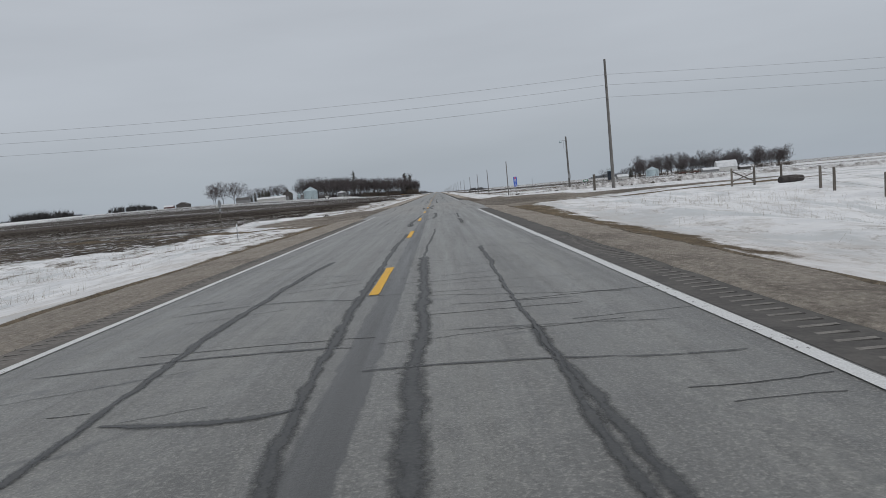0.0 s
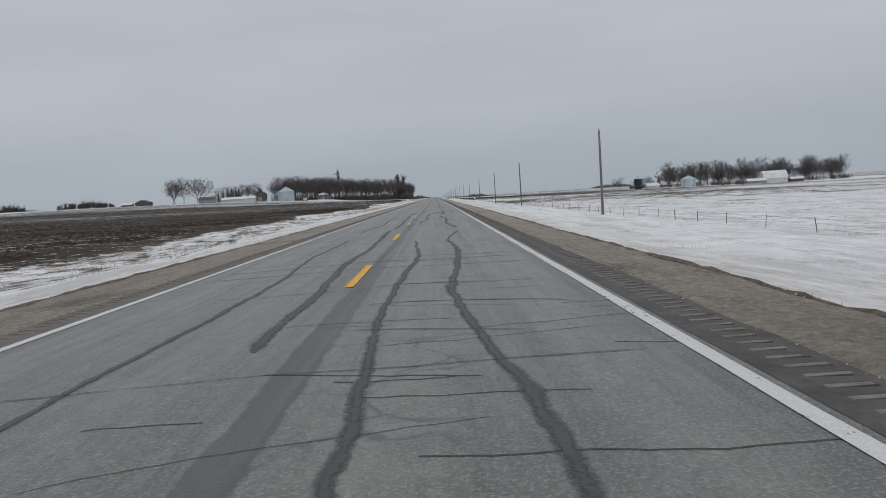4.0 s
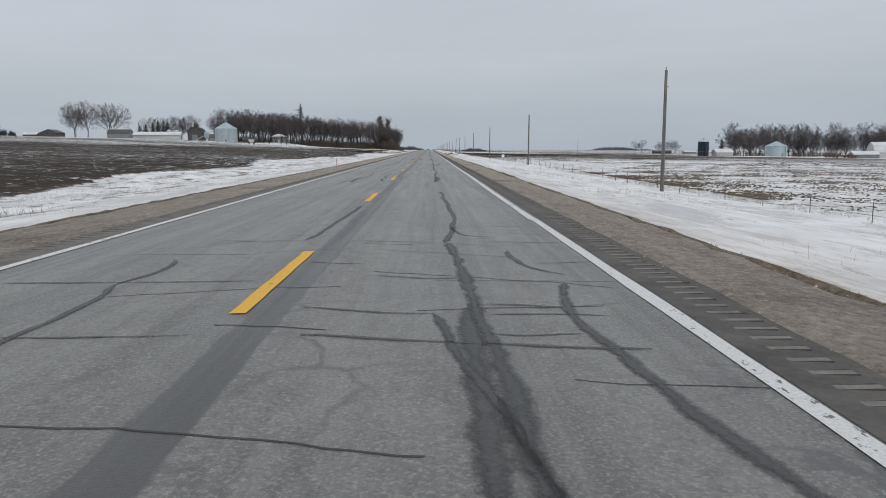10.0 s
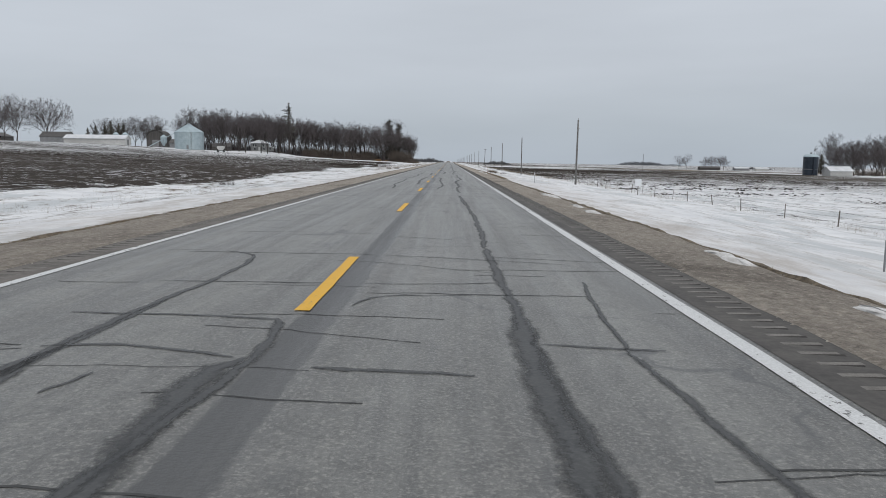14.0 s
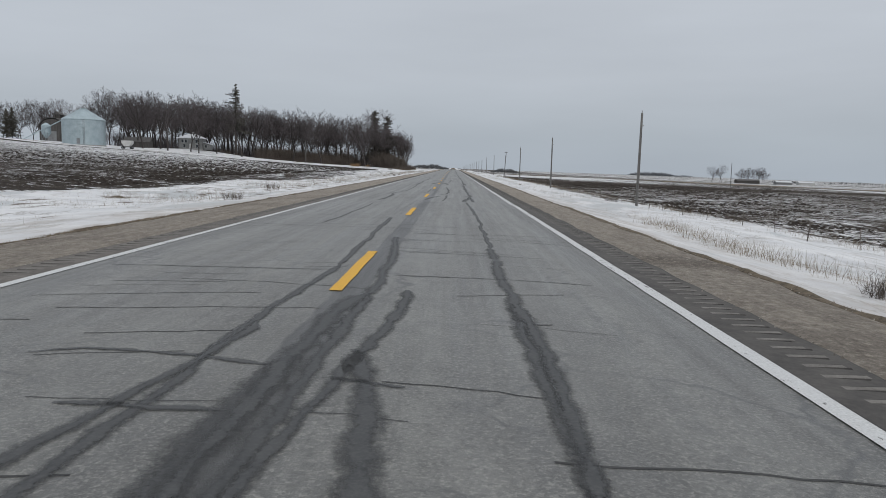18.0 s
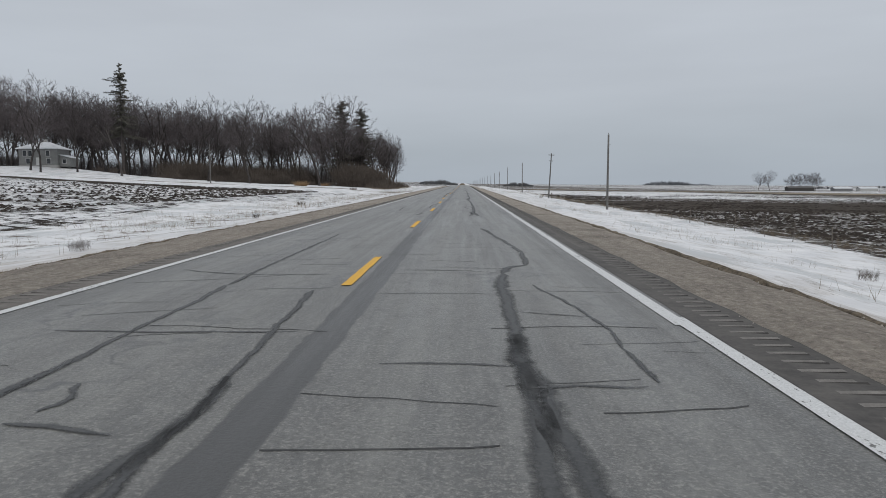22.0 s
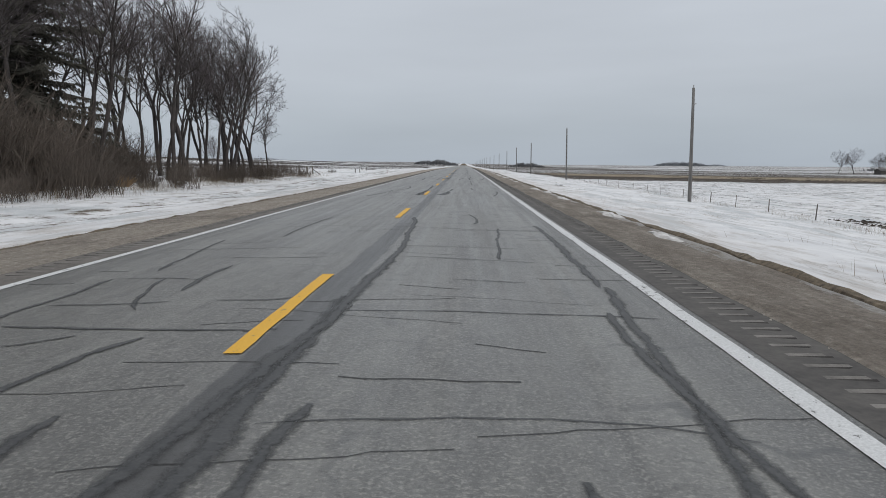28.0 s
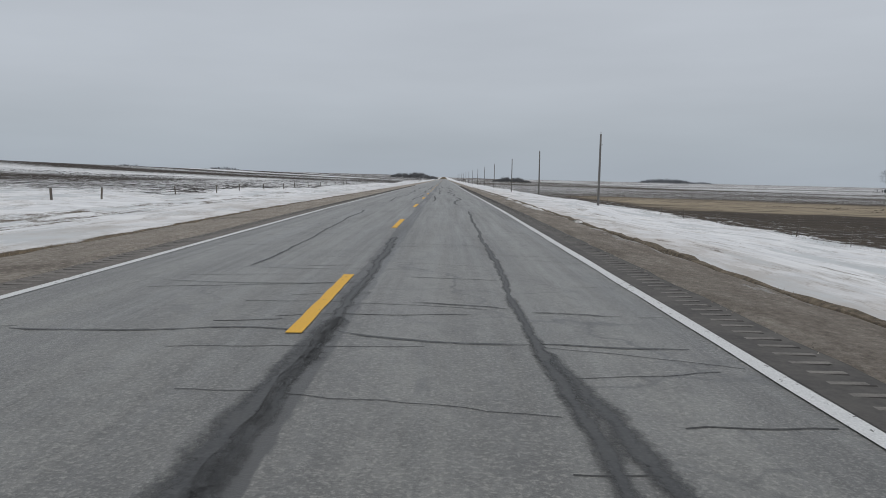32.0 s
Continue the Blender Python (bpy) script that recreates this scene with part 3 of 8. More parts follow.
def build_ground():
    xs = np.concatenate([-np.geomspace(3400, 70, 34), -np.arange(66, 24, -3.0), -np.arange(24, 6, -0.75), [-5.9, -4, 0, 3.8, 5.4],
                         np.arange(6, 25, 0.75), np.arange(25, 70, 3.0), np.geomspace(70, 3400, 34)])
    ys = np.concatenate([[-300, -120, -60], np.arange(-30, 1010, 2.2), np.geomspace(1010, 4700, 60)])
    gx, gy = np.meshgrid(xs, ys)
    z = ground_z(gx, gy)
    rng = np.random.RandomState(4)
    off = smooth_step(6.6, 9, np.abs(gx))
    rough = np.zeros_like(z)
    for fx, fy, amp in ((0.5, 0.13, 0.05), (0.21, 0.31, 0.06), (0.9, 0.55, 0.035), (0.07, 0.045, 0.12), (0.018, 0.012, 0.25)):
        ph = rng.uniform(0, 6.28, 3)
        rough += amp * np.sin(fx * gx + ph[0] + 1.3 * np.sin(0.4 * fy * gy + ph[2])) * np.sin(fy * gy + ph[1])
    # wind-cut drifts in the ditches, steep on one side
    ph = gx * 0.42 + 1.5 * np.sin(gy * 0.031) + 0.9 * np.sin(gy * 0.083 + 2.0)
    cut = (ph / 6.283) % 1.0
    rough += 0.20 * np.where(cut < 0.75, cut / 0.75, (1 - cut) / 0.25) * np.clip(np.sin(gy * 0.047 + np.sign(gx)), 0, 1) * (np.abs(gx) < 19) * smooth_step(9, 11, np.abs(gx))
    z = z + off * rough
    under = (gx > -5.8) & (gx < 5.3)
    z = np.where(under, z - 0.12, z)
    ny, nx = gx.shape
    verts = np.stack([gx, gy, z], -1).reshape(-1, 3)
    idx = np.arange(nx * ny).reshape(ny, nx)
    faces = np.stack([idx[:-1, :-1], idx[:-1, 1:], idx[1:, 1:], idx[1:, :-1]], -1).reshape(-1, 4)
    me = bpy.data.meshes.new("ground")
    me.from_pydata(verts.tolist(), [], faces.tolist())
    me.materials.append(M_GROUND)
    me.polygons.foreach_set("use_smooth", [True] * len(me.polygons))
    # cover: snow lies deep in the ditches, thin over the fields
    x, y = gx, gy
    wob = 1.6 * np.sin(y * 0.045) + 1.1 * np.sin(y * 0.13 + 1)
    ditch_r = 1 - smooth_step(20.0, 23.5, x + 0.4 * wob)
    ditch_l = 1 - smooth_step(15.5, 20.5, -x + wob - 5.0 * (1 - smooth_step(36, 48, y)))
    field_r = 0.625 + 0.04 * np.sin(y * 0.011 + 1.2) - 0.19 * smooth_step(440, 560, y) - 0.03 * smooth_step(60, 180, x) + 0.20 * smooth_step(750, 790, y) * (1 - smooth_step(896, 908, y)) * (1 - smooth_step(70, 160, x))
    field_l = 0.395 + 0.11 * smooth_step(430, 600, y) + 0.05 * np.sin(y * 0.02) - 0.30 * smooth_step(704, 709, y) * (1 - smooth_step(715, 719, y)) * smooth_step(26, 34, -x) + 0.26 * smooth_step(838, 850, y) * (1 - smooth_step(900, 935, y)) * (1 - smooth_step(28, 56, -x))
    yard = np.maximum(smooth_step(716, 722, y) * (1 - smooth_step(838, 850, y)) * (1 - smooth_step(270, 330, -x)), 0) * 0.6
    far_l = 0.25 * smooth_step(250, 420, -x) * (1 - smooth_step(880, 960, y))
    field_l = field_l - 0.03 * smooth_step(925, 950, y)
    snow = np.where(x > 0, np.maximum(ditch_r, field_r), np.maximum(np.maximum(ditch_l, field_l + yard), field_l + far_l))
    farm_r = smooth_step(150, 200, x) * smooth_step(640, 690, y) * (1 - smooth_step(840, 900, y))
    snow = np.where(x > 0, np.clip(snow + 0.3 * farm_r + 0.08 * smooth_step(140, 320, x) + 0.03 * smooth_step(1030, 1200, y), 0, 1), snow)
    strips = 0.5 * np.sin(y / 17.0 + 0.6 * np.sin(x / 70.0)) + 0.5 * np.sin(y / 41.0 + 1.0 + 0.8 * np.sin(x / 160.0))
    snow = snow + np.where((x < -40) & (y > 925), 0.10 * np.sin(y / 23.0 + 0.5 * np.sin(x / 60.0)), 0)
    snow = snow + np.where((x > 24) | (x < -24), 0.055 * strips * smooth_step(30, 120, np.abs(x)), 0)
    dark_r = smooth_step(24, 30, x) * (0.45 * smooth_step(922, 928, y) * (1 - smooth_step(944, 952, y)) + smooth_step(690, 700, y) * (1 - smooth_step(735, 745, y)))
    snow = snow - 0.13 * dark_r
    snow = np.clip(snow, 0, 1)
    edge_r = (1 - smooth_step(5.9, 6.7, x)) * (x > 0)
    edge_l = (1 - smooth_step(6.5, 7.3, -x)) * (x <= 0)
    grass = np.maximum(edge_r, edge_l)
    band = smooth_step(455, 470, y) * (1 - smooth_step(478, 492, y)) * smooth_step(6.2, 6.6, x) * (1 - smooth_step(7.2, 8.2, x))
    hold = np.maximum(band * 0.3, 0.7 * smooth_step(28, 42, y) * (1 - smooth_step(46, 56, y)) * (np.abs(x) > 6) * (1 - smooth_step(7.2, 8.6, np.abs(x))))
    hold = np.maximum(hold, 0.38 * (x < 0) * smooth_step(80, 100, y) * smooth_step(9, 11, -x) * (1 - smooth_step(15, 18, -x)))
    hold = np.maximum(hold, 0.46 * (x < 0) * smooth_step(8, 12, -x) * (1 - smooth_step(17, 20, -x)) * smooth_step(90, 110, y) * (1 - 0.2 * smooth_step(200, 330, y)) * (1 - smooth_step(620, 700, y)))
    hold = np.maximum(hold, 0.27 * (x > 7.4) * (1 - smooth_step(12, 15, x)) * smooth_step(770, 800, y))
    bank = np.abs(y - np.clip(53 + (np.abs(x) - 8) * 0.22, 53, 62))
    hold = np.maximum(hold, 0.85 * (1 - smooth_step(0.8, 2.4, bank)) * (np.abs(x) > 7) * (1 - smooth_step(24, 44, np.abs(x))))
    hold = np.maximum(hold, 0.8 * smooth_step(5, 20, y) * (1 - smooth_step(52, 58, y)) * (1 - smooth_step(6.9, 8.6, np.abs(x))))
    hold = np.maximum(hold, 0.40 * (x < -8) * (x > -34) * smooth_step(20, 34, y) * (1 - smooth_step(50, 56, y)))
    side = (1 - smooth_step(0, 5, np.abs(y - 84))) * (x < -30) * 0.5
    grass = np.clip(np.maximum(np.maximum(grass, hold), side), 0, 1)
    mouth = np.clip(50 + (np.abs(x) - 6) * 1.3, 50, 62)
    mud = smooth_step(mouth - 3, mouth + 2, y) * (1 - smooth_step(85, 92, y)) * (1 - smooth_step(11, 20, np.abs(x)))
    mud = np.maximum(mud, (x > 0) * smooth_step(84, 88, y) * (1 - smooth_step(104, 122, y)) * (1 - smooth_step(-0.6, 0.9, x - 9.4 + 0.13 * (y - 88))))
    mud = np.maximum(mud, 0.9 * (x < -9) * (x > -190) * (1 - smooth_step(1.2, 3.5, np.abs(y - 752 - 0.17 * (x + 10)))))
    stub = np.where(x > 0, 0.18, 0.05)
    stub = np.where((x < 0) & (y < 260), 0.14, stub) * (1 - 0.6 * dark_r)
    tan = smooth_step(24, 30, x) * smooth_step(946, 954, y) * (1 - smooth_step(1012, 1030, y))
    stub = np.maximum(stub, 1.6 * tan)
    snow = np.clip(snow - 0.28 * tan, 0, 1)
    for name, arr in (("snow", snow), ("grass", grass), ("mud", mud), ("stubble", stub)):
        at = me.attributes.new(name, "FLOAT", "POINT")
        at.data.foreach_set("value", arr.reshape(-1).astype(np.float32))
    ob = new("ground", me)
    tagged(ob, "snowy roadside ditches and thawing dark ploughed fields", "ground", kind="structure")


build_ground()

Y0, Y1 = -60.0, 2050.0


def strip(name, xa, xb, y0, y1, lift, material, cols=2, step=6.0, parent=None, seed=0, ragged=0.0):
    """A lengthwise strip that follows the crown and the long slope of the road."""
    rnd = random.Random(seed)
    n = max(1, int((y1 - y0) / step))
    g = Geo()
    for j in range(n + 1):
        y = y0 + (y1 - y0) * j / n
        a, b = xa + rnd.uniform(-ragged, ragged), xb + rnd.uniform(-ragged, ragged)
        for i in range(cols + 1):
            x = a + (b - a) * i / cols
            g.v.append(Vector((x, y, float(surface_z(x, y)) + lift)))
    for j in range(n):
        for i in range(cols):
            k = j * (cols + 1) + i
            g.f.append((k, k + 1, k + cols + 2, k + cols + 1))
    return part(name, g, material, parent)


road = strip("road", -4.55, 4.55, Y0, Y1, 0.0, M_ASPHALT, cols=12, step=8)
tagged(road, "grey two-lane asphalt highway with tarred cracks", "road", kind="structure")


def shoulder(name, side, xa, xb):
    rnd = random.Random(7 + side)
    g = Geo()
    ys = np.concatenate([np.arange(Y0, 1000, 0.8), np.arange(1000, Y1, 12)])
    for y in ys:
        out = xb + 0.05 * math.sin(y * 0.083) + rnd.uniform(-0.07, 0.07)
        for k, x in enumerate((xa + rnd.uniform(-0.035, 0.035), xa + 0.1, (xa + out) / 2, out - 0.1, out + 0.12)):
            z = float(surface_z(x, y)) + (0.004, 0.024, 0.018, -0.02, -0.16)[k]
            if 54 < y < 85:
                z -= 0.09
            if k >= 1:
                z += rnd.uniform(-0.012, 0.012)
            g.v.append(Vector((side * x, y, z)))
    for j in range(len(ys) - 1):
        for i in range(4):
            k = j * 5 + i
            g.f.append((k, k + 1, k + 6, k + 5) if side > 0 else (k, k + 5, k + 6, k + 1))
    ob = part(name, g, M_GRAVEL, None, smooth=True)
    tagged(ob, "brown gravel shoulder beside the asphalt", "shoulder", kind="structure")


shoulder("shoulder_east", 1, 4.30, 5.75)
shoulder("shoulder_west", -1, 4.30, 6.35)

rl = random.Random(31)
for side, spans in ((1, ((-60, 47.5), (88.5, 1100))), (-1, ((-60, 52), (91, 1100)))):
    mid = 3.54 if side > 0 else -3.6
    for a, b in spans:
        y, k = a, 0
        while y < b:
            e = min(b, y + rl.uniform(9, 60))
            c = mid + rl.uniform(-0.03, 0.03)
            over = rl.choice((0.0, 0.0, 0.4, 2.5)) if e < b - 5 else 0.0
            strip("edge_line", c - 0.075, c + 0.075, y, e + over, 0.006 + 0.002 * (k % 2), M_WHITE_LINE, 1, 1.2, road, int(y) + 500, 0.010)
            y, k = e, k + 1
    strip("edge_line", mid - 0.075, mid + 0.075, 1100, Y1, 0.006, M_WHITE_LINE, 1, 20, road)
# the dashes were not painted quite evenly: seconds of driving and how far each lies from its even place
DASH_T = (0, 1, 2, 3, 6, 7, 8, 9, 10, 11, 12, 13, 14, 17, 18, 19, 20, 21, 22, 23, 24, 25, 28, 29, 30, 31, 32, 36)
DASH_D = (0, 0, 0.4, 0.6, 0.4, 0.2, -0.6, -0.9, -0.95, -0.7, -0.95, -0.95, -1.4, 0.0, 0.2, -0.3, -0.95, -0.9, -0.3, -0.7, 0.5, 0.45, 0.2, 0.45, -0.1, -0.6, 0.2, 0)
DASH_Y = (40, 59, 75, 90, 196, 206, 228, 240, 520, 546, 558, 582, 606, 620, 640, 656, 668, 682, 694)
DASH_X = (0.02, 0.10, 0.09, 0.02, 0.0, 0.08, 0.09, -0.03, 0.04, 0.15, 0.11, 0.0, -0.09, -0.09, -0.05, -0.22, -0.28, -0.08, -0.03)
for k in range(-3, 110):
    y = -2.3 + 12.19 * k
    y += float(np.interp((y - 6.0) / 27.18, DASH_T, DASH_D))
    aside = float(np.interp(y, DASH_Y, DASH_X))
    longer = 0.95 if k == 54 else 0.0
    strip("centre_dash", aside - 0.068, aside + 0.068, y - longer, y + 3.55, 0.009, M_YELLOW, 1, 0.3, road, k + 40, 0.006)


def rumble(name, side):
    """Milled rumble strip: cross grooves painted shade-dark, dust and painted highlight on their lips."""
    dark, light, rr = Geo(), Geo(), random.Random(17 + side)
    for a, b in ((-10, 18 if side > 0 else 44), (92, 1000)):
        y = float(a)
        while y < b:
            x0, x1 = (3.76, 4.17) if side > 0 else (-4.17, -3.76)
            x0, x1 = x0 + rr.uniform(-0.03, 0.03), x1 + rr.uniform(-0.04, 0.04)
            z = float(surface_z(4.0, y))
            q = [(x0, y), (x1, y), (x1, y + 0.075), (x0, y + 0.075)]
            k = len(light.v)
            light.v += [Vector((px, py, z + 0.006)) for px, py in q]
            light.f.append((k, k + 1, k + 2, k + 3))
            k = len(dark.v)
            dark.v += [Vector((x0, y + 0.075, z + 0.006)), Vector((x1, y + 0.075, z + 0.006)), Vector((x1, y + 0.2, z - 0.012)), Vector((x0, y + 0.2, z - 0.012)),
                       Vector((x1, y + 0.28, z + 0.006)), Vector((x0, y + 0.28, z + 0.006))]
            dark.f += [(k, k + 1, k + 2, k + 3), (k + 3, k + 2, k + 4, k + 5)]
            y += 0.28
    part(name, light, M_DUST_HIGHLIGHT, road, "dusty lips of the rumble strip with painted highlight")["kind"] = "stuff"
    part("rumble_groove", dark, M_GROOVE, road, "milled rumble grooves with painted shade")["kind"] = "stuff"
    for a, b in ((-10, 48), (92, 1000)):
        strip("sealed_shoulder", side * 3.66, side * 4.5, a, b, 0.003, M_RUMBLE if side > 0 else M_RUMBLE_WEST, 2, 2.0, road, 3, 0.008)


def turf_lip(name, side, x_mid, seed):
    """The ragged turf lip between the gravel and the snow."""
    rnd = random.Random(seed)
    g = Geo()
    ys = np.arange(-12, 985, 0.45)
    wide, shift = 0.2, 0.0
    for y in ys:
        late = side > 0 and y > 735
        broad = side > 0 and (448 < y < 497 or 505 < y < 520)
        wide = 0.85 * wide + 0.15 * (rnd.uniform(0.22, 0.42) if broad else rnd.uniform(0.09 if late else 0.03, 0.22))
        shift = 0.9 * shift + rnd.uniform(-0.035, 0.035)
        cut = 0.12 if 50 < y < 90 else (-0.035 if late else 0.0)
        for q, h in ((-1.25, -0.09), (-0.8, 0.0), (-0.2, 0.025), (0.45, 0.02), (1.25, -0.12)):
            x = x_mid + shift + 0.05 * math.sin(y * 0.083) + q * wide + rnd.uniform(-0.03, 0.03)
            z = float(surface_z(x, y)) - 0.05 + h + rnd.uniform(-0.02, 0.025) - cut - 0.10 * max(0.0, q)
            g.v.append(Vector((side * x, y, z)))
    for j in range(len(ys) - 1):
        for i in range(4):
            k = j * 5 + i
            g.f.append((k, k + 1, k + 6, k + 5) if side > 0 else (k, k + 5, k + 6, k + 1))
    tagged(part(name, g, M_TURF, None), "ragged brown turf lip between gravel and snow", "verge", kind="structure")


turf_lip("verge_east", 1, 5.85, 51)
turf_lip("verge_west", -1, 6.5, 52)
rumble("rumble_lip", 1)
rumble("rumble_lip", -1)


# ---- snow left on the gravel ----
ri = random.Random(14)
for i in range(54):
    side = 1
    y = ri.uniform(372, 412) if i < 14 else (ri.uniform(463, 482) if i < 20 else ri.uniform(750, 960))
    x = ri.uniform(5.3, 5.62)
    la, lb = ri.uniform(0.10, 0.26), ri.uniform(0.5, 2.4)
    g, rims = Geo(), [ri.uniform(0.7, 1.1) for _ in range(24)]
    g.v.append(Vector((0, 0, 0.03)))
    for share, h in ((0.6, 0.026), (1.0, -0.025)):
        for k in range(24):
            a, f = 6.283 * k / 24, share * (rims[k] * 0.6 + rims[k - 1] * 0.4)
            bend = 1.0 - 0.3 * abs(math.sin(a)) ** 6
            g.v.append(Vector((la * f * math.cos(a) + 0.05 * math.sin(5 * a), lb * f * bend * math.sin(a), h)))
    g.f += [(0, 1 + k, 1 + (k + 1) % 24) for k in range(24)]
    g.f += [(1 + k, 25 + k, 25 + (k + 1) % 24, 1 + (k + 1) % 24) for k in range(24)]
    ob = part("snow_patch", g, M_SLUSH, None, smooth=True, at=pose(side * x, y, float(surface_z(x, y)) + 0.004))
    tagged(ob, "grey remnant of old snow on the gravel shoulder", "snow", group="snow remnants")

for x, y, la, lb in ((11.5, 55.0, 0.9, 1.0), (14.5, 58, 1.2, 0.5), (-10.5, 57, 0.9, 0.6), (-16, 60, 2.2, 0.5), (-22, 61, 2.5, 0.6), (20, 61, 1.6, 0.5)):
    g = Geo()
    g.v.append(Vector((0, 0, 0.06)))
    for k in range(14):
        f = ri.uniform(0.5, 1.2)
        g.v.append(Vector((la * f * math.cos(6.283 * k / 14), lb * f * math.sin(6.283 * k / 14), -0.06)))
    g.f += [(0, 1 + k, 1 + (k + 1) % 14) for k in range(14)]
    ob = part("snow_patch", g, M_SNOW_CLUMP, None, smooth=True, at=pose(x, y, gz(x, y) + 0.03))
    tagged(ob, "thin snow patch on the muddy junction", "snow", group="snow remnants")

# ---- crack sealant ----
def ribbon(name, pts, width, seed):
    rnd = random.Random(seed)
    g = Geo()
    n, wv = len(pts), 1.0
    for i, (x, y) in enumerate(pts):
        a, b = pts[max(0, i - 1)], pts[min(n - 1, i + 1)]
        d = Vector((b[0] - a[0], b[1] - a[1], 0)).normalized()
        s = Vector((-d.y, d.x, 0))
        wv = 0.9 * wv + 0.1 * rnd.uniform(-0.3, 2.3)
        w = width * wv * (0.35 if i in (0, n - 1) else 1)
        for q in (-w, 0, w):
            p = Vector((x, y, 0)) + s * q * 0.62
            g.v.append(Vector((p.x, p.y, float(surface_z(p.x, p.y)) + 0.004 + 0.0012 * (seed % 3))))
    for i in range(n - 1):
        for c in (0, 1):
            k = 3 * i + c
            g.f.append((k, k + 1, k + 4, k + 3))
    ob = part(name, g, M_TAR, road)
    at = ob.data.attributes.new("core", "FLOAT", "POINT")
    at.data.foreach_set("value", [0.0, 1.0, 0.0] * n)
    return ob


def seal(x0, y0, x1, y1, bow, at, width):
    """One sealed crack from one place on the road to another; bow: how far it bulges aside, at: where along it."""
    rnd = random.Random(int(x0 * 100) * 7 + int(y0 * 10))
    a, d = Vector((x0, y0)), Vector((x1 - x0, y1 - y0))
    side = Vector((-d.y, d.x)).normalized()
    n = max(5, int(d.length / 0.24))
    along = abs(d.y) > abs(d.x)
    pts, jog = [], 0.0
    for i in range(n + 1):
        u = i / n
        bulge = 1 - ((at - u) / at) ** 2 if u < at else 1 - ((u - at) / (1 - at)) ** 2
        jog = 0.8 * jog + rnd.uniform(-0.022, 0.022)
        p = a + d * u + side * (bow * bulge + jog)
        pts.append((p.x, p.y))
    ribbon("tar_seam" if along else "tar_crack", pts, width * (1.08 if along else 1.1), int(y0 * 10) + int(x0 * 100) % 7)


def long_seam(x_mid, wander, width, gap, seed):
    """A lengthwise crack that wanders and breaks off now and then, on the plainer stretches."""
    rnd = random.Random(seed)
    ph = rnd.uniform(0, 6)
    for start, stop in PLAIN:
        t = start + rnd.uniform(0, gap)
        while t < stop - 3:
            end, pts, jog = min(stop, t + rnd.uniform(12, 30)), [], 0.0
            while t < end:
                jog = rnd.uniform(-0.03, 0.03) + 0.85 * jog
                pts.append((x_mid + wander * (0.6 * math.sin(t * 0.17 + ph) + 0.4 * math.sin(t * 0.47 + 2 * ph)) + jog, t))
                t += rnd.uniform(0.22, 0.45)
            if len(pts) > 3:
                ribbon("tar_seam", pts, width * rnd.uniform(0.8, 1.25), seed * 100 + int(t))
            t += rnd.uniform(0.2, gap)


PLAIN = ((106, 166), (408, 467), (711, 765), (902, 985))
long_seam(1.9, 0.3, 0.14, 4, 11)
long_seam(-0.45, 0.14, 0.13, 14, 13)
long_seam(-1.6, 0.25, 0.10, 7, 14)
long_seam(0.75, 0.2, 0.12, 26, 15)
rnd_c = random.Random(5)
for start, stop in PLAIN:
    y = start
    while y < stop:
        lanes = rnd_c.choice(((-3.4, 0.0), (0.5, 3.0), (-3.2, 3.1), (-3.0, -0.4), (0.4, 2.2)))
        bow = rnd_c.uniform(-0.25, 0.25)
        seal(lanes[0], y, lanes[1], y + rnd_c.uniform(-0.5, 0.5), bow, rnd_c.uniform(0.3, 0.7), rnd_c.choice((0.03, 0.04, 0.05, 0.07)))
        y += rnd_c.choice((1.2, 1.8, 2.4, 3.4, 4.2))
# stretch from 5 m
seal(-1.45, 16.3, -1.36, 2.3, -0.27, 0.48, 0.14)
seal(-0.13, 24.2, 0.09, 2.3, -0.16, 0.65, 0.14)
seal(0.60, 15.2, 0.72, 2.3, 0.06, 0.66, 0.22)
seal(0.81, 26.3, 0.60, 15.2, 0.00, 0.63, 0.06)
seal(1.89, 17.0, 1.80, 2.3, -0.03, 0.42, 0.1)
seal(1.81, 7.0, 1.94, 2.3, -0.03, 0.28, 0.13)
seal(-2.84, 10.1, -0.10, 9.5, 0.44, 0.47, 0.04)
seal(1.06, 8.6, 2.51, 8.5, -0.04, 0.46, 0.04)
seal(-2.98, 6.9, 0.11, 6.5, 0.15, 0.60, 0.06)
seal(0.30, 5.6, 2.25, 5.5, 0.08, 0.58, 0.06)
seal(2.25, 5.5, 3.21, 5.4, -0.04, 0.67, 0.03)
seal(-1.41, 4.9, -0.01, 4.7, -0.13, 0.69, 0.12)
seal(-3.05, 13.5, -0.44, 12.7, 0.27, 0.38, 0.02)
seal(0.97, 7.0, 3.11, 6.7, 0.06, 0.40, 0.025)
# stretch from 32 m
seal(-0.02, 42.4, -0.22, 35.0, 0.00, 0.78, 0.12)
seal(-0.22, 35.0, -0.25, 29.4, -0.07, 0.26, 0.15)
seal(-0.29, 32.5, -0.18, 29.4, 0.00, 0.22, 0.18)
seal(0.77, 45.6, 0.67, 36.2, 0.08, 0.63, 0.13)
seal(0.67, 36.2, 0.33, 34.8, -0.05, 0.54, 0.1)
seal(2.02, 42.7, 1.90, 35.6, 0.03, 0.54, 0.11)
seal(1.88, 34.1, 1.90, 29.4, 0.00, 0.24, 0.15)
seal(-1.54, 36.5, -1.59, 33.8, 0.05, 0.55, 0.05)
seal(-2.65, 36.0, -0.40, 35.4, -0.06, 0.52, 0.045)
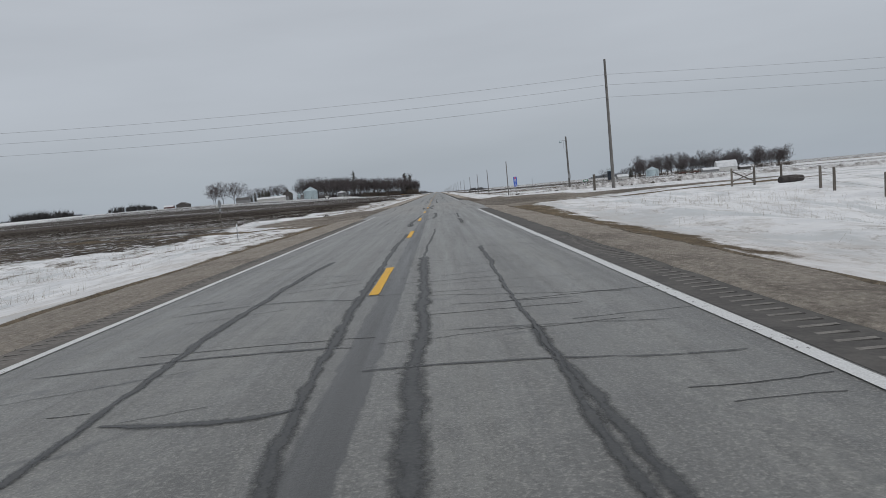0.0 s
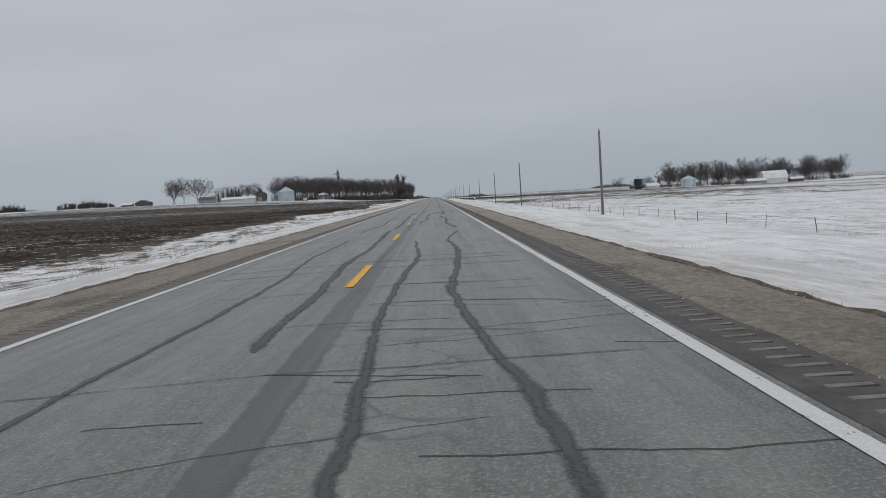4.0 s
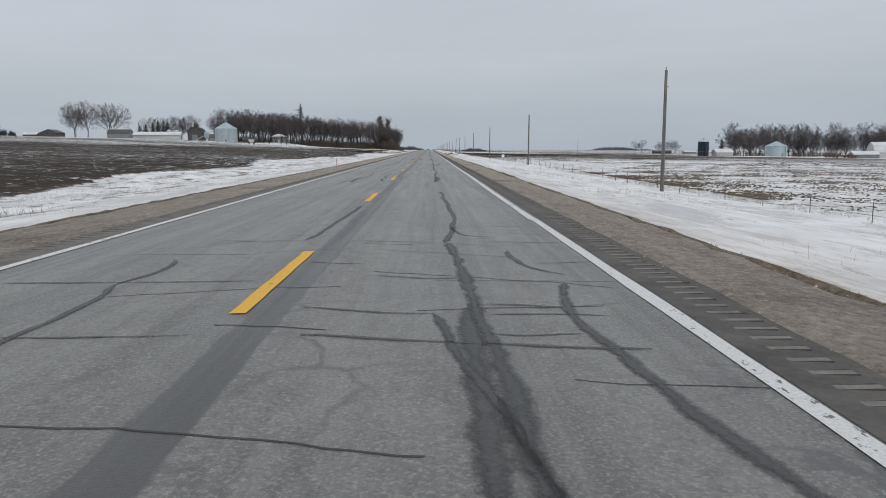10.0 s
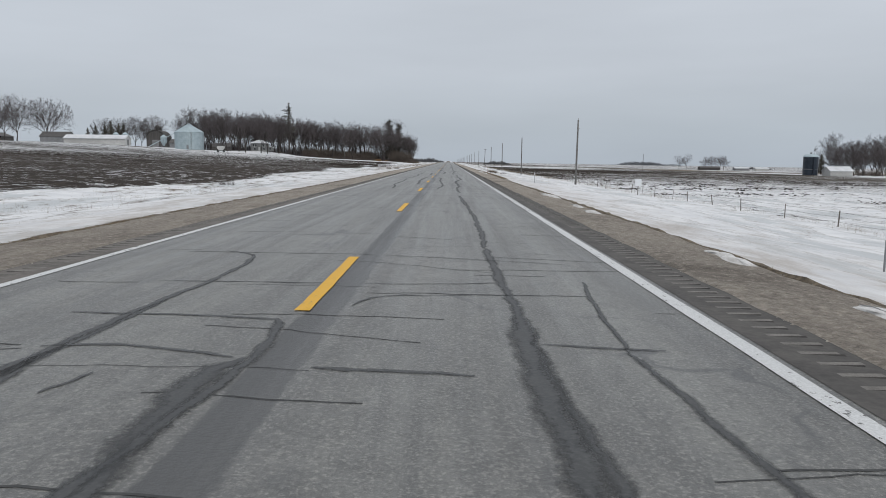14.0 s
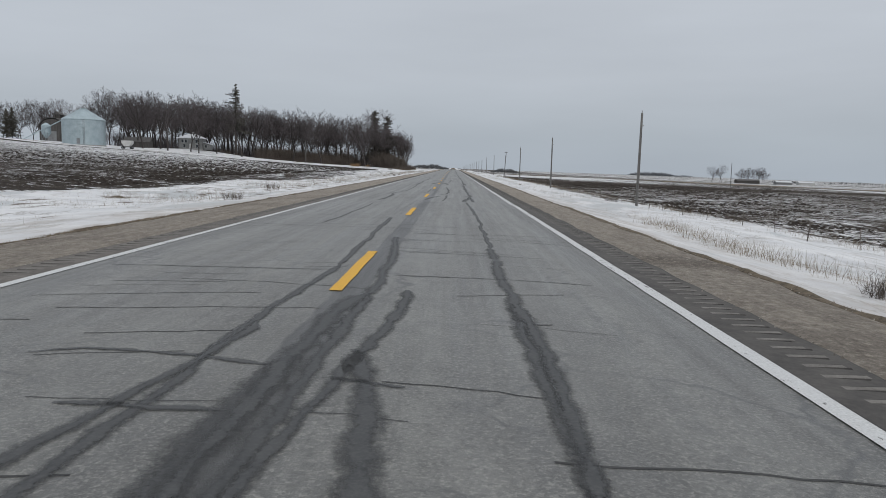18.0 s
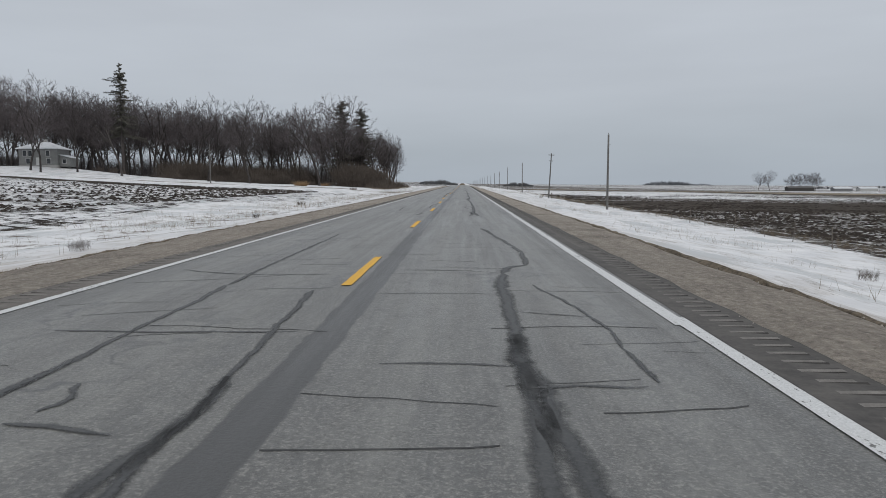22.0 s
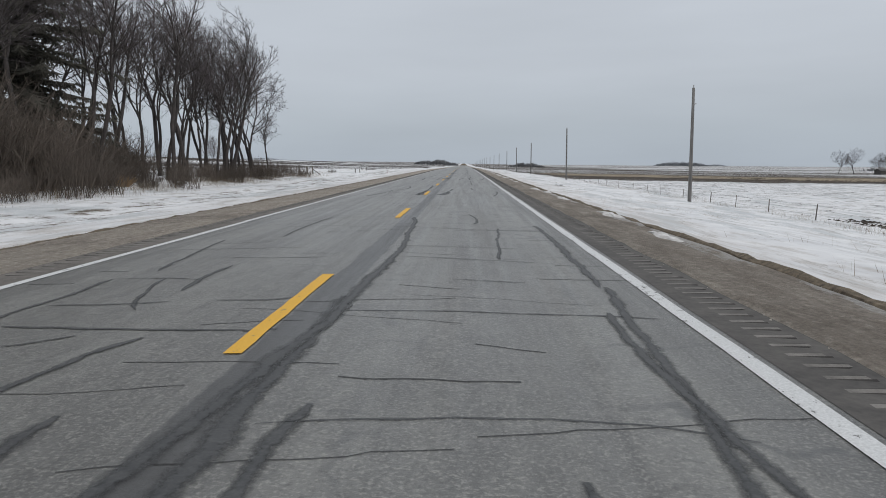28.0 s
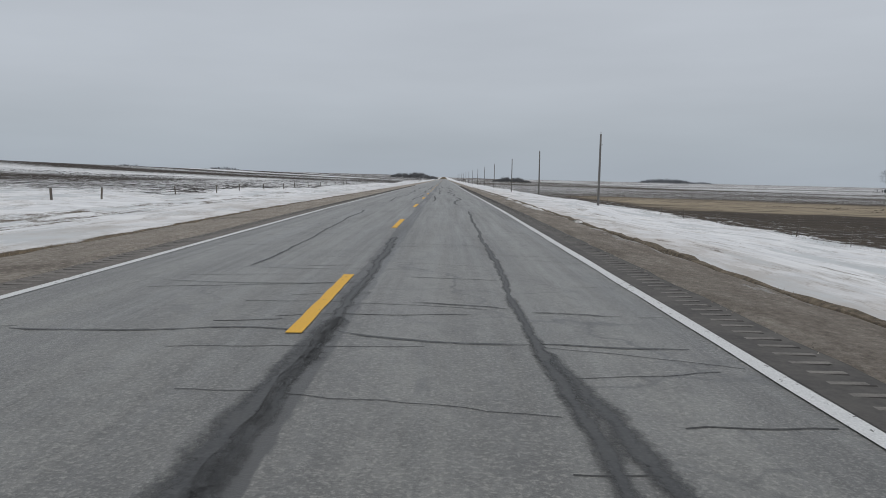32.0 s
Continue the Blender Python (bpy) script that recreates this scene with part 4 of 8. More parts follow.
seal(0.75, 35.6, 2.96, 35.2, 0.11, 0.46, 0.04)
seal(0.32, 32.3, 1.96, 32.2, 0.00, 0.46, 0.1)
seal(1.96, 32.2, 2.93, 32.3, 0.00, 0.54, 0.05)
seal(-1.89, 39.6, 0.23, 38.6, 0.03, 0.58, 0.03)
seal(-2.79, 38.0, -1.71, 37.7, -0.03, 0.60, 0.025)
seal(-0.68, 33.0, -0.30, 32.9, -0.05, 0.56, 0.025)
seal(1.53, 42.7, 1.92, 39.8, 0.13, 0.41, 0.03)
# stretch from 59 m
seal(0.47, 70.2, 0.03, 56.6, 0.13, 0.40, 0.2)
seal(0.28, 61.7, 0.48, 56.6, 0.00, 0.25, 0.18)
seal(-0.26, 62.9, -0.03, 56.6, -0.08, 0.18, 0.12)
seal(-0.25, 60.7, -0.20, 56.6, 0.00, 0.37, 0.14)
seal(-1.49, 64.2, -1.38, 60.6, 0.11, 0.69, 0.05)
seal(-1.38, 60.6, -1.38, 58.9, 0.08, 0.60, 0.07)
seal(-2.11, 60.3, -0.36, 60.5, 0.00, 0.55, 0.07)
seal(-2.26, 69.9, 0.41, 70.2, -0.15, 0.45, 0.05)
seal(0.19, 69.7, 2.89, 70.3, 0.13, 0.46, 0.05)
seal(-2.70, 66.6, 0.07, 65.9, 0.34, 0.38, 0.05)
seal(-2.15, 65.4, 0.36, 64.4, -0.17, 0.63, 0.04)
seal(0.44, 64.4, 3.45, 64.2, 0.16, 0.41, 0.05)
seal(0.59, 61.5, 2.64, 61.7, 0.04, 0.47, 0.045)
seal(0.56, 67.0, 1.57, 69.9, -0.68, 0.15, 0.04)
seal(-0.28, 60.6, 0.15, 60.7, 0.02, 0.56, 0.04)
seal(0.49, 71.4, 1.45, 73.6, 0.67, 0.79, 0.03)
seal(2.64, 61.7, 3.31, 62.0, 0.00, 0.69, 0.03)
seal(3.39, 78.4, 3.32, 58.9, -0.04, 0.69, 0.05)
seal(-3.85, 82.4, -3.09, 61.2, 0.24, 0.81, 0.06)
# stretch from 87 m
seal(-0.67, 109.7, -0.18, 89.3, -0.05, 0.75, 0.12)
seal(-0.18, 89.3, -0.54, 83.9, -0.04, 0.30, 0.16)
seal(0.81, 105.8, 0.94, 83.9, -0.09, 0.50, 0.13)
seal(0.87, 88.9, 0.77, 83.9, 0.05, 0.43, 0.17)
seal(2.09, 92.4, 1.95, 90.2, 0.00, 0.55, 0.06)
seal(1.96, 87.6, 2.17, 83.9, -0.03, 0.20, 0.12)
seal(-1.28, 107.9, -1.71, 94.2, 0.19, 0.78, 0.05)
seal(-1.16, 96.4, -1.34, 92.3, -0.08, 0.69, 0.06)
seal(-2.46, 88.6, -0.36, 88.0, 0.03, 0.56, 0.045)
seal(0.36, 87.9, 3.20, 87.3, -0.04, 0.43, 0.055)
seal(0.26, 92.2, 2.69, 91.6, 0.09, 0.46, 0.05)
seal(-2.80, 92.4, -1.29, 92.4, 0.00, 0.55, 0.03)
seal(1.73, 94.0, 2.88, 95.5, -0.41, 0.32, 0.03)
seal(-1.35, 88.3, -0.53, 87.2, 0.06, 0.58, 0.06)
# stretch from 168 m
seal(-0.10, 175.6, -0.63, 165.7, 0.21, 0.48, 0.1)
seal(-0.35, 169.2, -0.45, 165.7, 0.00, 0.31, 0.16)
seal(2.06, 171.8, 1.16, 165.7, -0.31, 0.19, 0.12)
seal(1.48, 169.7, 1.84, 165.7, 0.03, 0.22, 0.15)
seal(1.93, 174.2, 2.07, 165.7, 0.00, 0.32, 0.14)
seal(2.00, 169.8, 2.18, 165.7, 0.00, 0.24, 0.17)
seal(2.65, 174.3, 2.63, 165.7, 0.12, 0.30, 0.08)
seal(2.72, 170.1, 3.07, 169.1, -0.21, 0.61, 0.06)
seal(2.08, 170.5, 2.37, 169.8, 0.04, 0.65, 0.05)
seal(-2.31, 170.7, 0.00, 170.2, -0.09, 0.33, 0.07)
seal(-1.84, 169.1, 0.04, 169.0, 0.30, 0.39, 0.08)
seal(-1.89, 169.2, -0.94, 168.8, -0.05, 0.62, 0.06)
seal(-2.32, 171.9, -0.46, 171.5, 0.00, 0.46, 0.03)
seal(0.36, 171.0, 1.98, 170.7, 0.03, 0.47, 0.05)
seal(0.69, 169.4, 2.76, 169.5, 0.00, 0.59, 0.045)
seal(0.63, 172.4, 2.88, 172.0, 0.04, 0.49, 0.03)
seal(0.14, 175.6, 2.55, 175.0, -0.04, 0.51, 0.03)
seal(-1.70, 173.7, -1.53, 171.8, 0.08, 0.73, 0.05)
seal(-2.45, 173.8, -0.19, 173.1, 0.00, 0.50, 0.025)
seal(-1.64, 184.4, -1.52, 180.8, 0.12, 0.65, 0.06)
seal(0.92, 180.5, 0.99, 175.7, 0.00, 0.58, 0.07)
# stretch from 195 m
seal(-1.18, 216.0, -1.46, 200.4, 0.09, 0.66, 0.08)
seal(-0.41, 200.5, -0.22, 198.0, 0.11, 0.71, 0.09)
seal(-0.22, 198.0, -0.39, 196.5, 0.00, 0.60, 0.05)
seal(-0.22, 203.2, -0.37, 199.9, -0.05, 0.62, 0.06)
seal(1.14, 204.0, 0.99, 200.1, -0.22, 0.28, 0.1)
seal(1.89, 216.6, 1.92, 199.0, 0.04, 0.67, 0.11)
seal(1.92, 199.0, 2.29, 192.6, -0.11, 0.42, 0.15)
seal(2.83, 198.9, 2.13, 192.6, -0.11, 0.21, 0.1)
seal(2.50, 197.3, 2.81, 192.6, -0.08, 0.29, 0.14)
seal(-2.63, 197.7, -1.01, 197.9, -0.14, 0.52, 0.05)
seal(-1.87, 196.4, -0.63, 196.6, 0.03, 0.33, 0.06)
seal(-1.43, 196.0, -0.10, 195.7, -0.06, 0.37, 0.05)
seal(0.35, 196.1, 2.44, 196.1, 0.04, 0.49, 0.06)
seal(0.38, 197.7, 3.09, 197.3, 0.00, 0.55, 0.045)
seal(0.39, 199.7, 3.23, 199.3, 0.14, 0.55, 0.03)
seal(-2.24, 200.2, -0.58, 199.9, 0.10, 0.40, 0.02)
seal(2.03, 196.5, 2.25, 196.3, 0.00, 0.56, 0.04)
# stretch from 222 m
seal(-1.11, 230.5, -1.43, 227.0, -0.22, 0.25, 0.07)
seal(-1.43, 227.0, -1.48, 219.6, -0.13, 0.24, 0.09)
seal(-0.65, 228.0, -0.34, 224.2, 0.00, 0.63, 0.06)
seal(-0.34, 224.2, -0.56, 219.6, 0.12, 0.33, 0.1)
seal(-0.37, 221.9, -0.53, 219.6, 0.00, 0.32, 0.12)
seal(1.88, 224.6, 0.71, 219.6, -0.28, 0.19, 0.1)
seal(0.94, 222.5, 0.85, 219.6, -0.12, 0.22, 0.16)
seal(1.86, 227.9, 0.70, 225.7, -0.03, 0.57, 0.04)
seal(0.76, 231.5, 0.94, 228.4, 0.00, 0.49, 0.06)
seal(1.84, 238.9, 1.87, 225.6, 0.04, 0.62, 0.11)
seal(1.87, 225.6, 2.30, 219.6, -0.10, 0.20, 0.14)
seal(2.52, 224.2, 2.23, 219.6, 0.00, 0.16, 0.11)
seal(-2.39, 225.2, 0.65, 225.0, -0.20, 0.43, 0.04)
seal(0.28, 223.4, 2.12, 223.4, 0.02, 0.56, 0.07)
seal(2.12, 223.4, 3.65, 223.3, -0.04, 0.40, 0.05)
seal(0.37, 224.5, 1.85, 225.2, -0.13, 0.37, 0.04)
seal(1.95, 224.7, 2.87, 224.3, -0.06, 0.50, 0.04)
seal(1.24, 225.1, 2.01, 224.8, 0.06, 0.36, 0.05)
seal(1.46, 227.7, 2.97, 227.6, 0.11, 0.47, 0.025)
# stretch from 249 m
seal(-1.51, 256.6, -1.70, 252.2, -0.08, 0.48, 0.08)
seal(-1.70, 252.2, -2.31, 246.6, 0.23, 0.19, 0.09)
seal(-1.57, 262.4, -1.51, 256.6, 0.05, 0.54, 0.05)
seal(-0.17, 252.5, -0.68, 246.6, 0.02, 0.22, 0.1)
seal(-0.40, 250.0, -0.53, 246.6, -0.12, 0.32, 0.16)
seal(0.88, 259.2, 1.08, 246.6, -0.16, 0.33, 0.15)
seal(0.91, 251.4, 1.08, 246.6, -0.32, 0.22, 0.2)
seal(0.88, 249.2, 0.65, 246.6, 0.03, 0.15, 0.2)
seal(1.61, 252.3, 0.94, 251.4, -0.08, 0.45, 0.07)
seal(1.89, 266.0, 1.80, 252.6, 0.04, 0.62, 0.07)
seal(0.23, 249.3, 1.79, 249.0, -0.15, 0.42, 0.07)
seal(1.79, 249.0, 2.76, 249.0, 0.00, 0.46, 0.06)
seal(0.91, 252.5, 3.29, 252.5, 0.00, 0.43, 0.035)
seal(-2.15, 253.0, -0.40, 252.7, -0.05, 0.46, 0.03)
seal(-1.61, 250.3, -0.46, 249.9, -0.03, 0.53, 0.05)
# stretch from 276 m
seal(-0.03, 288.1, -0.29, 281.9, 0.00, 0.61, 0.09)
seal(-1.70, 282.3, -0.29, 281.9, -0.19, 0.51, 0.03)
seal(-1.62, 280.3, -1.67, 278.7, 0.12, 0.39, 0.07)
seal(-1.67, 278.7, -1.88, 273.6, 0.25, 0.29, 0.08)
seal(1.89, 294.0, 1.80, 281.7, 0.14, 0.68, 0.1)
seal(1.80, 281.7, 2.01, 273.6, 0.00, 0.30, 0.16)
seal(1.91, 277.6, 1.83, 273.6, -0.03, 0.29, 0.17)
seal(2.57, 281.0, 3.00, 279.2, -0.22, 0.65, 0.07)
seal(2.88, 278.7, 3.07, 273.6, -0.20, 0.30, 0.1)
seal(1.56, 277.2, 2.04, 273.6, 0.00, 0.15, 0.1)
seal(0.92, 279.0, 1.87, 278.9, -0.09, 0.57, 0.03)
seal(0.59, 276.5, 1.87, 276.3, 0.00, 0.54, 0.07)
seal(1.87, 276.3, 3.04, 276.2, 0.00, 0.49, 0.07)
seal(0.47, 277.4, 1.56, 277.2, -0.05, 0.49, 0.055)
seal(2.01, 277.6, 2.68, 277.5, 0.00, 0.50, 0.04)
seal(2.02, 277.2, 2.99, 277.2, 0.03, 0.39, 0.04)
seal(-2.96, 279.0, -0.24, 278.6, -0.04, 0.46, 0.04)
seal(-2.64, 280.9, -0.71, 280.6, 0.06, 0.39, 0.025)
seal(0.39, 281.8, 2.46, 281.4, 0.12, 0.50, 0.03)
seal(1.91, 283.9, 2.48, 282.5, -0.34, 0.85, 0.05)
seal(-1.60, 276.6, -0.21, 276.5, -0.03, 0.62, 0.05)
seal(1.89, 276.6, 2.64, 276.6, -0.07, 0.38, 0.04)
# stretch from 303 m
seal(-0.86, 325.0, -1.86, 311.2, 0.14, 0.68, 0.05)
seal(-1.42, 309.5, -2.03, 300.6, 0.15, 0.28, 0.08)
seal(-1.63, 305.5, -1.58, 300.6, -0.05, 0.21, 0.1)
seal(-0.33, 309.3, -0.43, 305.1, -0.20, 0.69, 0.07)
seal(-0.43, 305.1, -0.52, 303.1, 0.06, 0.72, 0.07)
seal(-0.52, 303.1, -0.29, 300.6, 0.00, 0.28, 0.1)
seal(1.86, 326.4, 1.96, 312.6, -0.06, 0.59, 0.09)
seal(1.96, 312.6, 1.79, 300.6, -0.03, 0.37, 0.12)
seal(1.84, 305.7, 1.84, 300.6, 0.10, 0.29, 0.16)
seal(0.35, 304.0, 3.10, 304.1, 0.00, 0.31, 0.06)
seal(-2.23, 304.7, -0.06, 304.3, 0.02, 0.47, 0.055)
seal(0.46, 307.1, 2.46, 306.7, 0.10, 0.47, 0.04)
seal(-2.12, 306.5, -0.34, 305.9, -0.08, 0.47, 0.035)
seal(-1.11, 310.5, 2.19, 309.5, -0.52, 0.55, 0.035)
seal(-1.00, 302.5, -0.30, 302.4, 0.00, 0.51, 0.05)
# stretch from 331 m
seal(-1.37, 347.7, -1.26, 335.3, 0.00, 0.67, 0.07)
seal(-1.26, 335.3, -1.68, 327.8, -0.18, 0.17, 0.09)
seal(-1.55, 332.4, -1.98, 327.8, 0.05, 0.21, 0.09)
seal(-1.80, 334.5, -1.59, 333.6, -0.05, 0.51, 0.08)
seal(1.88, 353.6, 1.91, 339.3, 0.06, 0.64, 0.09)
seal(1.82, 334.4, 1.94, 327.8, 0.00, 0.31, 0.16)
seal(2.49, 336.6, 2.42, 332.2, -0.04, 0.65, 0.06)
seal(2.42, 332.2, 2.10, 327.8, 0.04, 0.27, 0.13)
seal(-2.67, 335.1, 0.32, 334.6, 0.07, 0.55, 0.04)
seal(0.32, 334.6, 2.42, 334.5, 0.02, 0.50, 0.045)
seal(2.42, 334.5, 3.15, 334.3, -0.07, 0.47, 0.03)
seal(-1.49, 331.3, -0.01, 331.1, -0.03, 0.46, 0.06)
seal(0.75, 331.2, 1.80, 331.3, 0.06, 0.47, 0.05)
seal(0.80, 330.4, 1.44, 330.0, -0.10, 0.40, 0.06)
seal(1.97, 331.9, 3.06, 331.8, 0.03, 0.37, 0.03)
seal(-2.25, 332.7, -0.39, 332.4, 0.00, 0.34, 0.03)
seal(-0.71, 329.1, -0.09, 329.0, 0.02, 0.55, 0.06)
seal(1.31, 332.9, 2.56, 332.7, -0.07, 0.28, 0.03)
seal(0.76, 338.7, 0.82, 335.6, 0.00, 0.57, 0.07)
# stretch from 358 m
seal(-1.42, 371.4, -1.54, 362.5, 0.00, 0.64, 0.06)
seal(-1.54, 362.5, -1.63, 355.1, 0.04, 0.28, 0.08)
seal(-1.54, 359.4, -1.91, 355.1, 0.08, 0.23, 0.08)
seal(-0.15, 363.6, -0.55, 355.1, 0.14, 0.38, 0.14)
seal(-0.30, 358.6, -0.16, 355.1, -0.08, 0.31, 0.17)
seal(-0.28, 356.7, -0.30, 355.1, 0.00, 0.19, 0.2)
seal(0.53, 365.4, 0.42, 355.1, 0.26, 0.21, 0.13)
seal(0.62, 359.9, 0.49, 355.1, 0.08, 0.32, 0.14)
seal(0.61, 357.5, 0.67, 355.1, -0.05, 0.15, 0.1)
seal(1.94, 369.7, 1.92, 362.7, 0.02, 0.60, 0.1)
seal(1.92, 362.7, 1.71, 355.1, -0.05, 0.31, 0.14)
seal(1.79, 359.2, 2.08, 355.1, -0.06, 0.28, 0.18)
seal(-2.08, 358.4, -0.46, 358.0, 0.07, 0.42, 0.06)
seal(-2.76, 360.6, -0.27, 360.1, 0.00, 0.39, 0.04)
seal(0.69, 359.5, 3.07, 359.7, 0.07, 0.42, 0.045)
seal(0.57, 360.9, 2.09, 361.1, -0.05, 0.57, 0.03)
seal(0.63, 357.4, 1.78, 357.5, -0.05, 0.40, 0.06)
seal(-2.20, 362.3, -0.07, 361.7, -0.06, 0.39, 0.03)
seal(1.39, 362.5, 2.92, 362.2, -0.23, 0.27, 0.025)
seal(1.31, 361.1, 3.14, 361.5, -0.25, 0.18, 0.025)
seal(0.47, 359.2, 0.89, 359.6, 0.12, 0.57, 0.03)
# stretch from 385 m
seal(-1.40, 390.1, -1.75, 382.4, 0.11, 0.15, 0.08)
seal(-1.46, 387.2, -1.75, 382.4, 0.09, 0.26, 0.09)
seal(-1.52, 385.3, -1.27, 382.4, -0.02, 0.15, 0.11)
seal(-2.01, 390.9, -1.32, 389.8, 0.15, 0.46, 0.05)
seal(-0.13, 386.1, -0.28, 382.4, 0.13, 0.19, 0.12)
seal(-0.08, 384.9, -0.11, 382.4, -0.14, 0.22, 0.2)
seal(1.70, 408.2, 1.86, 391.4, 0.07, 0.58, 0.1)
seal(1.86, 391.4, 2.02, 382.4, -0.06, 0.35, 0.13)
seal(1.90, 386.5, 1.87, 382.4, 0.00, 0.24, 0.17)
seal(2.80, 388.4, 2.57, 385.3, -0.02, 0.67, 0.05)
seal(2.57, 385.3, 2.79, 382.4, 0.02, 0.15, 0.08)
seal(-2.06, 386.5, -0.14, 386.1, 0.04, 0.49, 0.06)
seal(-1.65, 385.3, -0.16, 384.9, 0.15, 0.39, 0.06)
seal(-2.63, 390.9, 0.38, 390.2, -0.04, 0.51, 0.03)
seal(0.38, 390.2, 2.90, 389.8, 0.07, 0.52, 0.03)
seal(-1.95, 388.2, 0.12, 387.8, 0.00, 0.54, 0.04)
seal(0.39, 386.7, 1.09, 387.3, 0.23, 0.59, 0.05)
seal(1.09, 387.3, 2.23, 387.5, 0.00, 0.44, 0.03)
seal(0.40, 384.7, 1.44, 384.6, 0.00, 0.52, 0.07)
seal(1.94, 385.5, 2.87, 385.4, 0.00, 0.44, 0.04)
seal(-1.06, 384.2, -0.92, 384.6, 0.00, 0.35, 0.04)
seal(0.35, 387.9, 1.94, 388.2, -0.09, 0.41, 0.03)
# stretch from 468 m
seal(0.41, 482.4, 0.19, 471.4, 0.02, 0.68, 0.15)
seal(1.82, 491.4, 1.87, 475.8, 0.00, 0.63, 0.1)
seal(1.77, 475.8, 2.04, 472.2, 0.09, 0.57, 0.12)
seal(2.04, 472.2, 2.36, 465.6, -0.06, 0.22, 0.13)
seal(1.96, 470.1, 1.61, 465.6, 0.05, 0.20, 0.22)
seal(-1.89, 469.7, -0.53, 469.5, 0.05, 0.41, 0.06)
seal(0.70, 470.9, 1.95, 470.5, 0.23, 0.49, 0.05)
seal(0.40, 472.3, 1.99, 472.5, -0.14, 0.46, 0.035)
seal(0.44, 467.8, 1.26, 467.8, 0.00, 0.49, 0.09)
seal(2.15, 469.0, 2.98, 468.8, 0.03, 0.51, 0.05)
seal(-2.59, 473.0, -1.40, 472.6, 0.06, 0.40, 0.03)
seal(1.57, 469.7, 1.76, 469.5, -0.05, 0.68, 0.03)
seal(-1.29, 491.3, -1.67, 480.6, 0.05, 0.55, 0.06)
# stretch from 495 m
seal(-0.36, 508.7, -0.23, 499.6, 0.02, 0.63, 0.1)
seal(-0.23, 499.6, -0.43, 492.4, -0.08, 0.32, 0.12)
seal(-0.39, 496.1, -0.85, 492.4, 0.09, 0.16, 0.14)
seal(0.19, 503.6, 0.27, 492.4, 0.20, 0.34, 0.13)
seal(0.38, 497.6, 0.11, 492.4, -0.12, 0.21, 0.2)
seal(0.17, 495.1, 0.02, 492.4, 0.04, 0.24, 0.25)
seal(0.77, 497.9, 0.31, 492.4, 0.09, 0.29, 0.14)
seal(0.54, 495.3, 0.91, 492.4, 0.06, 0.19, 0.16)
seal(1.74, 518.2, 1.86, 502.4, 0.08, 0.44, 0.09)
seal(1.86, 502.4, 1.83, 492.4, 0.03, 0.32, 0.14)
seal(1.87, 497.4, 1.83, 492.4, 0.08, 0.29, 0.16)
seal(-1.68, 495.1, -0.85, 495.1, 0.11, 0.37, 0.07)
seal(-0.85, 495.1, 0.07, 494.8, 0.00, 0.56, 0.08)
seal(-3.22, 499.6, -0.32, 499.2, 0.00, 0.54, 0.04)
seal(-4.05, 507.1, 0.88, 505.4, -0.24, 0.51, 0.03)
seal(0.27, 501.5, 2.72, 501.3, -0.02, 0.40, 0.03)
seal(0.56, 498.9, 2.96, 498.9, 0.10, 0.43, 0.045)
seal(0.45, 494.6, 0.98, 494.5, 0.00, 0.48, 0.08)
seal(1.58, 504.9, 3.31, 505.0, 0.03, 0.47, 0.03)
seal(-0.92, 494.0, 0.07, 493.9, 0.00, 0.51, 0.09)
seal(1.76, 496.7, 2.14, 496.5, -0.09, 0.59, 0.05)
seal(-1.60, 516.0, -1.75, 506.8, 0.06, 0.79, 0.05)
# stretch from 522 m
seal(-1.42, 544.6, -1.46, 528.4, 0.20, 0.71, 0.07)
seal(-1.46, 528.4, -1.62, 524.6, -0.13, 0.55, 0.08)
seal(-1.62, 524.6, -1.65, 518.8, 0.12, 0.32, 0.12)
seal(-0.02, 532.1, -0.24, 525.9, 0.06, 0.69, 0.06)
seal(0.84, 537.4, 0.87, 525.7, 0.11, 0.72, 0.1)
seal(0.87, 525.7, 0.64, 524.9, -0.02, 0.45, 0.08)
seal(0.64, 524.9, 0.80, 518.8, 0.27, 0.15, 0.09)
seal(0.63, 523.0, 0.12, 518.8, -0.05, 0.15, 0.12)
seal(1.97, 544.6, 1.99, 526.5, 0.00, 0.60, 0.12)
seal(1.99, 526.5, 1.63, 518.8, 0.17, 0.33, 0.14)
seal(1.95, 522.8, 2.07, 518.8, 0.00, 0.20, 0.16)
seal(2.03, 525.9, 1.71, 524.3, 0.09, 0.69, 0.08)
seal(-1.57, 524.3, -0.11, 524.0, -0.11, 0.57, 0.04)
seal(0.93, 524.2, 2.91, 524.0, 0.15, 0.48, 0.05)
seal(-1.30, 521.1, -0.47, 521.1, -0.14, 0.60, 0.07)
seal(0.57, 521.1, 2.95, 521.3, -0.06, 0.30, 0.05)
seal(0.30, 527.2, 1.80, 527.2, 0.00, 0.44, 0.025)
seal(-1.68, 527.5, -0.06, 527.5, 0.11, 0.25, 0.03)
seal(-2.61, 523.7, -1.76, 523.6, -0.06, 0.70, 0.03)
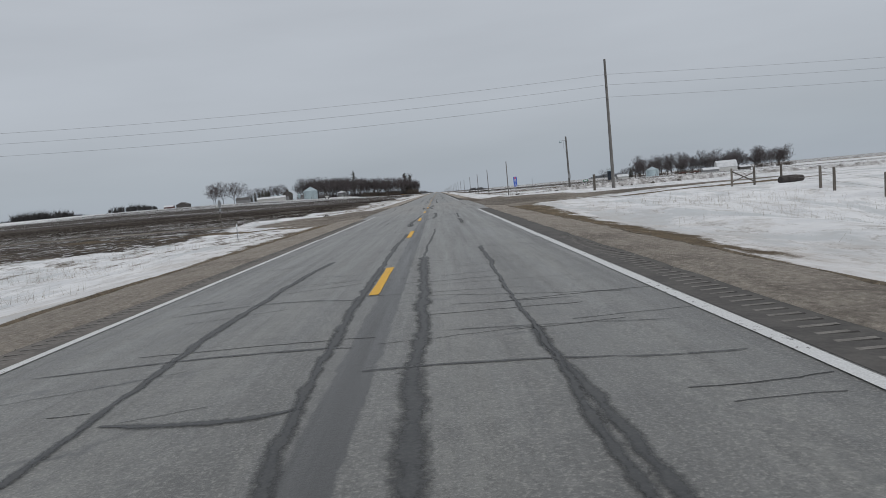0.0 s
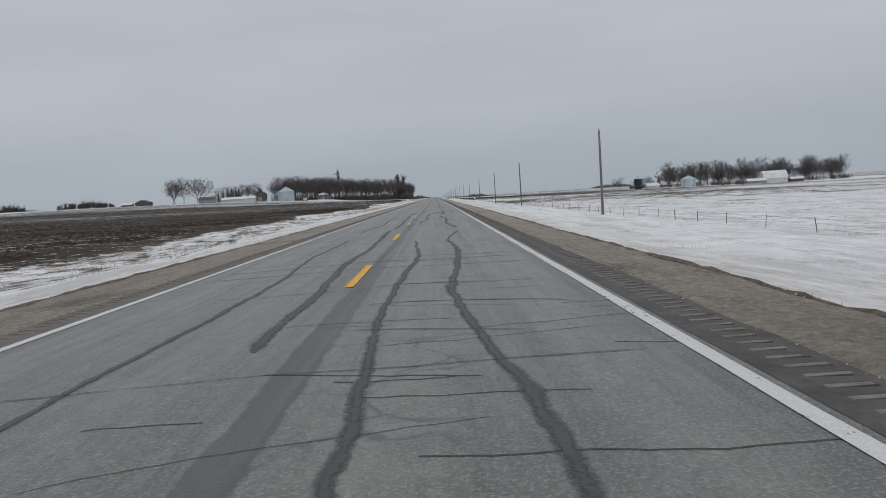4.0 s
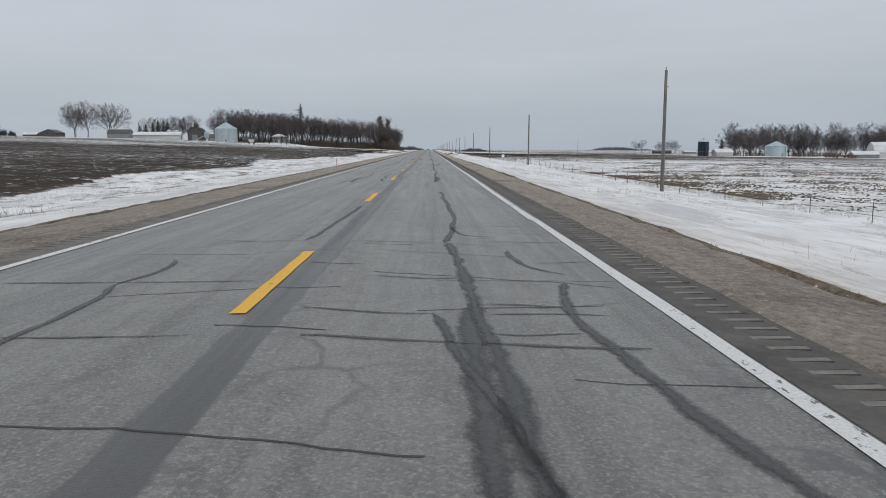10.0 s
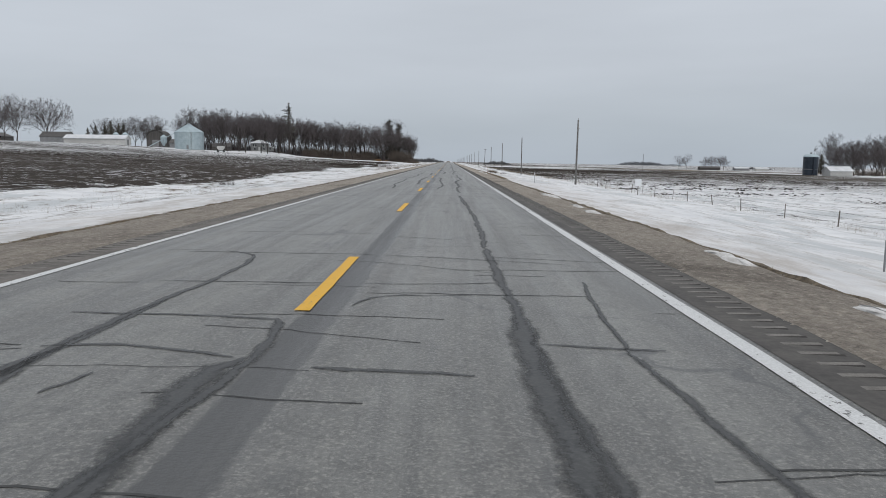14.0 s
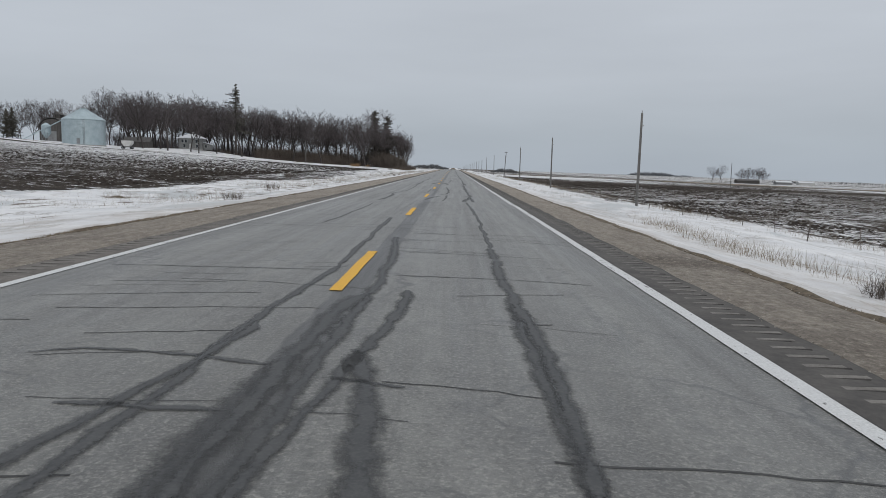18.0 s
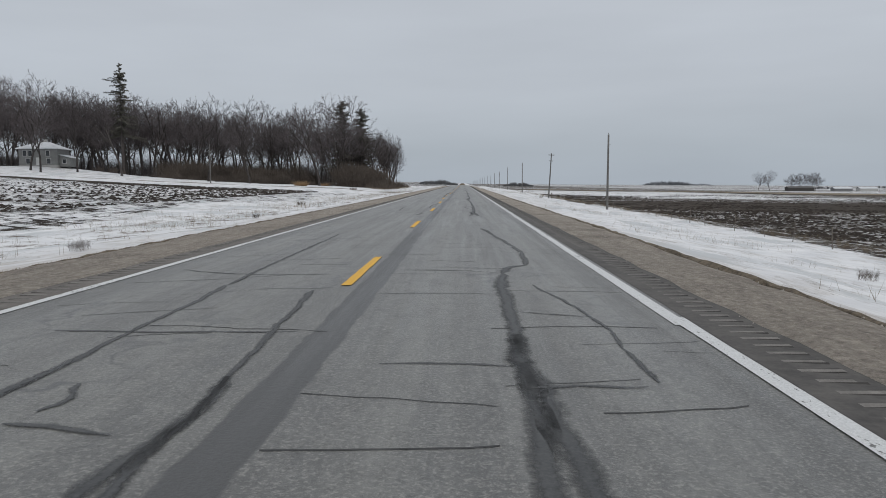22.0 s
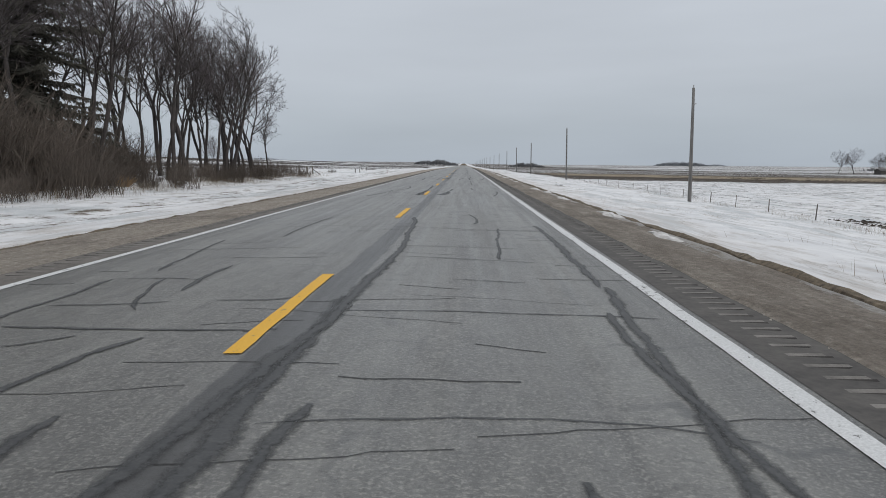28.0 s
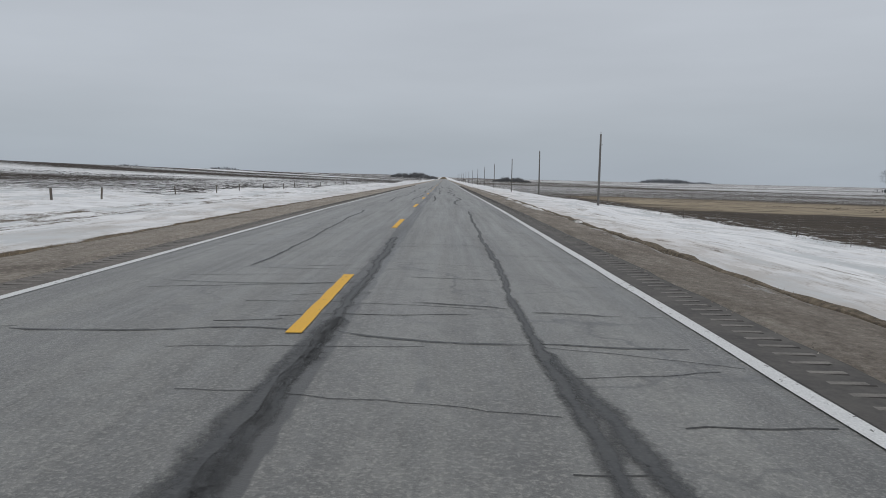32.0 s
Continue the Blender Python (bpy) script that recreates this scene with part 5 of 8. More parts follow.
# stretch from 548 m
seal(-1.43, 571.3, -1.50, 555.5, 0.07, 0.65, 0.07)
seal(-1.50, 555.5, -1.61, 545.5, 0.21, 0.37, 0.09)
seal(-1.40, 550.3, -1.39, 545.5, 0.00, 0.25, 0.13)
seal(0.07, 551.0, -0.44, 545.5, 0.00, 0.24, 0.12)
seal(-0.17, 548.9, -0.40, 545.5, 0.07, 0.20, 0.15)
seal(0.98, 568.4, 0.84, 555.2, 0.11, 0.85, 0.09)
seal(0.84, 555.2, 0.76, 552.6, 0.06, 0.56, 0.1)
seal(0.78, 549.5, 0.39, 545.5, -0.10, 0.15, 0.12)
seal(0.59, 548.4, 0.82, 545.5, 0.00, 0.15, 0.16)
seal(1.98, 571.3, 2.06, 556.3, 0.10, 0.55, 0.09)
seal(2.06, 556.3, 2.16, 545.5, -0.04, 0.40, 0.13)
seal(2.09, 550.1, 1.86, 545.5, 0.12, 0.22, 0.18)
seal(-3.19, 552.6, 0.13, 551.7, 0.00, 0.53, 0.04)
seal(-1.52, 549.3, -0.12, 548.9, 0.00, 0.46, 0.05)
seal(0.66, 549.1, 2.12, 549.1, -0.02, 0.47, 0.045)
seal(2.24, 549.1, 3.25, 549.0, -0.04, 0.52, 0.04)
seal(1.55, 552.1, 3.00, 551.8, -0.04, 0.33, 0.03)
seal(2.14, 550.6, 3.47, 550.5, -0.09, 0.25, 0.035)
seal(-1.23, 547.8, -0.24, 547.7, -0.05, 0.47, 0.05)
seal(0.71, 548.0, 1.89, 548.0, -0.14, 0.23, 0.05)
seal(0.38, 554.6, 2.15, 553.6, -0.32, 0.63, 0.025)
# stretch from 576 m
seal(-1.43, 598.5, -1.49, 583.4, 0.08, 0.70, 0.05)
seal(-1.60, 579.9, -1.41, 572.8, 0.00, 0.29, 0.09)
seal(-1.51, 576.5, -1.57, 572.8, 0.04, 0.22, 0.11)
seal(1.97, 598.5, 2.01, 581.4, -0.03, 0.56, 0.1)
seal(2.01, 581.4, 2.19, 572.8, 0.00, 0.30, 0.14)
seal(2.07, 577.7, 2.05, 572.8, 0.02, 0.29, 0.2)
seal(0.79, 576.8, 2.05, 576.6, 0.19, 0.53, 0.045)
seal(2.00, 577.6, 1.51, 576.8, 0.00, 0.51, 0.05)
seal(-2.05, 575.8, -0.26, 575.6, 0.00, 0.51, 0.08)
seal(-0.26, 575.6, 0.15, 575.9, 0.00, 0.42, 0.06)
seal(2.23, 576.5, 3.22, 576.2, -0.08, 0.49, 0.05)
seal(2.21, 577.5, 2.69, 577.5, 0.00, 0.45, 0.03)
seal(-2.28, 580.1, 0.19, 579.7, 0.00, 0.42, 0.03)
seal(-2.99, 579.4, -1.84, 579.1, -0.04, 0.50, 0.025)
seal(2.18, 581.4, 1.97, 579.6, 0.12, 0.68, 0.08)
# stretch from 603 m
seal(-1.86, 616.7, -1.75, 607.2, 0.00, 0.66, 0.06)
seal(-1.75, 607.2, -1.60, 599.9, 0.08, 0.43, 0.1)
seal(-1.60, 603.1, -1.83, 599.9, 0.06, 0.15, 0.1)
seal(-1.17, 602.4, -1.08, 601.8, 0.07, 0.72, 0.07)
seal(-0.43, 606.5, -0.05, 599.9, 0.00, 0.16, 0.08)
seal(-0.20, 602.5, -0.30, 599.9, 0.08, 0.26, 0.12)
seal(1.90, 618.9, 2.42, 609.6, 0.20, 0.67, 0.12)
seal(2.42, 609.6, 1.99, 608.4, -0.13, 0.42, 0.12)
seal(1.99, 608.4, 1.81, 599.9, -0.06, 0.23, 0.15)
seal(1.86, 604.1, 2.09, 599.9, -0.09, 0.28, 0.17)
seal(2.30, 607.3, 2.73, 603.6, 0.11, 0.60, 0.05)
seal(2.73, 603.6, 2.74, 602.6, -0.02, 0.63, 0.06)
seal(-2.40, 604.3, -0.06, 604.0, -0.05, 0.49, 0.06)
seal(0.78, 602.9, 1.77, 602.9, 0.04, 0.46, 0.06)
seal(-3.12, 609.2, -0.48, 608.1, -0.27, 0.47, 0.04)
seal(-1.19, 606.8, -0.22, 606.7, -0.10, 0.73, 0.03)
seal(0.33, 606.2, 1.81, 606.4, 0.06, 0.64, 0.03)
seal(1.99, 605.2, 2.66, 605.0, 0.03, 0.33, 0.04)
seal(0.64, 608.5, 1.99, 608.4, 0.22, 0.62, 0.03)
seal(1.84, 602.4, 2.63, 602.5, 0.04, 0.30, 0.06)
seal(-1.16, 601.6, -0.44, 601.4, 0.00, 0.49, 0.08)
# stretch from 630 m
seal(-0.12, 643.5, -0.27, 634.6, -0.19, 0.59, 0.06)
seal(-0.29, 629.0, -0.52, 627.0, -0.02, 0.16, 0.09)
seal(-1.84, 638.5, -1.60, 632.6, -0.04, 0.63, 0.05)
seal(1.80, 652.8, 1.94, 637.7, 0.05, 0.57, 0.11)
seal(1.94, 637.7, 1.70, 627.0, 0.09, 0.42, 0.14)
seal(1.85, 631.1, 2.05, 627.0, -0.04, 0.24, 0.2)
seal(1.54, 636.7, 1.86, 633.3, -0.12, 0.59, 0.07)
seal(-1.91, 629.9, -0.19, 629.8, 0.09, 0.48, 0.08)
seal(-0.19, 629.8, 0.73, 629.5, 0.05, 0.58, 0.08)
seal(0.73, 629.5, 1.65, 629.4, -0.09, 0.55, 0.08)
seal(-2.13, 632.0, -0.13, 631.7, -0.16, 0.52, 0.05)
seal(0.18, 632.1, 3.17, 631.9, 0.10, 0.38, 0.04)
seal(0.19, 633.1, 2.76, 633.3, -0.02, 0.56, 0.03)
seal(-2.66, 632.8, -1.09, 632.4, -0.05, 0.59, 0.04)
seal(-0.79, 630.3, -0.12, 630.3, 0.00, 0.61, 0.04)
seal(2.07, 630.3, 3.21, 630.3, 0.12, 0.46, 0.04)
seal(-1.52, 634.3, 0.08, 634.3, -0.21, 0.37, 0.03)
# stretch from 657 m
seal(-0.44, 680.1, -0.49, 661.0, 0.11, 0.75, 0.08)
seal(1.88, 680.1, 1.87, 665.3, 0.04, 0.67, 0.12)
seal(1.87, 665.3, 1.72, 654.3, 0.14, 0.36, 0.12)
seal(1.87, 658.8, 1.93, 654.3, -0.10, 0.29, 0.13)
seal(1.89, 659.2, 1.70, 654.3, 0.10, 0.27, 0.18)
seal(-2.26, 661.1, -2.47, 658.3, 0.18, 0.56, 0.06)
seal(-2.19, 657.7, -0.15, 657.4, 0.00, 0.47, 0.055)
seal(0.52, 657.0, 3.01, 657.1, 0.00, 0.37, 0.05)
seal(-2.20, 660.6, -0.38, 660.2, 0.04, 0.48, 0.04)
seal(0.46, 662.0, 2.89, 661.6, -0.03, 0.51, 0.035)
seal(0.70, 659.2, 3.10, 659.2, -0.09, 0.40, 0.04)
seal(0.75, 658.4, 1.75, 658.4, 0.00, 0.55, 0.05)
seal(-2.96, 664.8, -0.57, 663.8, -0.11, 0.60, 0.03)
seal(-3.00, 661.9, -1.65, 661.5, 0.08, 0.50, 0.03)
seal(0.19, 657.3, 0.52, 657.2, 0.00, 0.49, 0.06)
# stretch from 684 m
seal(-0.44, 695.2, -0.67, 681.4, 0.28, 0.45, 0.1)
seal(-0.40, 686.5, -0.13, 681.4, -0.14, 0.26, 0.14)
seal(-0.35, 684.1, -0.22, 681.4, 0.00, 0.37, 0.2)
seal(1.98, 707.2, 1.95, 689.9, -0.04, 0.72, 0.1)
seal(1.95, 689.9, 2.19, 681.4, -0.06, 0.35, 0.12)
seal(2.03, 685.5, 2.03, 681.4, 0.00, 0.24, 0.2)
seal(0.31, 690.7, -0.26, 681.4, 0.13, 0.39, 0.1)
seal(0.05, 685.3, 0.29, 681.4, -0.06, 0.21, 0.12)
seal(0.19, 684.7, 1.95, 684.9, 0.00, 0.50, 0.06)
seal(1.95, 684.9, 3.19, 684.7, 0.04, 0.35, 0.05)
seal(-1.97, 685.8, -0.58, 685.4, 0.00, 0.45, 0.05)
seal(-2.21, 687.4, -0.39, 687.0, 0.00, 0.44, 0.04)
seal(-1.46, 683.8, -0.34, 683.7, 0.00, 0.52, 0.07)
seal(0.35, 687.8, 1.18, 687.6, -0.04, 0.52, 0.03)
seal(1.38, 687.8, 2.30, 687.6, 0.00, 0.58, 0.03)
seal(2.10, 685.8, 2.91, 685.7, 0.04, 0.51, 0.03)
seal(-2.58, 691.4, -0.32, 690.7, -0.11, 0.55, 0.03)
seal(-2.50, 685.4, -1.64, 685.3, 0.00, 0.50, 0.06)
seal(0.78, 690.4, 3.13, 690.3, -0.08, 0.56, 0.025)
seal(2.16, 684.3, 3.09, 684.3, 0.03, 0.53, 0.04)
# stretch from 766 m
seal(-1.66, 778.8, -1.73, 774.1, -0.06, 0.35, 0.05)
seal(-2.67, 773.8, -2.29, 770.0, -0.04, 0.63, 0.06)
seal(-2.56, 769.4, -2.67, 763.3, 0.05, 0.20, 0.08)
seal(-0.88, 766.4, -1.41, 763.3, -0.08, 0.20, 0.12)
seal(-1.48, 770.4, -1.35, 768.5, -0.04, 0.61, 0.07)
seal(-1.91, 769.4, -1.42, 767.5, -0.09, 0.61, 0.05)
seal(0.38, 778.4, 0.09, 763.3, 0.31, 0.50, 0.12)
seal(0.38, 768.1, 0.37, 763.3, 0.03, 0.39, 0.15)
seal(3.06, 776.8, 3.08, 769.0, 0.03, 0.58, 0.1)
seal(3.08, 769.0, 2.73, 763.3, 0.03, 0.15, 0.12)
seal(2.87, 767.6, 2.95, 763.3, -0.08, 0.26, 0.09)
seal(1.67, 779.8, 1.78, 776.8, 0.13, 0.59, 0.06)
seal(2.23, 775.9, 2.05, 771.1, -0.03, 0.72, 0.05)
seal(-2.28, 766.9, -0.21, 766.6, -0.03, 0.50, 0.08)
seal(-0.21, 766.6, 0.09, 766.6, -0.05, 0.45, 0.06)
seal(-2.44, 767.8, -1.27, 767.9, -0.05, 0.56, 0.04)
seal(-0.85, 767.9, -0.05, 768.0, -0.08, 0.67, 0.04)
seal(0.49, 767.4, 3.27, 767.4, 0.07, 0.34, 0.045)
seal(1.41, 769.3, 2.24, 769.2, 0.00, 0.39, 0.035)
seal(0.59, 771.2, 2.76, 770.8, 0.04, 0.36, 0.03)
seal(-1.86, 771.3, -0.35, 771.1, -0.12, 0.49, 0.03)
seal(0.47, 772.5, 2.42, 772.4, 0.00, 0.46, 0.03)
seal(-2.54, 769.4, -1.37, 769.2, 0.11, 0.43, 0.03)
seal(-1.84, 766.2, -1.43, 766.5, -0.03, 0.41, 0.06)
# stretch from 793 m
seal(-1.57, 802.4, -1.98, 796.7, 0.50, 0.74, 0.07)
seal(-1.98, 796.7, -2.41, 790.5, 0.12, 0.23, 0.08)
seal(-0.27, 802.7, -0.29, 790.5, 0.09, 0.41, 0.1)
seal(-0.23, 795.1, -0.44, 790.5, 0.10, 0.30, 0.14)
seal(-0.25, 792.9, -0.15, 790.5, -0.03, 0.29, 0.2)
seal(0.91, 797.3, 0.62, 790.5, 0.10, 0.26, 0.11)
seal(0.83, 793.9, 0.66, 790.5, 0.11, 0.26, 0.15)
seal(0.85, 792.8, 0.54, 790.5, -0.05, 0.15, 0.12)
seal(1.99, 814.8, 2.02, 805.5, -0.02, 0.54, 0.05)
seal(1.95, 799.1, 2.08, 796.2, -0.09, 0.64, 0.08)
seal(3.06, 795.5, 2.77, 790.5, 0.09, 0.29, 0.08)
seal(-2.98, 796.3, -0.06, 795.9, 0.03, 0.42, 0.03)
seal(0.33, 795.8, 3.06, 795.5, 0.06, 0.50, 0.04)
seal(-1.93, 794.1, -0.33, 793.4, -0.12, 0.51, 0.07)
seal(-1.50, 792.8, -0.35, 792.7, 0.00, 0.50, 0.07)
seal(0.85, 792.8, 2.35, 792.9, -0.08, 0.50, 0.04)
seal(1.44, 799.4, 2.03, 799.0, -0.06, 0.49, 0.03)
seal(-1.56, 797.5, -0.16, 797.5, 0.00, 0.53, 0.025)
# stretch from 820 m
seal(-2.06, 824.4, -1.65, 817.5, 0.16, 0.19, 0.08)
seal(-1.77, 821.8, -1.66, 817.5, -0.10, 0.19, 0.09)
seal(-1.71, 826.0, -2.06, 824.4, -0.09, 0.49, 0.05)
seal(-1.45, 839.7, -1.43, 826.9, -0.10, 0.51, 0.05)
seal(-1.79, 822.7, -1.59, 821.4, 0.05, 0.61, 0.06)
seal(-0.35, 827.7, -0.53, 817.5, -0.03, 0.33, 0.08)
seal(-0.46, 822.7, 0.24, 817.5, 0.03, 0.15, 0.1)
seal(0.35, 826.5, 0.12, 817.5, 0.07, 0.32, 0.13)
seal(0.24, 820.9, 0.00, 817.5, 0.02, 0.36, 0.2)
seal(0.27, 820.5, 0.30, 817.5, 0.10, 0.28, 0.18)
seal(1.90, 831.3, 2.03, 825.3, 0.15, 0.49, 0.08)
seal(1.96, 824.3, 1.95, 817.5, 0.00, 0.23, 0.12)
seal(1.95, 821.4, 1.95, 817.5, 0.00, 0.20, 0.1)
seal(2.02, 824.1, 1.21, 817.5, -0.36, 0.15, 0.08)
seal(3.23, 825.1, 3.19, 821.8, 0.00, 0.54, 0.07)
seal(3.19, 821.8, 2.76, 817.5, 0.04, 0.24, 0.1)
seal(-1.69, 820.4, 0.10, 820.2, 0.00, 0.46, 0.07)
seal(0.34, 820.2, 1.98, 820.2, 0.04, 0.50, 0.07)
seal(1.98, 820.2, 3.06, 820.1, -0.02, 0.49, 0.07)
seal(3.06, 820.1, 3.77, 820.1, -0.04, 0.40, 0.06)
seal(-2.32, 823.1, -0.63, 823.1, 0.04, 0.51, 0.035)
seal(1.53, 823.8, 2.40, 823.8, 0.22, 0.40, 0.03)
seal(-2.16, 826.6, -0.65, 825.7, -0.13, 0.56, 0.04)
seal(-2.53, 822.4, -1.82, 822.4, -0.06, 0.55, 0.03)
# stretch from 847 m
seal(-0.25, 853.3, -0.50, 850.8, 0.22, 0.62, 0.06)
seal(-1.73, 851.0, -1.94, 848.1, -0.13, 0.50, 0.05)
seal(0.23, 854.5, 0.07, 844.7, 0.13, 0.43, 0.12)
seal(0.21, 848.1, 0.08, 844.7, 0.00, 0.31, 0.25)
seal(2.00, 867.7, 1.89, 857.1, 0.00, 0.42, 0.07)
seal(1.89, 857.1, 1.94, 851.0, 0.03, 0.71, 0.09)
seal(1.94, 851.0, 2.12, 850.2, 0.00, 0.52, 0.08)
seal(2.12, 850.2, 1.62, 844.7, -0.20, 0.15, 0.12)
seal(1.81, 848.6, 2.11, 844.7, -0.03, 0.24, 0.15)
seal(3.00, 853.0, 3.14, 848.4, 0.22, 0.43, 0.04)
seal(3.14, 848.4, 3.17, 847.3, -0.05, 0.76, 0.05)
seal(-2.36, 848.8, 0.16, 848.9, -0.15, 0.36, 0.05)
seal(-1.96, 847.9, -0.53, 847.6, 0.03, 0.48, 0.07)
seal(-0.53, 847.6, 0.12, 847.9, 0.06, 0.41, 0.06)
seal(0.34, 850.4, 2.25, 850.3, 0.03, 0.49, 0.045)
seal(2.25, 850.3, 3.12, 850.6, -0.09, 0.40, 0.03)
seal(0.89, 847.3, 1.91, 847.2, 0.00, 0.56, 0.05)
seal(-1.29, 850.6, 0.28, 850.4, 0.00, 0.42, 0.03)
seal(0.56, 846.7, 0.92, 846.9, 0.00, 0.45, 0.06)
seal(-2.16, 854.3, -0.62, 854.5, -0.23, 0.54, 0.03)
seal(-1.88, 852.5, -0.32, 852.6, -0.13, 0.41, 0.03)
# stretch from 875 m
seal(-1.83, 897.7, -1.56, 880.2, 0.00, 0.63, 0.06)
seal(0.18, 885.1, 0.23, 871.9, 0.03, 0.42, 0.13)
seal(0.23, 876.3, 0.11, 871.9, 0.00, 0.37, 0.25)
seal(2.17, 897.7, 2.05, 883.4, -0.06, 0.57, 0.08)
seal(2.05, 883.4, 1.96, 878.0, 0.02, 0.62, 0.12)
seal(1.96, 878.0, 2.03, 871.9, 0.00, 0.31, 0.12)
seal(1.98, 875.3, 2.29, 871.9, 0.00, 0.17, 0.18)
seal(-2.55, 875.9, -1.00, 875.8, -0.05, 0.44, 0.06)
seal(-1.00, 875.8, 0.06, 875.6, 0.14, 0.42, 0.05)
seal(0.33, 875.7, 1.91, 875.5, -0.15, 0.46, 0.05)
seal(1.91, 875.5, 3.20, 875.5, -0.02, 0.39, 0.04)
seal(0.88, 877.2, 1.87, 877.0, 0.06, 0.70, 0.04)
seal(2.08, 876.9, 2.97, 876.8, 0.00, 0.37, 0.04)
seal(-2.34, 878.8, 0.08, 878.4, -0.17, 0.53, 0.03)
seal(-1.43, 880.0, -0.17, 879.7, 0.00, 0.54, 0.03)
seal(0.72, 879.1, 1.90, 879.1, 0.03, 0.50, 0.03)
seal(-2.10, 882.3, 0.28, 882.0, 0.03, 0.46, 0.025)

hair = Geo()
y = -6.0
while y < 920:
    x = rnd_c.uniform(-3.5, 3.2)
    e = min(3.55, x + rnd_c.uniform(0.4, 2.6))
    yy, w, bend = y, rnd_c.uniform(0.004, 0.011), rnd_c.uniform(-0.05, 0.05)
    first = True
    while x < e:
        k = len(hair.v)
        z = float(surface_z(x, yy)) + 0.003
        hair.v += [Vector((x, yy - w, z)), Vector((x, yy + w, z))]
        if not first:
            hair.f.append((k - 2, k, k + 1, k - 1))
        first = False
        x += rnd_c.uniform(0.1, 0.22)
        yy += rnd_c.uniform(-0.03, 0.03) + bend
    y += rnd_c.uniform(0.12, 0.75)
part("hairline_crack", hair, M_HAIR, road, "thin dark transverse cracks")["kind"] = "stuff"

# ---- side road ----
def side_road(name, side, y_mid, half, flare):
    g = Geo()
    rnd = random.Random(3 + side)
    xs = [4.5, 5.5, 6.5, 8, 10, 12, 15, 18, 22, 28, 36, 50, 70, 100, 140, 200, 300, 450]
    for x in xs:
        w = half + flare * math.exp(-(x - 4.5) / 4.0)
        for k in range(9):
            u = k / 4.0 - 1
            yy = y_mid + u * (w + rnd.uniform(-0.25, 0.25))
            zz = gz(side * max(x, 6.5), yy) + 0.16 * (1 - u * u) - 0.03

            if x < 6.6:
                zz = float(surface_z(x, yy)) + 0.014
            if abs(u) > 0.95:
                zz -= 0.2 * min(1.0, x - 4.5)
            g.v.append(Vector((side * x, yy, zz + rnd.uniform(-0.015, 0.02))))
    for i in range(len(xs) - 1):
        for k in range(8):
            a = i * 9 + k
            g.f.append((a, a + 9, a + 10, a + 1) if side > 0 else (a, a + 1, a + 10, a + 9))
    ob = part(name, g, M_SIDE_ROAD, None, smooth=True)
    tagged(ob, "muddy brown gravel side road meeting the highway", "road", kind="structure")


side_road("side_road_east", 1, 68, 3.9, 14)
side_road("side_road_west", -1, 72, 3.9, 14)


# ---- power poles ----
def crossarm(g, z, half):
    g.box(-half, -0.19, z - 0.06, half, -0.08, z + 0.06)


def pole_thing(x, y, height, radius=0.15, lean=0.0, label="weathered grey wooden utility pole standing in the snow", bracket=True, lean_y=0.0):
    z = gz(x, y)
    ob = thing("utility_pole", label, "utility pole", pose(x, y, z - 0.1, lean_y, lean, 0), "roadside power poles")
    g = Geo()
    for k in range(5):
        a, b = height * k / 5, height * (k + 1) / 5
        g.tube((0, 0, a), (0, 0, b), radius * (1 - 0.32 * k / 5), radius * (1 - 0.32 * (k + 1) / 5), 10, k == 4)
    part("shaft", g, M_POLE, ob, smooth=False)
    if bracket:
        part("insulator_pin", Geo().tube((0, 0, height), (0, 0, height + 0.22), 0.03, 0.045, 6, True), M_PORCELAIN, ob, "grey insulator on the pole top")
        g = Geo().tube((0.1, 0, height - 1.25), (0.24, 0, height - 1.2), 0.03, 0.05, 6, True)
        part("insulator_spool", g, M_PORCELAIN, ob, "small grey spool insulator")
        part("ground_wire", Geo().tube((0, -radius - 0.008, 0.1), (0, -radius * 0.7 - 0.005, height - 1.3), 0.012, 0.012, 4), M_CABLE, ob)
    return ob


POLE_YS = (186, 261.5, 327, 402, 482.5, 562, 624, 687.5, 819, 887, 954, 1007, 1063, 1131, 1195, 1260, 1330, 1400, 1470, 1540, 1620, 1700, 1790, 1880)
for i, py in enumerate(POLE_YS):
    lean = (0.3, -0.2, 0.2, 0.7, 0.9, 0.4, 0.1, 0.3, 0.0, -0.2)[i % 10]
    px = 19.4 if py in (261.5, 327) else 19.3 if py in (402, 562, 819) else 19.05
    pole_thing(px, py, 9.1 if py < 950 else 8.6, lean=lean)

leaning = pole_thing(19.2, 750, 9.3, lean=3.2, label="leaning wooden power pole with a short crossarm", bracket=False)
g = Geo()
crossarm(g, 8.95, 0.6)
part("crossarm", g, M_POLE, leaning)
g = Geo()
crossarm(g, 7.75, 0.45)
part("crossarm", g, M_POLE, leaning)
for dx in (-0.5, 0.5):
    part("insulator", Geo().tube((dx, -0.13, 9.01), (dx, -0.13, 9.2), 0.03, 0.05, 6, True), M_PORCELAIN, leaning)
part("stub_post", Geo().tube((0.62, 0.1, 0.0), (0.6, 0.1, 1.15), 0.12, 0.11, 8, True), M_POST, leaning, "short dark stub beside the pole foot")

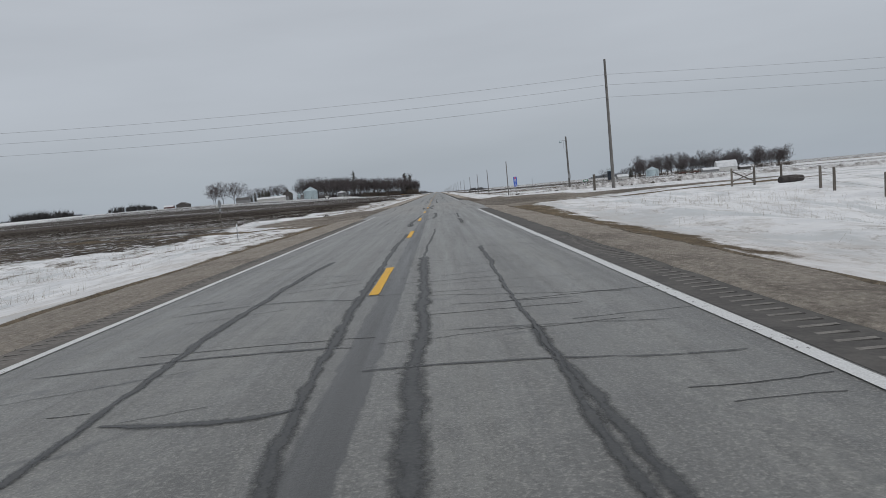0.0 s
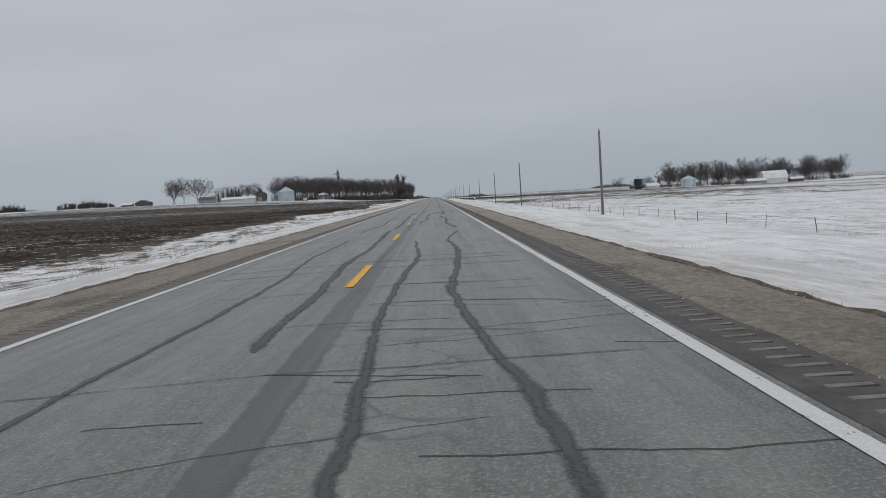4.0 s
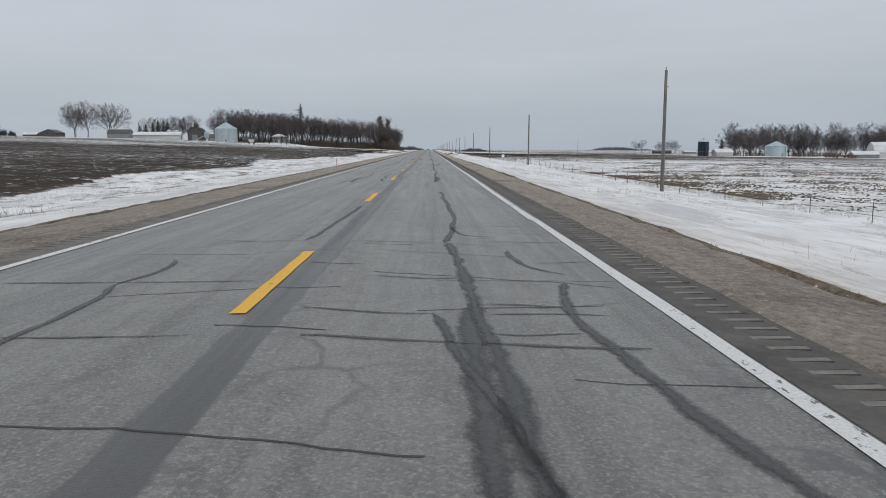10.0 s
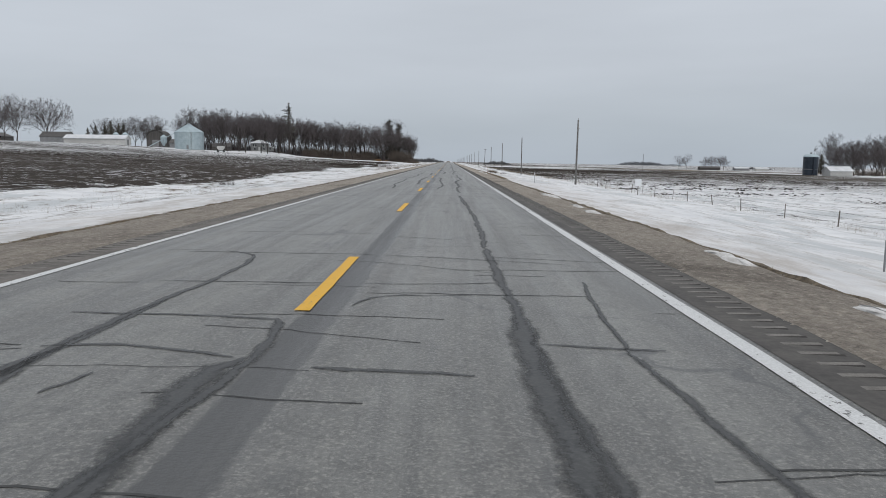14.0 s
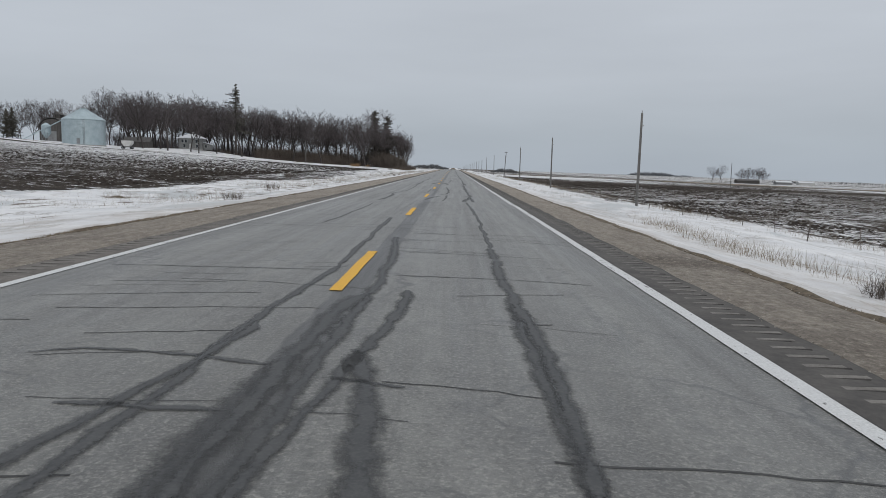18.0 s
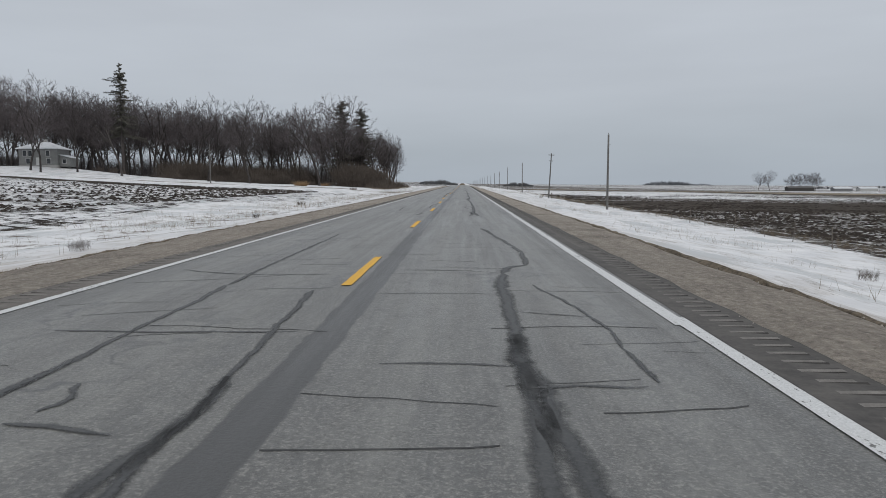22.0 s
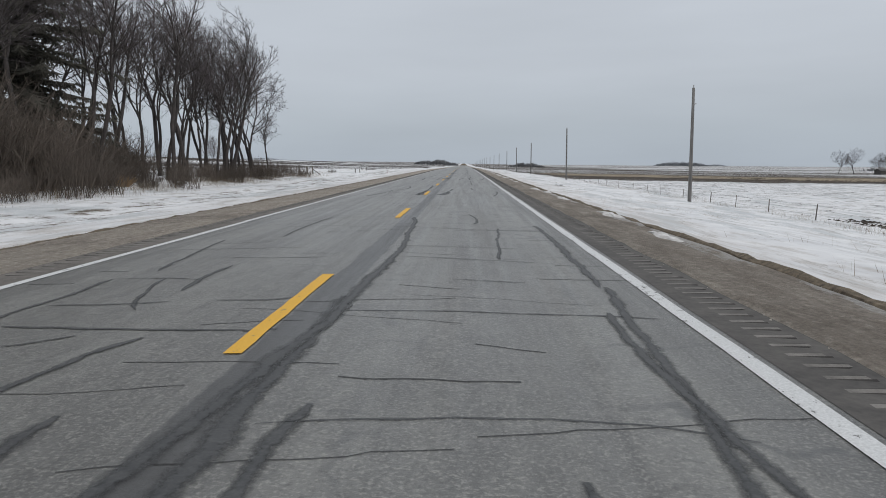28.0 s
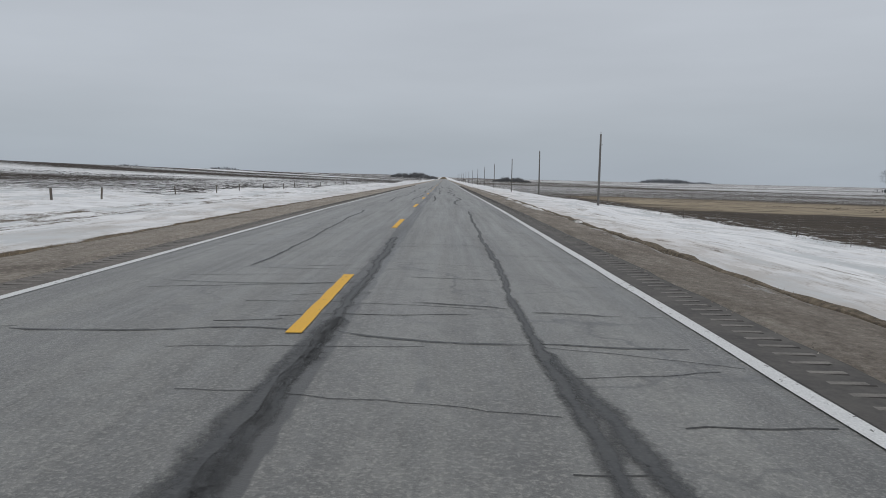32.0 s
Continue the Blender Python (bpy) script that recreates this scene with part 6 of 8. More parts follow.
# the tall pole of the line that crosses the highway
tall = thing("transmission_pole", "tall dark wooden pole carrying three wires across the highway", "utility pole", pose(21.6, 85.3, gz(21.6, 85.3) - 0.1, 0, 0.4, 0))
g = Geo()
for k in range(6):
    g.tube((0, 0, 15.0 * k / 6), (0, 0, 15.0 * (k + 1) / 6), 0.2 * (1 - 0.35 * k / 6), 0.2 * (1 - 0.35 * (k + 1) / 6), 10, k == 5)
part("shaft", g, M_POLE, tall)
WIRE_Z = (13.1, 11.9, 10.5)
for k, wz in enumerate(WIRE_Z):
    part("standoff_insulator", Geo().tube((0, -0.16, wz - 0.05), (0, -0.5, wz + 0.08), 0.05, 0.07, 8, True), M_PORCELAIN, tall, "grey stand-off insulator")
for k, wz in enumerate(WIRE_Z):
    for far, name in ((-260.0, "power_line"), (340.0, "power_line")):
        ob = thing(name, "thin dark power line strung across the highway", "power line", pose(21.6, 84.8, gz(21.6, 85.3)), "overhead power lines")
        g = Geo()
        n = 40
        zf = gz(far, 100) - gz(21.3, 85.3) + wz + 0.6
        for i in range(n):
            def pt(u):
                span = 3.0
                w = (u * span) % 1.0
                return Vector(((far - 21.3) * u, 0.06 * (far - 21.3) * u * (1 if far > 0 else -1) * 0.0, wz + (zf - wz) * u - 1.3 * 4 * w * (1 - w) * (0.6 if far > 0 else 0.9)))
            g.tube(pt(i / n), pt((i + 1) / n), 0.011, 0.011, 4)
        part("conductor", g, M_CABLE, ob)

yard_pole = pole_thing(18.8, 98, 7.7, 0.15, label="wooden service pole with a yard lamp at the field entrance", bracket=False)
g = Geo().tube((0, 0, 7.15), (-0.45, 0, 7.25), 0.03, 0.025, 6).tube((-0.45, 0, 7.25), (-0.75, 0, 7.1), 0.025, 0.025, 6)
part("lamp_arm", g, M_STEEL_DARK, yard_pole)
part("lamp_head", Geo().ring(((0.05, 0.12), (0.14, 0.06), (0.19, -0.06), (0.14, -0.2)), 12), M_STEEL, yard_pole, "grey dusk-to-dawn lamp head", at=pose(-0.78, 0, 7.1))
part("drop_cable", Geo().tube((-0.3, 0, 7.2), (-0.38, 0, 6.3), 0.012, 0.012, 4).tube((-0.38, 0, 6.3), (-0.13, 0, 5.6), 0.012, 0.012, 4), M_CABLE, yard_pole)
g = Geo().box(-0.16, -0.3, 2.1, 0.16, -0.15, 2.75)
part("meter_box", g, M_STEEL_DARK, yard_pole)

for px, py, h in ((99, 749, 8.6), (-51, 748, 7.9)):
    pole_thing(px, py, h, 0.13, label="slim wooden farm power pole", bracket=True)

stump = thing("corner_post", "short thick wooden corner post in the mud", "post", pose(18.3, 80.4, gz(18.3, 80.4) - 0.1, 0, 1.5, 0))
part("shaft", Geo().tube((0, 0, 0), (0, 0, 1.9), 0.14, 0.13, 10, True), M_POST, stump)

# ---- blue roadside sign ----
SX, SY = 13.6, 117.0
sign = thing("road_sign", "blue roadside sign with red emblem on a thin post", "road sign", pose(SX, SY, gz(SX, SY) - 0.1, 0, 0, -4))
zs = gz(SX, SY) - 0.1
top = 2.35 - zs
g = Geo().box(-0.03, 0.02, 0, 0.03, 0.05, top - 0.05)
part("post", g, M_STEEL_DARK, sign)
up = part("upper_panel", Geo().box(-0.28, 0, top - 0.98, 0.28, 0.018, top), M_SIGN_BLUE, sign)
low = part("lower_panel", Geo().box(-0.28, 0, top - 1.55, 0.28, 0.018, top - 1.01), M_SIGN_BLUE, sign)
part("emblem", Geo().ring(((0.14, 0), (0.14, 0.006)), 20), M_SIGN_RED, up, "round red emblem", at=pose(0, -0.002, top - 0.2, 90, 0, 0))
for dz, w in ((0.44, 0.15), (0.57, 0.19), (0.70, 0.19), (0.84, 0.07)):
    part("text_bar", Geo().box(-w, -0.006, top - dz - 0.022, w, -0.002, top - dz + 0.022), M_SIGN_WHITE, up)
for dz, w in ((1.13, 0.08), (1.27, 0.17), (1.42, 0.2)):
    part("text_bar", Geo().box(-w, -0.006, top - dz - 0.02, w, -0.002, top - dz + 0.02), M_SIGN_WHITE, low)

FX, FY = 19.9, 452.0
board = thing("field_sign", "small blank white board on a post by the fence", "sign", pose(FX, FY, gz(FX, FY) - 0.1))
part("post", Geo().box(-0.035, 0, 0, 0.035, 0.05, 1.7), M_POST, board)
part("panel", Geo().box(-0.32, -0.02, 1.05, 0.32, 0, 1.75), M_SIGN_WHITE, board)

# ---- marker rods ----
for mx, my, h in ((-10.3, 40.6, 1.1), (-8.3, 189.7, 1.0), (-6.7, 337, 0.75), (-8.4, 711.5, 1.0), (11.3, 335, 1.2), (9.5, 450, 1.2), (-9.9, 496.4, 1.2), (-9.6, 498.8, 1.2), (10.2, 395, 1.2), (-10.0, 871.3, 0.8), (7.5, 496.4, 0.78)):
    ob = thing("marker_rod", "short faded red rod standing in roadside snow" if h < 0.9 else "thin reflector rod standing in roadside snow", "marker post", pose(mx, my, gz(mx, my) - 0.05, 0, random.uniform(-2, 2), 0), "roadside marker rods")
    part("rod", Geo().tube((0, 0, 0), (0, 0, h), 0.022, 0.02, 6, True), M_ROD_RED if h < 0.9 else M_STEEL_DARK, ob)
    if h < 0.9:
        continue
    part("reflector", Geo().box(-0.045, -0.028, h - 0.22, 0.045, -0.018, h - 0.06), M_SIGN_WHITE, ob, "pale reflector plate")


# ---- fences ----
def fence(name, label, x, y0, y1, step, seed, h=0.98, gap=()):
    rnd = random.Random(seed)
    ob = thing(name, label, "fence")
    meshes = []
    for k in range(3):
        g = Geo()
        r = (0.026, 0.034, 0.018)[k]
        g.tube((0, 0, -0.2), (0.0, 0, h * 0.5), r * 1.05, r, 7).tube((0, 0, h * 0.5), (0.012 * (k - 1), 0, h), r, r * 0.92, 7, True)
        meshes.append(g.mesh("post", M_POST))
    y, pts = y0, []
    while y < y1:
        if not any(a < y < b for a, b in gap):
            xx = x + 0.5 * math.sin(y * 0.02) + rnd.uniform(-0.08, 0.08)
            z = gz(xx, y)
            pts.append((xx, y, z))
            part("post", rnd.choice(meshes), None, ob, at=pose(xx, y, z, rnd.uniform(-5, 5), rnd.uniform(-6, 6), 0))
        y += step * rnd.uniform(0.75, 1.3)
    for hz in (0.4, 0.66, 0.9):
        g = Geo()
        for a, b in zip(pts, pts[1:]):
            if b[1] - a[1] < step * 2.2:
                mid = ((a[0] + b[0]) / 2, (a[1] + b[1]) / 2, (a[2] + b[2]) / 2 + hz - 0.04)
                g.tube((a[0], a[1], a[2] + hz), mid, 0.006, 0.006, 3).tube(mid, (b[0], b[1], b[2] + hz), 0.006, 0.006, 3)
        part("strand", g, M_WIRE, ob)


fence("wire_fence", "sagging wire fence on grey posts in the snowy ditch", 20.6, 104, 720, 5.2, 21)
fence("wire_fence", "leaning wire fence on grey posts beside the field", 21.6, 722, 1000, 6.5, 22)
old = thing("old_fence", "old broken wire fence with weathered end posts in snow", "fence")
OLD = [(-19.3, 851, 0.04), (-19.6, 855, 0.04), (-20.6, 858.8, 0.10), (-19.3, 858, 0.11), (-18.9, 859.3, 0.10), (-16.8, 884, 0.07), (-16.1, 884.6, 0.06), (-18.9, 907, 0.07), (-18.7, 912, 0.06)]
OLD += [(-18.4 + 0.3 * math.sin(k * 2.1), 923 + 8.7 * k, 0.05) for k in range(12)]
rf = random.Random(23)
for px, py, pr in OLD:
    zz, hh = gz(px, py), 1.3 if pr > 0.09 or pr < 0.045 else 0.85
    part("post", Geo().tube((0, 0, -0.15), (0, 0, hh), pr, pr * 0.92, 8, True), M_POST, old, at=pose(px, py, zz, rf.uniform(-5, 5), rf.uniform(-8, 8), 0))
part("brace_rail", Geo().tube((-18.9, 859.3, gz(-18.9, 859.3) + 0.9), (-17.9, 860.4, gz(-17.9, 860.4) + 0.05), 0.05, 0.05, 6, True), M_POST, old)
for hz in (0.5, 0.85):
    g = Geo()
    for (ax, ay, _r), (bx, by, _q) in zip(OLD[:4], OLD[1:4]):
        g.tube((ax, ay, gz(ax, ay) + hz), (bx, by, gz(bx, by) + hz - 0.04), 0.006, 0.006, 3)
    part("strand", g, M_WIRE, old)

brace = thing("braced_fence_end", "braced wooden fence end standing in snow", "fence")
ENDS = [(21.7, 51.3), (22.9, 50.4), (24.2, 49.2), (22.3, 40.6), (22.2, 39.0), (22.5, 35.0), (23.0, 32.0), (24.0, 30.0)]
for px, py in ENDS:
    zz = gz(px, py)
    part("post", Geo().tube((px, py, zz - 0.1), (px + 0.03, py, zz + 1.25), 0.085, 0.075, 8, True), M_POST, brace)
part("brace_rail", Geo().tube((21.7, 51.3, gz(21.7, 51.3) + 1.05), (22.9, 50.4, gz(22.9, 50.4) + 0.25), 0.045, 0.045, 6, True), M_POST, brace)
part("brace_rail", Geo().tube((21.7, 51.3, gz(21.7, 51.3) + 0.3), (22.9, 50.4, gz(22.9, 50.4) + 0.85), 0.04, 0.04, 6, True), M_POST, brace)
for hz in (0.5, 0.95):
    g = Geo()
    for (ax, ay), (bx, by) in zip(ENDS[2:], ENDS[3:]):
        g.tube((ax, ay, gz(ax, ay) + hz), (bx, by, gz(bx, by) + hz - 0.03), 0.006, 0.006, 3)
    part("strand", g, M_WIRE, brace)
log = thing("fallen_log", "dark fallen log lying by the fence", "log", pose(24.6, 48.6, gz(24.6, 48.6) + 0.22, 0, 0, 20))
part("trunk", Geo().tube((-0.95, 0, 0), (0.2, 0.05, 0.03), 0.24, 0.26, 10, True).tube((0.2, 0.05, 0.03), (0.95, 0, 0), 0.26, 0.2, 10, True), M_BARK, log)

stop = thing("stop_sign", "stop sign seen edge-on beside the side road", "road sign", pose(-19.3, 68, gz(-19.3, 68) - 0.1, 0, 0, 84))
part("post", Geo().box(-0.045, -0.03, 0, 0.045, 0.03, 2.75), M_POST, stop)
octa = [(0.40 * math.cos(math.pi / 8 + k * math.pi / 4), 2.5 + 0.40 * math.sin(math.pi / 8 + k * math.pi / 4)) for k in range(8)]
part("plate", Geo().prism(octa, -0.05, -0.035), M_STEEL_DARK, stop, "dull aluminium sign back")
part("lower_plate", Geo().box(-0.23, -0.05, 1.78, 0.23, -0.036, 2.06), M_STEEL_DARK, stop, "small dull plate below")

name_sign = thing("street_sign", "small green street sign on a thin post", "road sign", pose(19.8, 92.3, gz(19.8, 92.3) - 0.1, 0, 0, 12))
part("post", Geo().tube((0, 0, 0), (0, 0, 1.25), 0.03, 0.03, 6, True), M_STEEL_DARK, name_sign)
blade = part("blade", Geo().box(-0.34, -0.01, 1.16, 0.34, 0.01, 1.38), M_SIGN_GREEN, name_sign)
part("text_bar", Geo().box(-0.24, -0.016, 1.23, 0.24, -0.012, 1.31), M_SIGN_WHITE, blade)


# ---- trees ----
def bare_tree_meshes(seed, height, wide=0.3, fork=0.25, leaders=3, low=0.22, thin=False):
    """A bare broadleaf tree: a winding trunk that forks into leaders, limbs that arch out to a domed crown, and fine twigs."""
    rnd = random.Random(seed)
    wood, twigs = Geo(), Geo()
    H = height

    def outside(q, k=1.0):
        rz, rx = H * 0.42 * k, H * wide * 1.2 * k
        return q.z > H * 0.5 and (q.x / rx) ** 2 + (q.y / rx) ** 2 + ((q.z - H * 0.60) / rz) ** 2 > 1

    def path(p, d, length, n, r0, r1, wob, lift, g, sides):
        pts, step = [(p.copy(), d.copy(), r0)], length / n
        bend = Vector((rnd.gauss(0, wob), rnd.gauss(0, wob), 0))
        for i in range(n):
            if rnd.random() < 0.7:
                bend = Vector((rnd.gauss(0, wob), rnd.gauss(0, wob), rnd.gauss(0, wob * 0.4)))
            d = (d + bend + Vector((0, 0, lift))).normalized()
            q = p + d * step
            ra, rb = r0 + (r1 - r0) * i / n, r0 + (r1 - r0) * (i + 1) / n
            if i > 0 and outside(q):
                break
            g.tube(p, q, ra, rb, sides)
            p = q
            pts.append((p.copy(), d.copy(), rb))
        return pts

    def off(d, ang):
        a = rnd.uniform(0, 6.283)
        u = d.cross(Vector((math.cos(a), math.sin(a), 0.35))).normalized()
        return (d * math.cos(ang) + u * math.sin(ang)).normalized()

    def room(p, d):
        """How far a branch may run before it leaves the crown's dome."""
        c, rz, rx = Vector((0, 0, H * 0.64)), H * 0.42, H * wide * 1.15
        q, t = p.copy(), 0.0
        while t < H * 0.3:
            q = p + d * t
            if (q.x / rx) ** 2 + (q.y / rx) ** 2 + ((q.z - c.z) / rz) ** 2 > 1:
                break
            t += 0.25
        return t

    def spray(p, d, length):
        e = p + (d + Vector((rnd.gauss(0, 0.2), rnd.gauss(0, 0.2), rnd.uniform(-0.05, 0.2)))).normalized() * length
        if outside(e, 1.06):
            e = p.lerp(e, 0.45)
        twigs.spike(p, e, 0.013 if thin else 0.024, 3)
        for _ in range(4):
            c = p.lerp(e, rnd.uniform(0.15, 0.9))
            dd = off(d, rnd.uniform(0.4, 0.9))
            twigs.spike(c, c + dd * rnd.uniform(0.25, 0.6), 0.009 if thin else 0.016, 3)

    def branchlet(p, d, length, r):
        pts = path(p, d, length, 3, r, 0.012, 0.13, 0.05, twigs, 3)
        for q, dd, _r in pts[1:]:
            for _ in range(rnd.choice((1, 2))):
                spray(q, off(dd, rnd.uniform(0.3, 0.8)), rnd.uniform(0.5, 1.1))

    def limb(p, d, length, r):
        length = max(1.6, min(length, room(p, d) + 1.2))
        n = max(3, int(length / 0.9))
        pts = path(p, d, length, n, r, 0.022, 0.17, 0.05, wood, 5)
        for k, (q, dd, rb) in enumerate(pts[1:]):
            if k == 0 and n > 3:
                continue
            for _ in range(rnd.choice((0, 1, 1, 1) if thin else (1, 1, 2))):
                branchlet(q, off(dd, rnd.uniform(0.45, 0.95)), length * rnd.uniform(0.2, 0.4) + 0.5, max(0.018 if thin else 0.025, rb * 0.5))
        branchlet(pts[-1][0], pts[-1][1], 1.2, 0.02)

    base_r = (0.0095 if thin else 0.0118) * H
    wood.tube((0, 0, -0.4), (0, 0, 0.5), base_r * 1.4, base_r, 9)
    stem = path(Vector((0, 0, 0.5)), Vector((rnd.gauss(0, 0.03), rnd.gauss(0, 0.03), 1)).normalized(), H * fork, 6, base_r, base_r * 0.85, 0.07, 0.06, wood, 8)
    p, d, r = stem[-1]
    for k in range(leaders):
        a = 6.283 * k / leaders + rnd.uniform(-0.6, 0.6)
        tilt = rnd.uniform(0.22, 0.55) * (wide / 0.3)
        dd = (d + Vector((math.cos(a), math.sin(a), 0)) * tilt).normalized()
        L = H * (0.9 - fork) * rnd.uniform(0.75, 1.0)
        lead = path(p, dd, L, 11, r * 0.66, 0.03, 0.12, 0.06, wood, 6)
        for i, (q, qd, qr) in enumerate(lead[2:]):
            if q.z < low * H:
                continue
            for _ in range(rnd.choice((1, 2, 2))):
                limb(q, off(qd, rnd.uniform(0.4, 0.85)), H * wide * rnd.uniform(0.5, 1.05), max(0.03, qr * 0.6))
    zs = sorted(v.z for v in twigs.v)
    sc = height / zs[int(0.99 * len(zs))]
    for gg in (wood, twigs):
        gg.v = [v * sc for v in gg.v]
    return wood.mesh("trunk", M_BARK, True), twigs.mesh("crown", M_TWIG)


def spruce_meshes(seed, height, base=0.12, wide=0.2, ragged=0.25, gaps=0.0, taper=0.8):
    rnd = random.Random(seed)
    trunk, crown = Geo(), Geo()
    trunk.tube((0, 0, -0.3), (0, 0, height * 0.5), 0.016 * height, 0.010 * height, 8).tube((0, 0, height * 0.5), (0, 0, height), 0.010 * height, 0.02, 6)
    z = height * base
    while z < height * 0.985:
        u = (z / height - base) / (1 - base)
        reach = height * wide * ((1 - u) ** taper) * rnd.uniform(1 - ragged, 1 + ragged) + 0.25
        for k in range(rnd.randint(7, 10)):
            if rnd.random() < gaps:
                continue
            a = rnd.uniform(0, 6.283)
            out = Vector((math.cos(a), math.sin(a), 0))
            L = reach * rnd.uniform(0.6, 1.1)
            p0 = Vector((0, 0, z + rnd.uniform(-0.35, 0.35)))
            tip = p0 + out * L + Vector((0, 0, (rnd.uniform(-0.38, -0.08) + 0.4 * u) * L))
            trunk.tube(p0, tip, 0.05, 0.012, 3)
            m = max(4, int(L / 0.2))
            sidev = Vector((-out.y, out.x, 0))
            for i in range(m):
                f = (i + 0.6) / m
                c = p0.lerp(tip, f) + Vector((0, 0, rnd.gauss(0, 0.06)))
                w = 0.11 * L * (1.15 - f) + 0.22
                for sgn in (-1, 1, 0):
                    e = c + sidev * w * (sgn + rnd.gauss(0, 0.35)) * rnd.uniform(0.6, 1.2) + out * w * rnd.uniform(0.2, 0.9) + Vector((0, 0, -rnd.uniform(0.02, 0.5)))
                    crown.spike(c, e, 0.085, 3)
                if rnd.random() < 0.6:
                    crown.spike(c, c + Vector((rnd.gauss(0, 0.1), rnd.gauss(0, 0.1), -rnd.uniform(0.25, 0.6))), 0.07, 3)
        z += height * 0.022 * rnd.uniform(0.8, 1.25) + 0.08
    return trunk.mesh("trunk", M_BARK), crown.mesh("crown", M_NEEDLE)


def brush_mesh(seed, h=2.6, n=46, spread=1.3, k=1.0):
    """A thicket: leaning stems that split twice into fine twigs."""
    rnd = random.Random(seed)
    g = Geo()
    for _ in range(n):
        a, r = rnd.uniform(0, 6.283), spread * math.sqrt(rnd.random())
        p = Vector((r * math.cos(a), r * math.sin(a), -0.1))
        d = Vector((rnd.gauss(0, 0.3), rnd.gauss(0, 0.3), 1)).normalized()
        L = h * rnd.uniform(0.45, 1.1)
        q = p + d * L * 0.45
        g.tube(p, q, 0.014 * k, 0.010 * k, 3)
        for _ in range(rnd.randint(3, 5)):
            c0 = p.lerp(q, rnd.uniform(0.5, 1.0))
            e = c0 + (d + Vector((rnd.gauss(0, 0.4), rnd.gauss(0, 0.4), 0.1))).normalized() * L * rnd.uniform(0.3, 0.6)
            g.spike(c0, e, 0.009 * k, 3)
            for _ in range(3):
                c = c0.lerp(e, rnd.uniform(0.3, 0.9))
                g.spike(c, c + Vector((rnd.gauss(0, 0.22), rnd.gauss(0, 0.22), rnd.uniform(0.1, 0.45))) * (0.6 + 0.4 * k), 0.006 * k, 3)
    return g.mesh("bush", M_BRUSH)


TREES = [bare_tree_meshes(100 + i, 20.0, w, fk, ld, lo, i > 7) for i, (w, fk, ld, lo) in enumerate(((0.24, 0.25, 2, 0.30), (0.28, 0.18, 3, 0.24), (0.21, 0.34, 2, 0.40), (0.33, 0.17, 3, 0.22), (0.25, 0.27, 3, 0.32), (0.42, 0.15, 4, 0.2), (0.24, 0.4, 2, 0.45), (0.36, 0.10, 4, 0.1), (0.22, 0.36, 2, 0.42), (0.25, 0.30, 3, 0.40), (0.20, 0.42, 2, 0.46)))]
SPRUCES = [spruce_meshes(200, 22.0, 0.12, 0.25, 0.4), spruce_meshes(201, 22.0, 0.10, 0.25, 0.45, 0.05, 0.62), spruce_meshes(202, 28.0, 0.36, 0.15, 0.75, 0.35, 0.45)]
BRUSH = [brush_mesh(300 + i, (2.6, 3.2, 1.7, 2.2)[i], (60, 70, 50, 80)[i]) for i in range(4)]
THICKET = [brush_mesh(310 + i, (5.0, 6.0, 4.2)[i], 150, 2.4, 2.0) for i in range(3)]


def place_tree(kind, x, y, h, label, category="tree", group="", turn=None, native=20.0, rnd=random):
    ob = thing("tree", label, category, pose(x, y, gz(x, y) - 0.05, 0, 0, rnd.uniform(0, 360)) @ Matrix.Scale(h / native, 4), group)
    part("trunk", kind[0], None, ob)
    part("crown", kind[1], None, ob)
    return ob


rt = random.Random(77)
# the windbreak grove beside the farmyard: open front row, dense middle, road-side edge
GROVE = []
for i in range(22):
    GROVE.append((-150 + 5.6 * i + rt.uniform(-2, 2), 796 + rt.uniform(-5, 5), rt.uniform(17, 19.5), rt.choice((1, 3, 3, 4))))
for row, yy in enumerate((803, 812, 822, 832)):
    for i in range(20):
        GROVE.append((-140 + 5.5 * i + rt.uniform(-3.5, 3.5), yy + rt.uniform(-4.5, 4.5), rt.uniform(17.5, 20.5), rt.randrange(5)))
for i in range(18):
    GROVE.append((-21.2 + rt.uniform(-2.6, 1.2), 791 + 2.75 * i + rt.uniform(-1.4, 1.4), rt.uniform(14, 17.5), rt.choice((8, 9, 10))))
for i in range(13):
    GROVE.append((-28 + rt.uniform(-3.5, 3), 794 + 3.6 * i + rt.uniform(-1.5, 1.5), rt.uniform(16, 19), rt.choice((8, 9, 10))))
for i in range(12):
    GROVE.append((-25.5 + rt.uniform(-1.5, 3.5), 812 + 2.6 * i + rt.uniform(-1, 1), rt.uniform(13.5, 16.5), rt.choice((8, 9, 10, 2))))
for i in range(8):
    GROVE.append((-21.8 + rt.uniform(-2.5, 1.6), 824 + 2.4 * i + rt.uniform(-1, 1), rt.uniform(11, 14), rt.choice((8, 9, 10))))
for i in range(46):
    GROVE.append((-150 + 2.7 * i + rt.uniform(-2, 2), 796 + rt.uniform(-4, 34), rt.uniform(13, 17.5), rt.choice((0, 2, 6, 2))))
GROVE += [(-50, 772.5, 19, 3), (-62, 778, 19, 3), (-33, 772, 20, 4), (-30.8, 785, 22.5, 5), (-39, 877, 5.5, 7), (-21.5, 840.5, 14.5, 3), (-21, 844.5, 7.5, 2)]
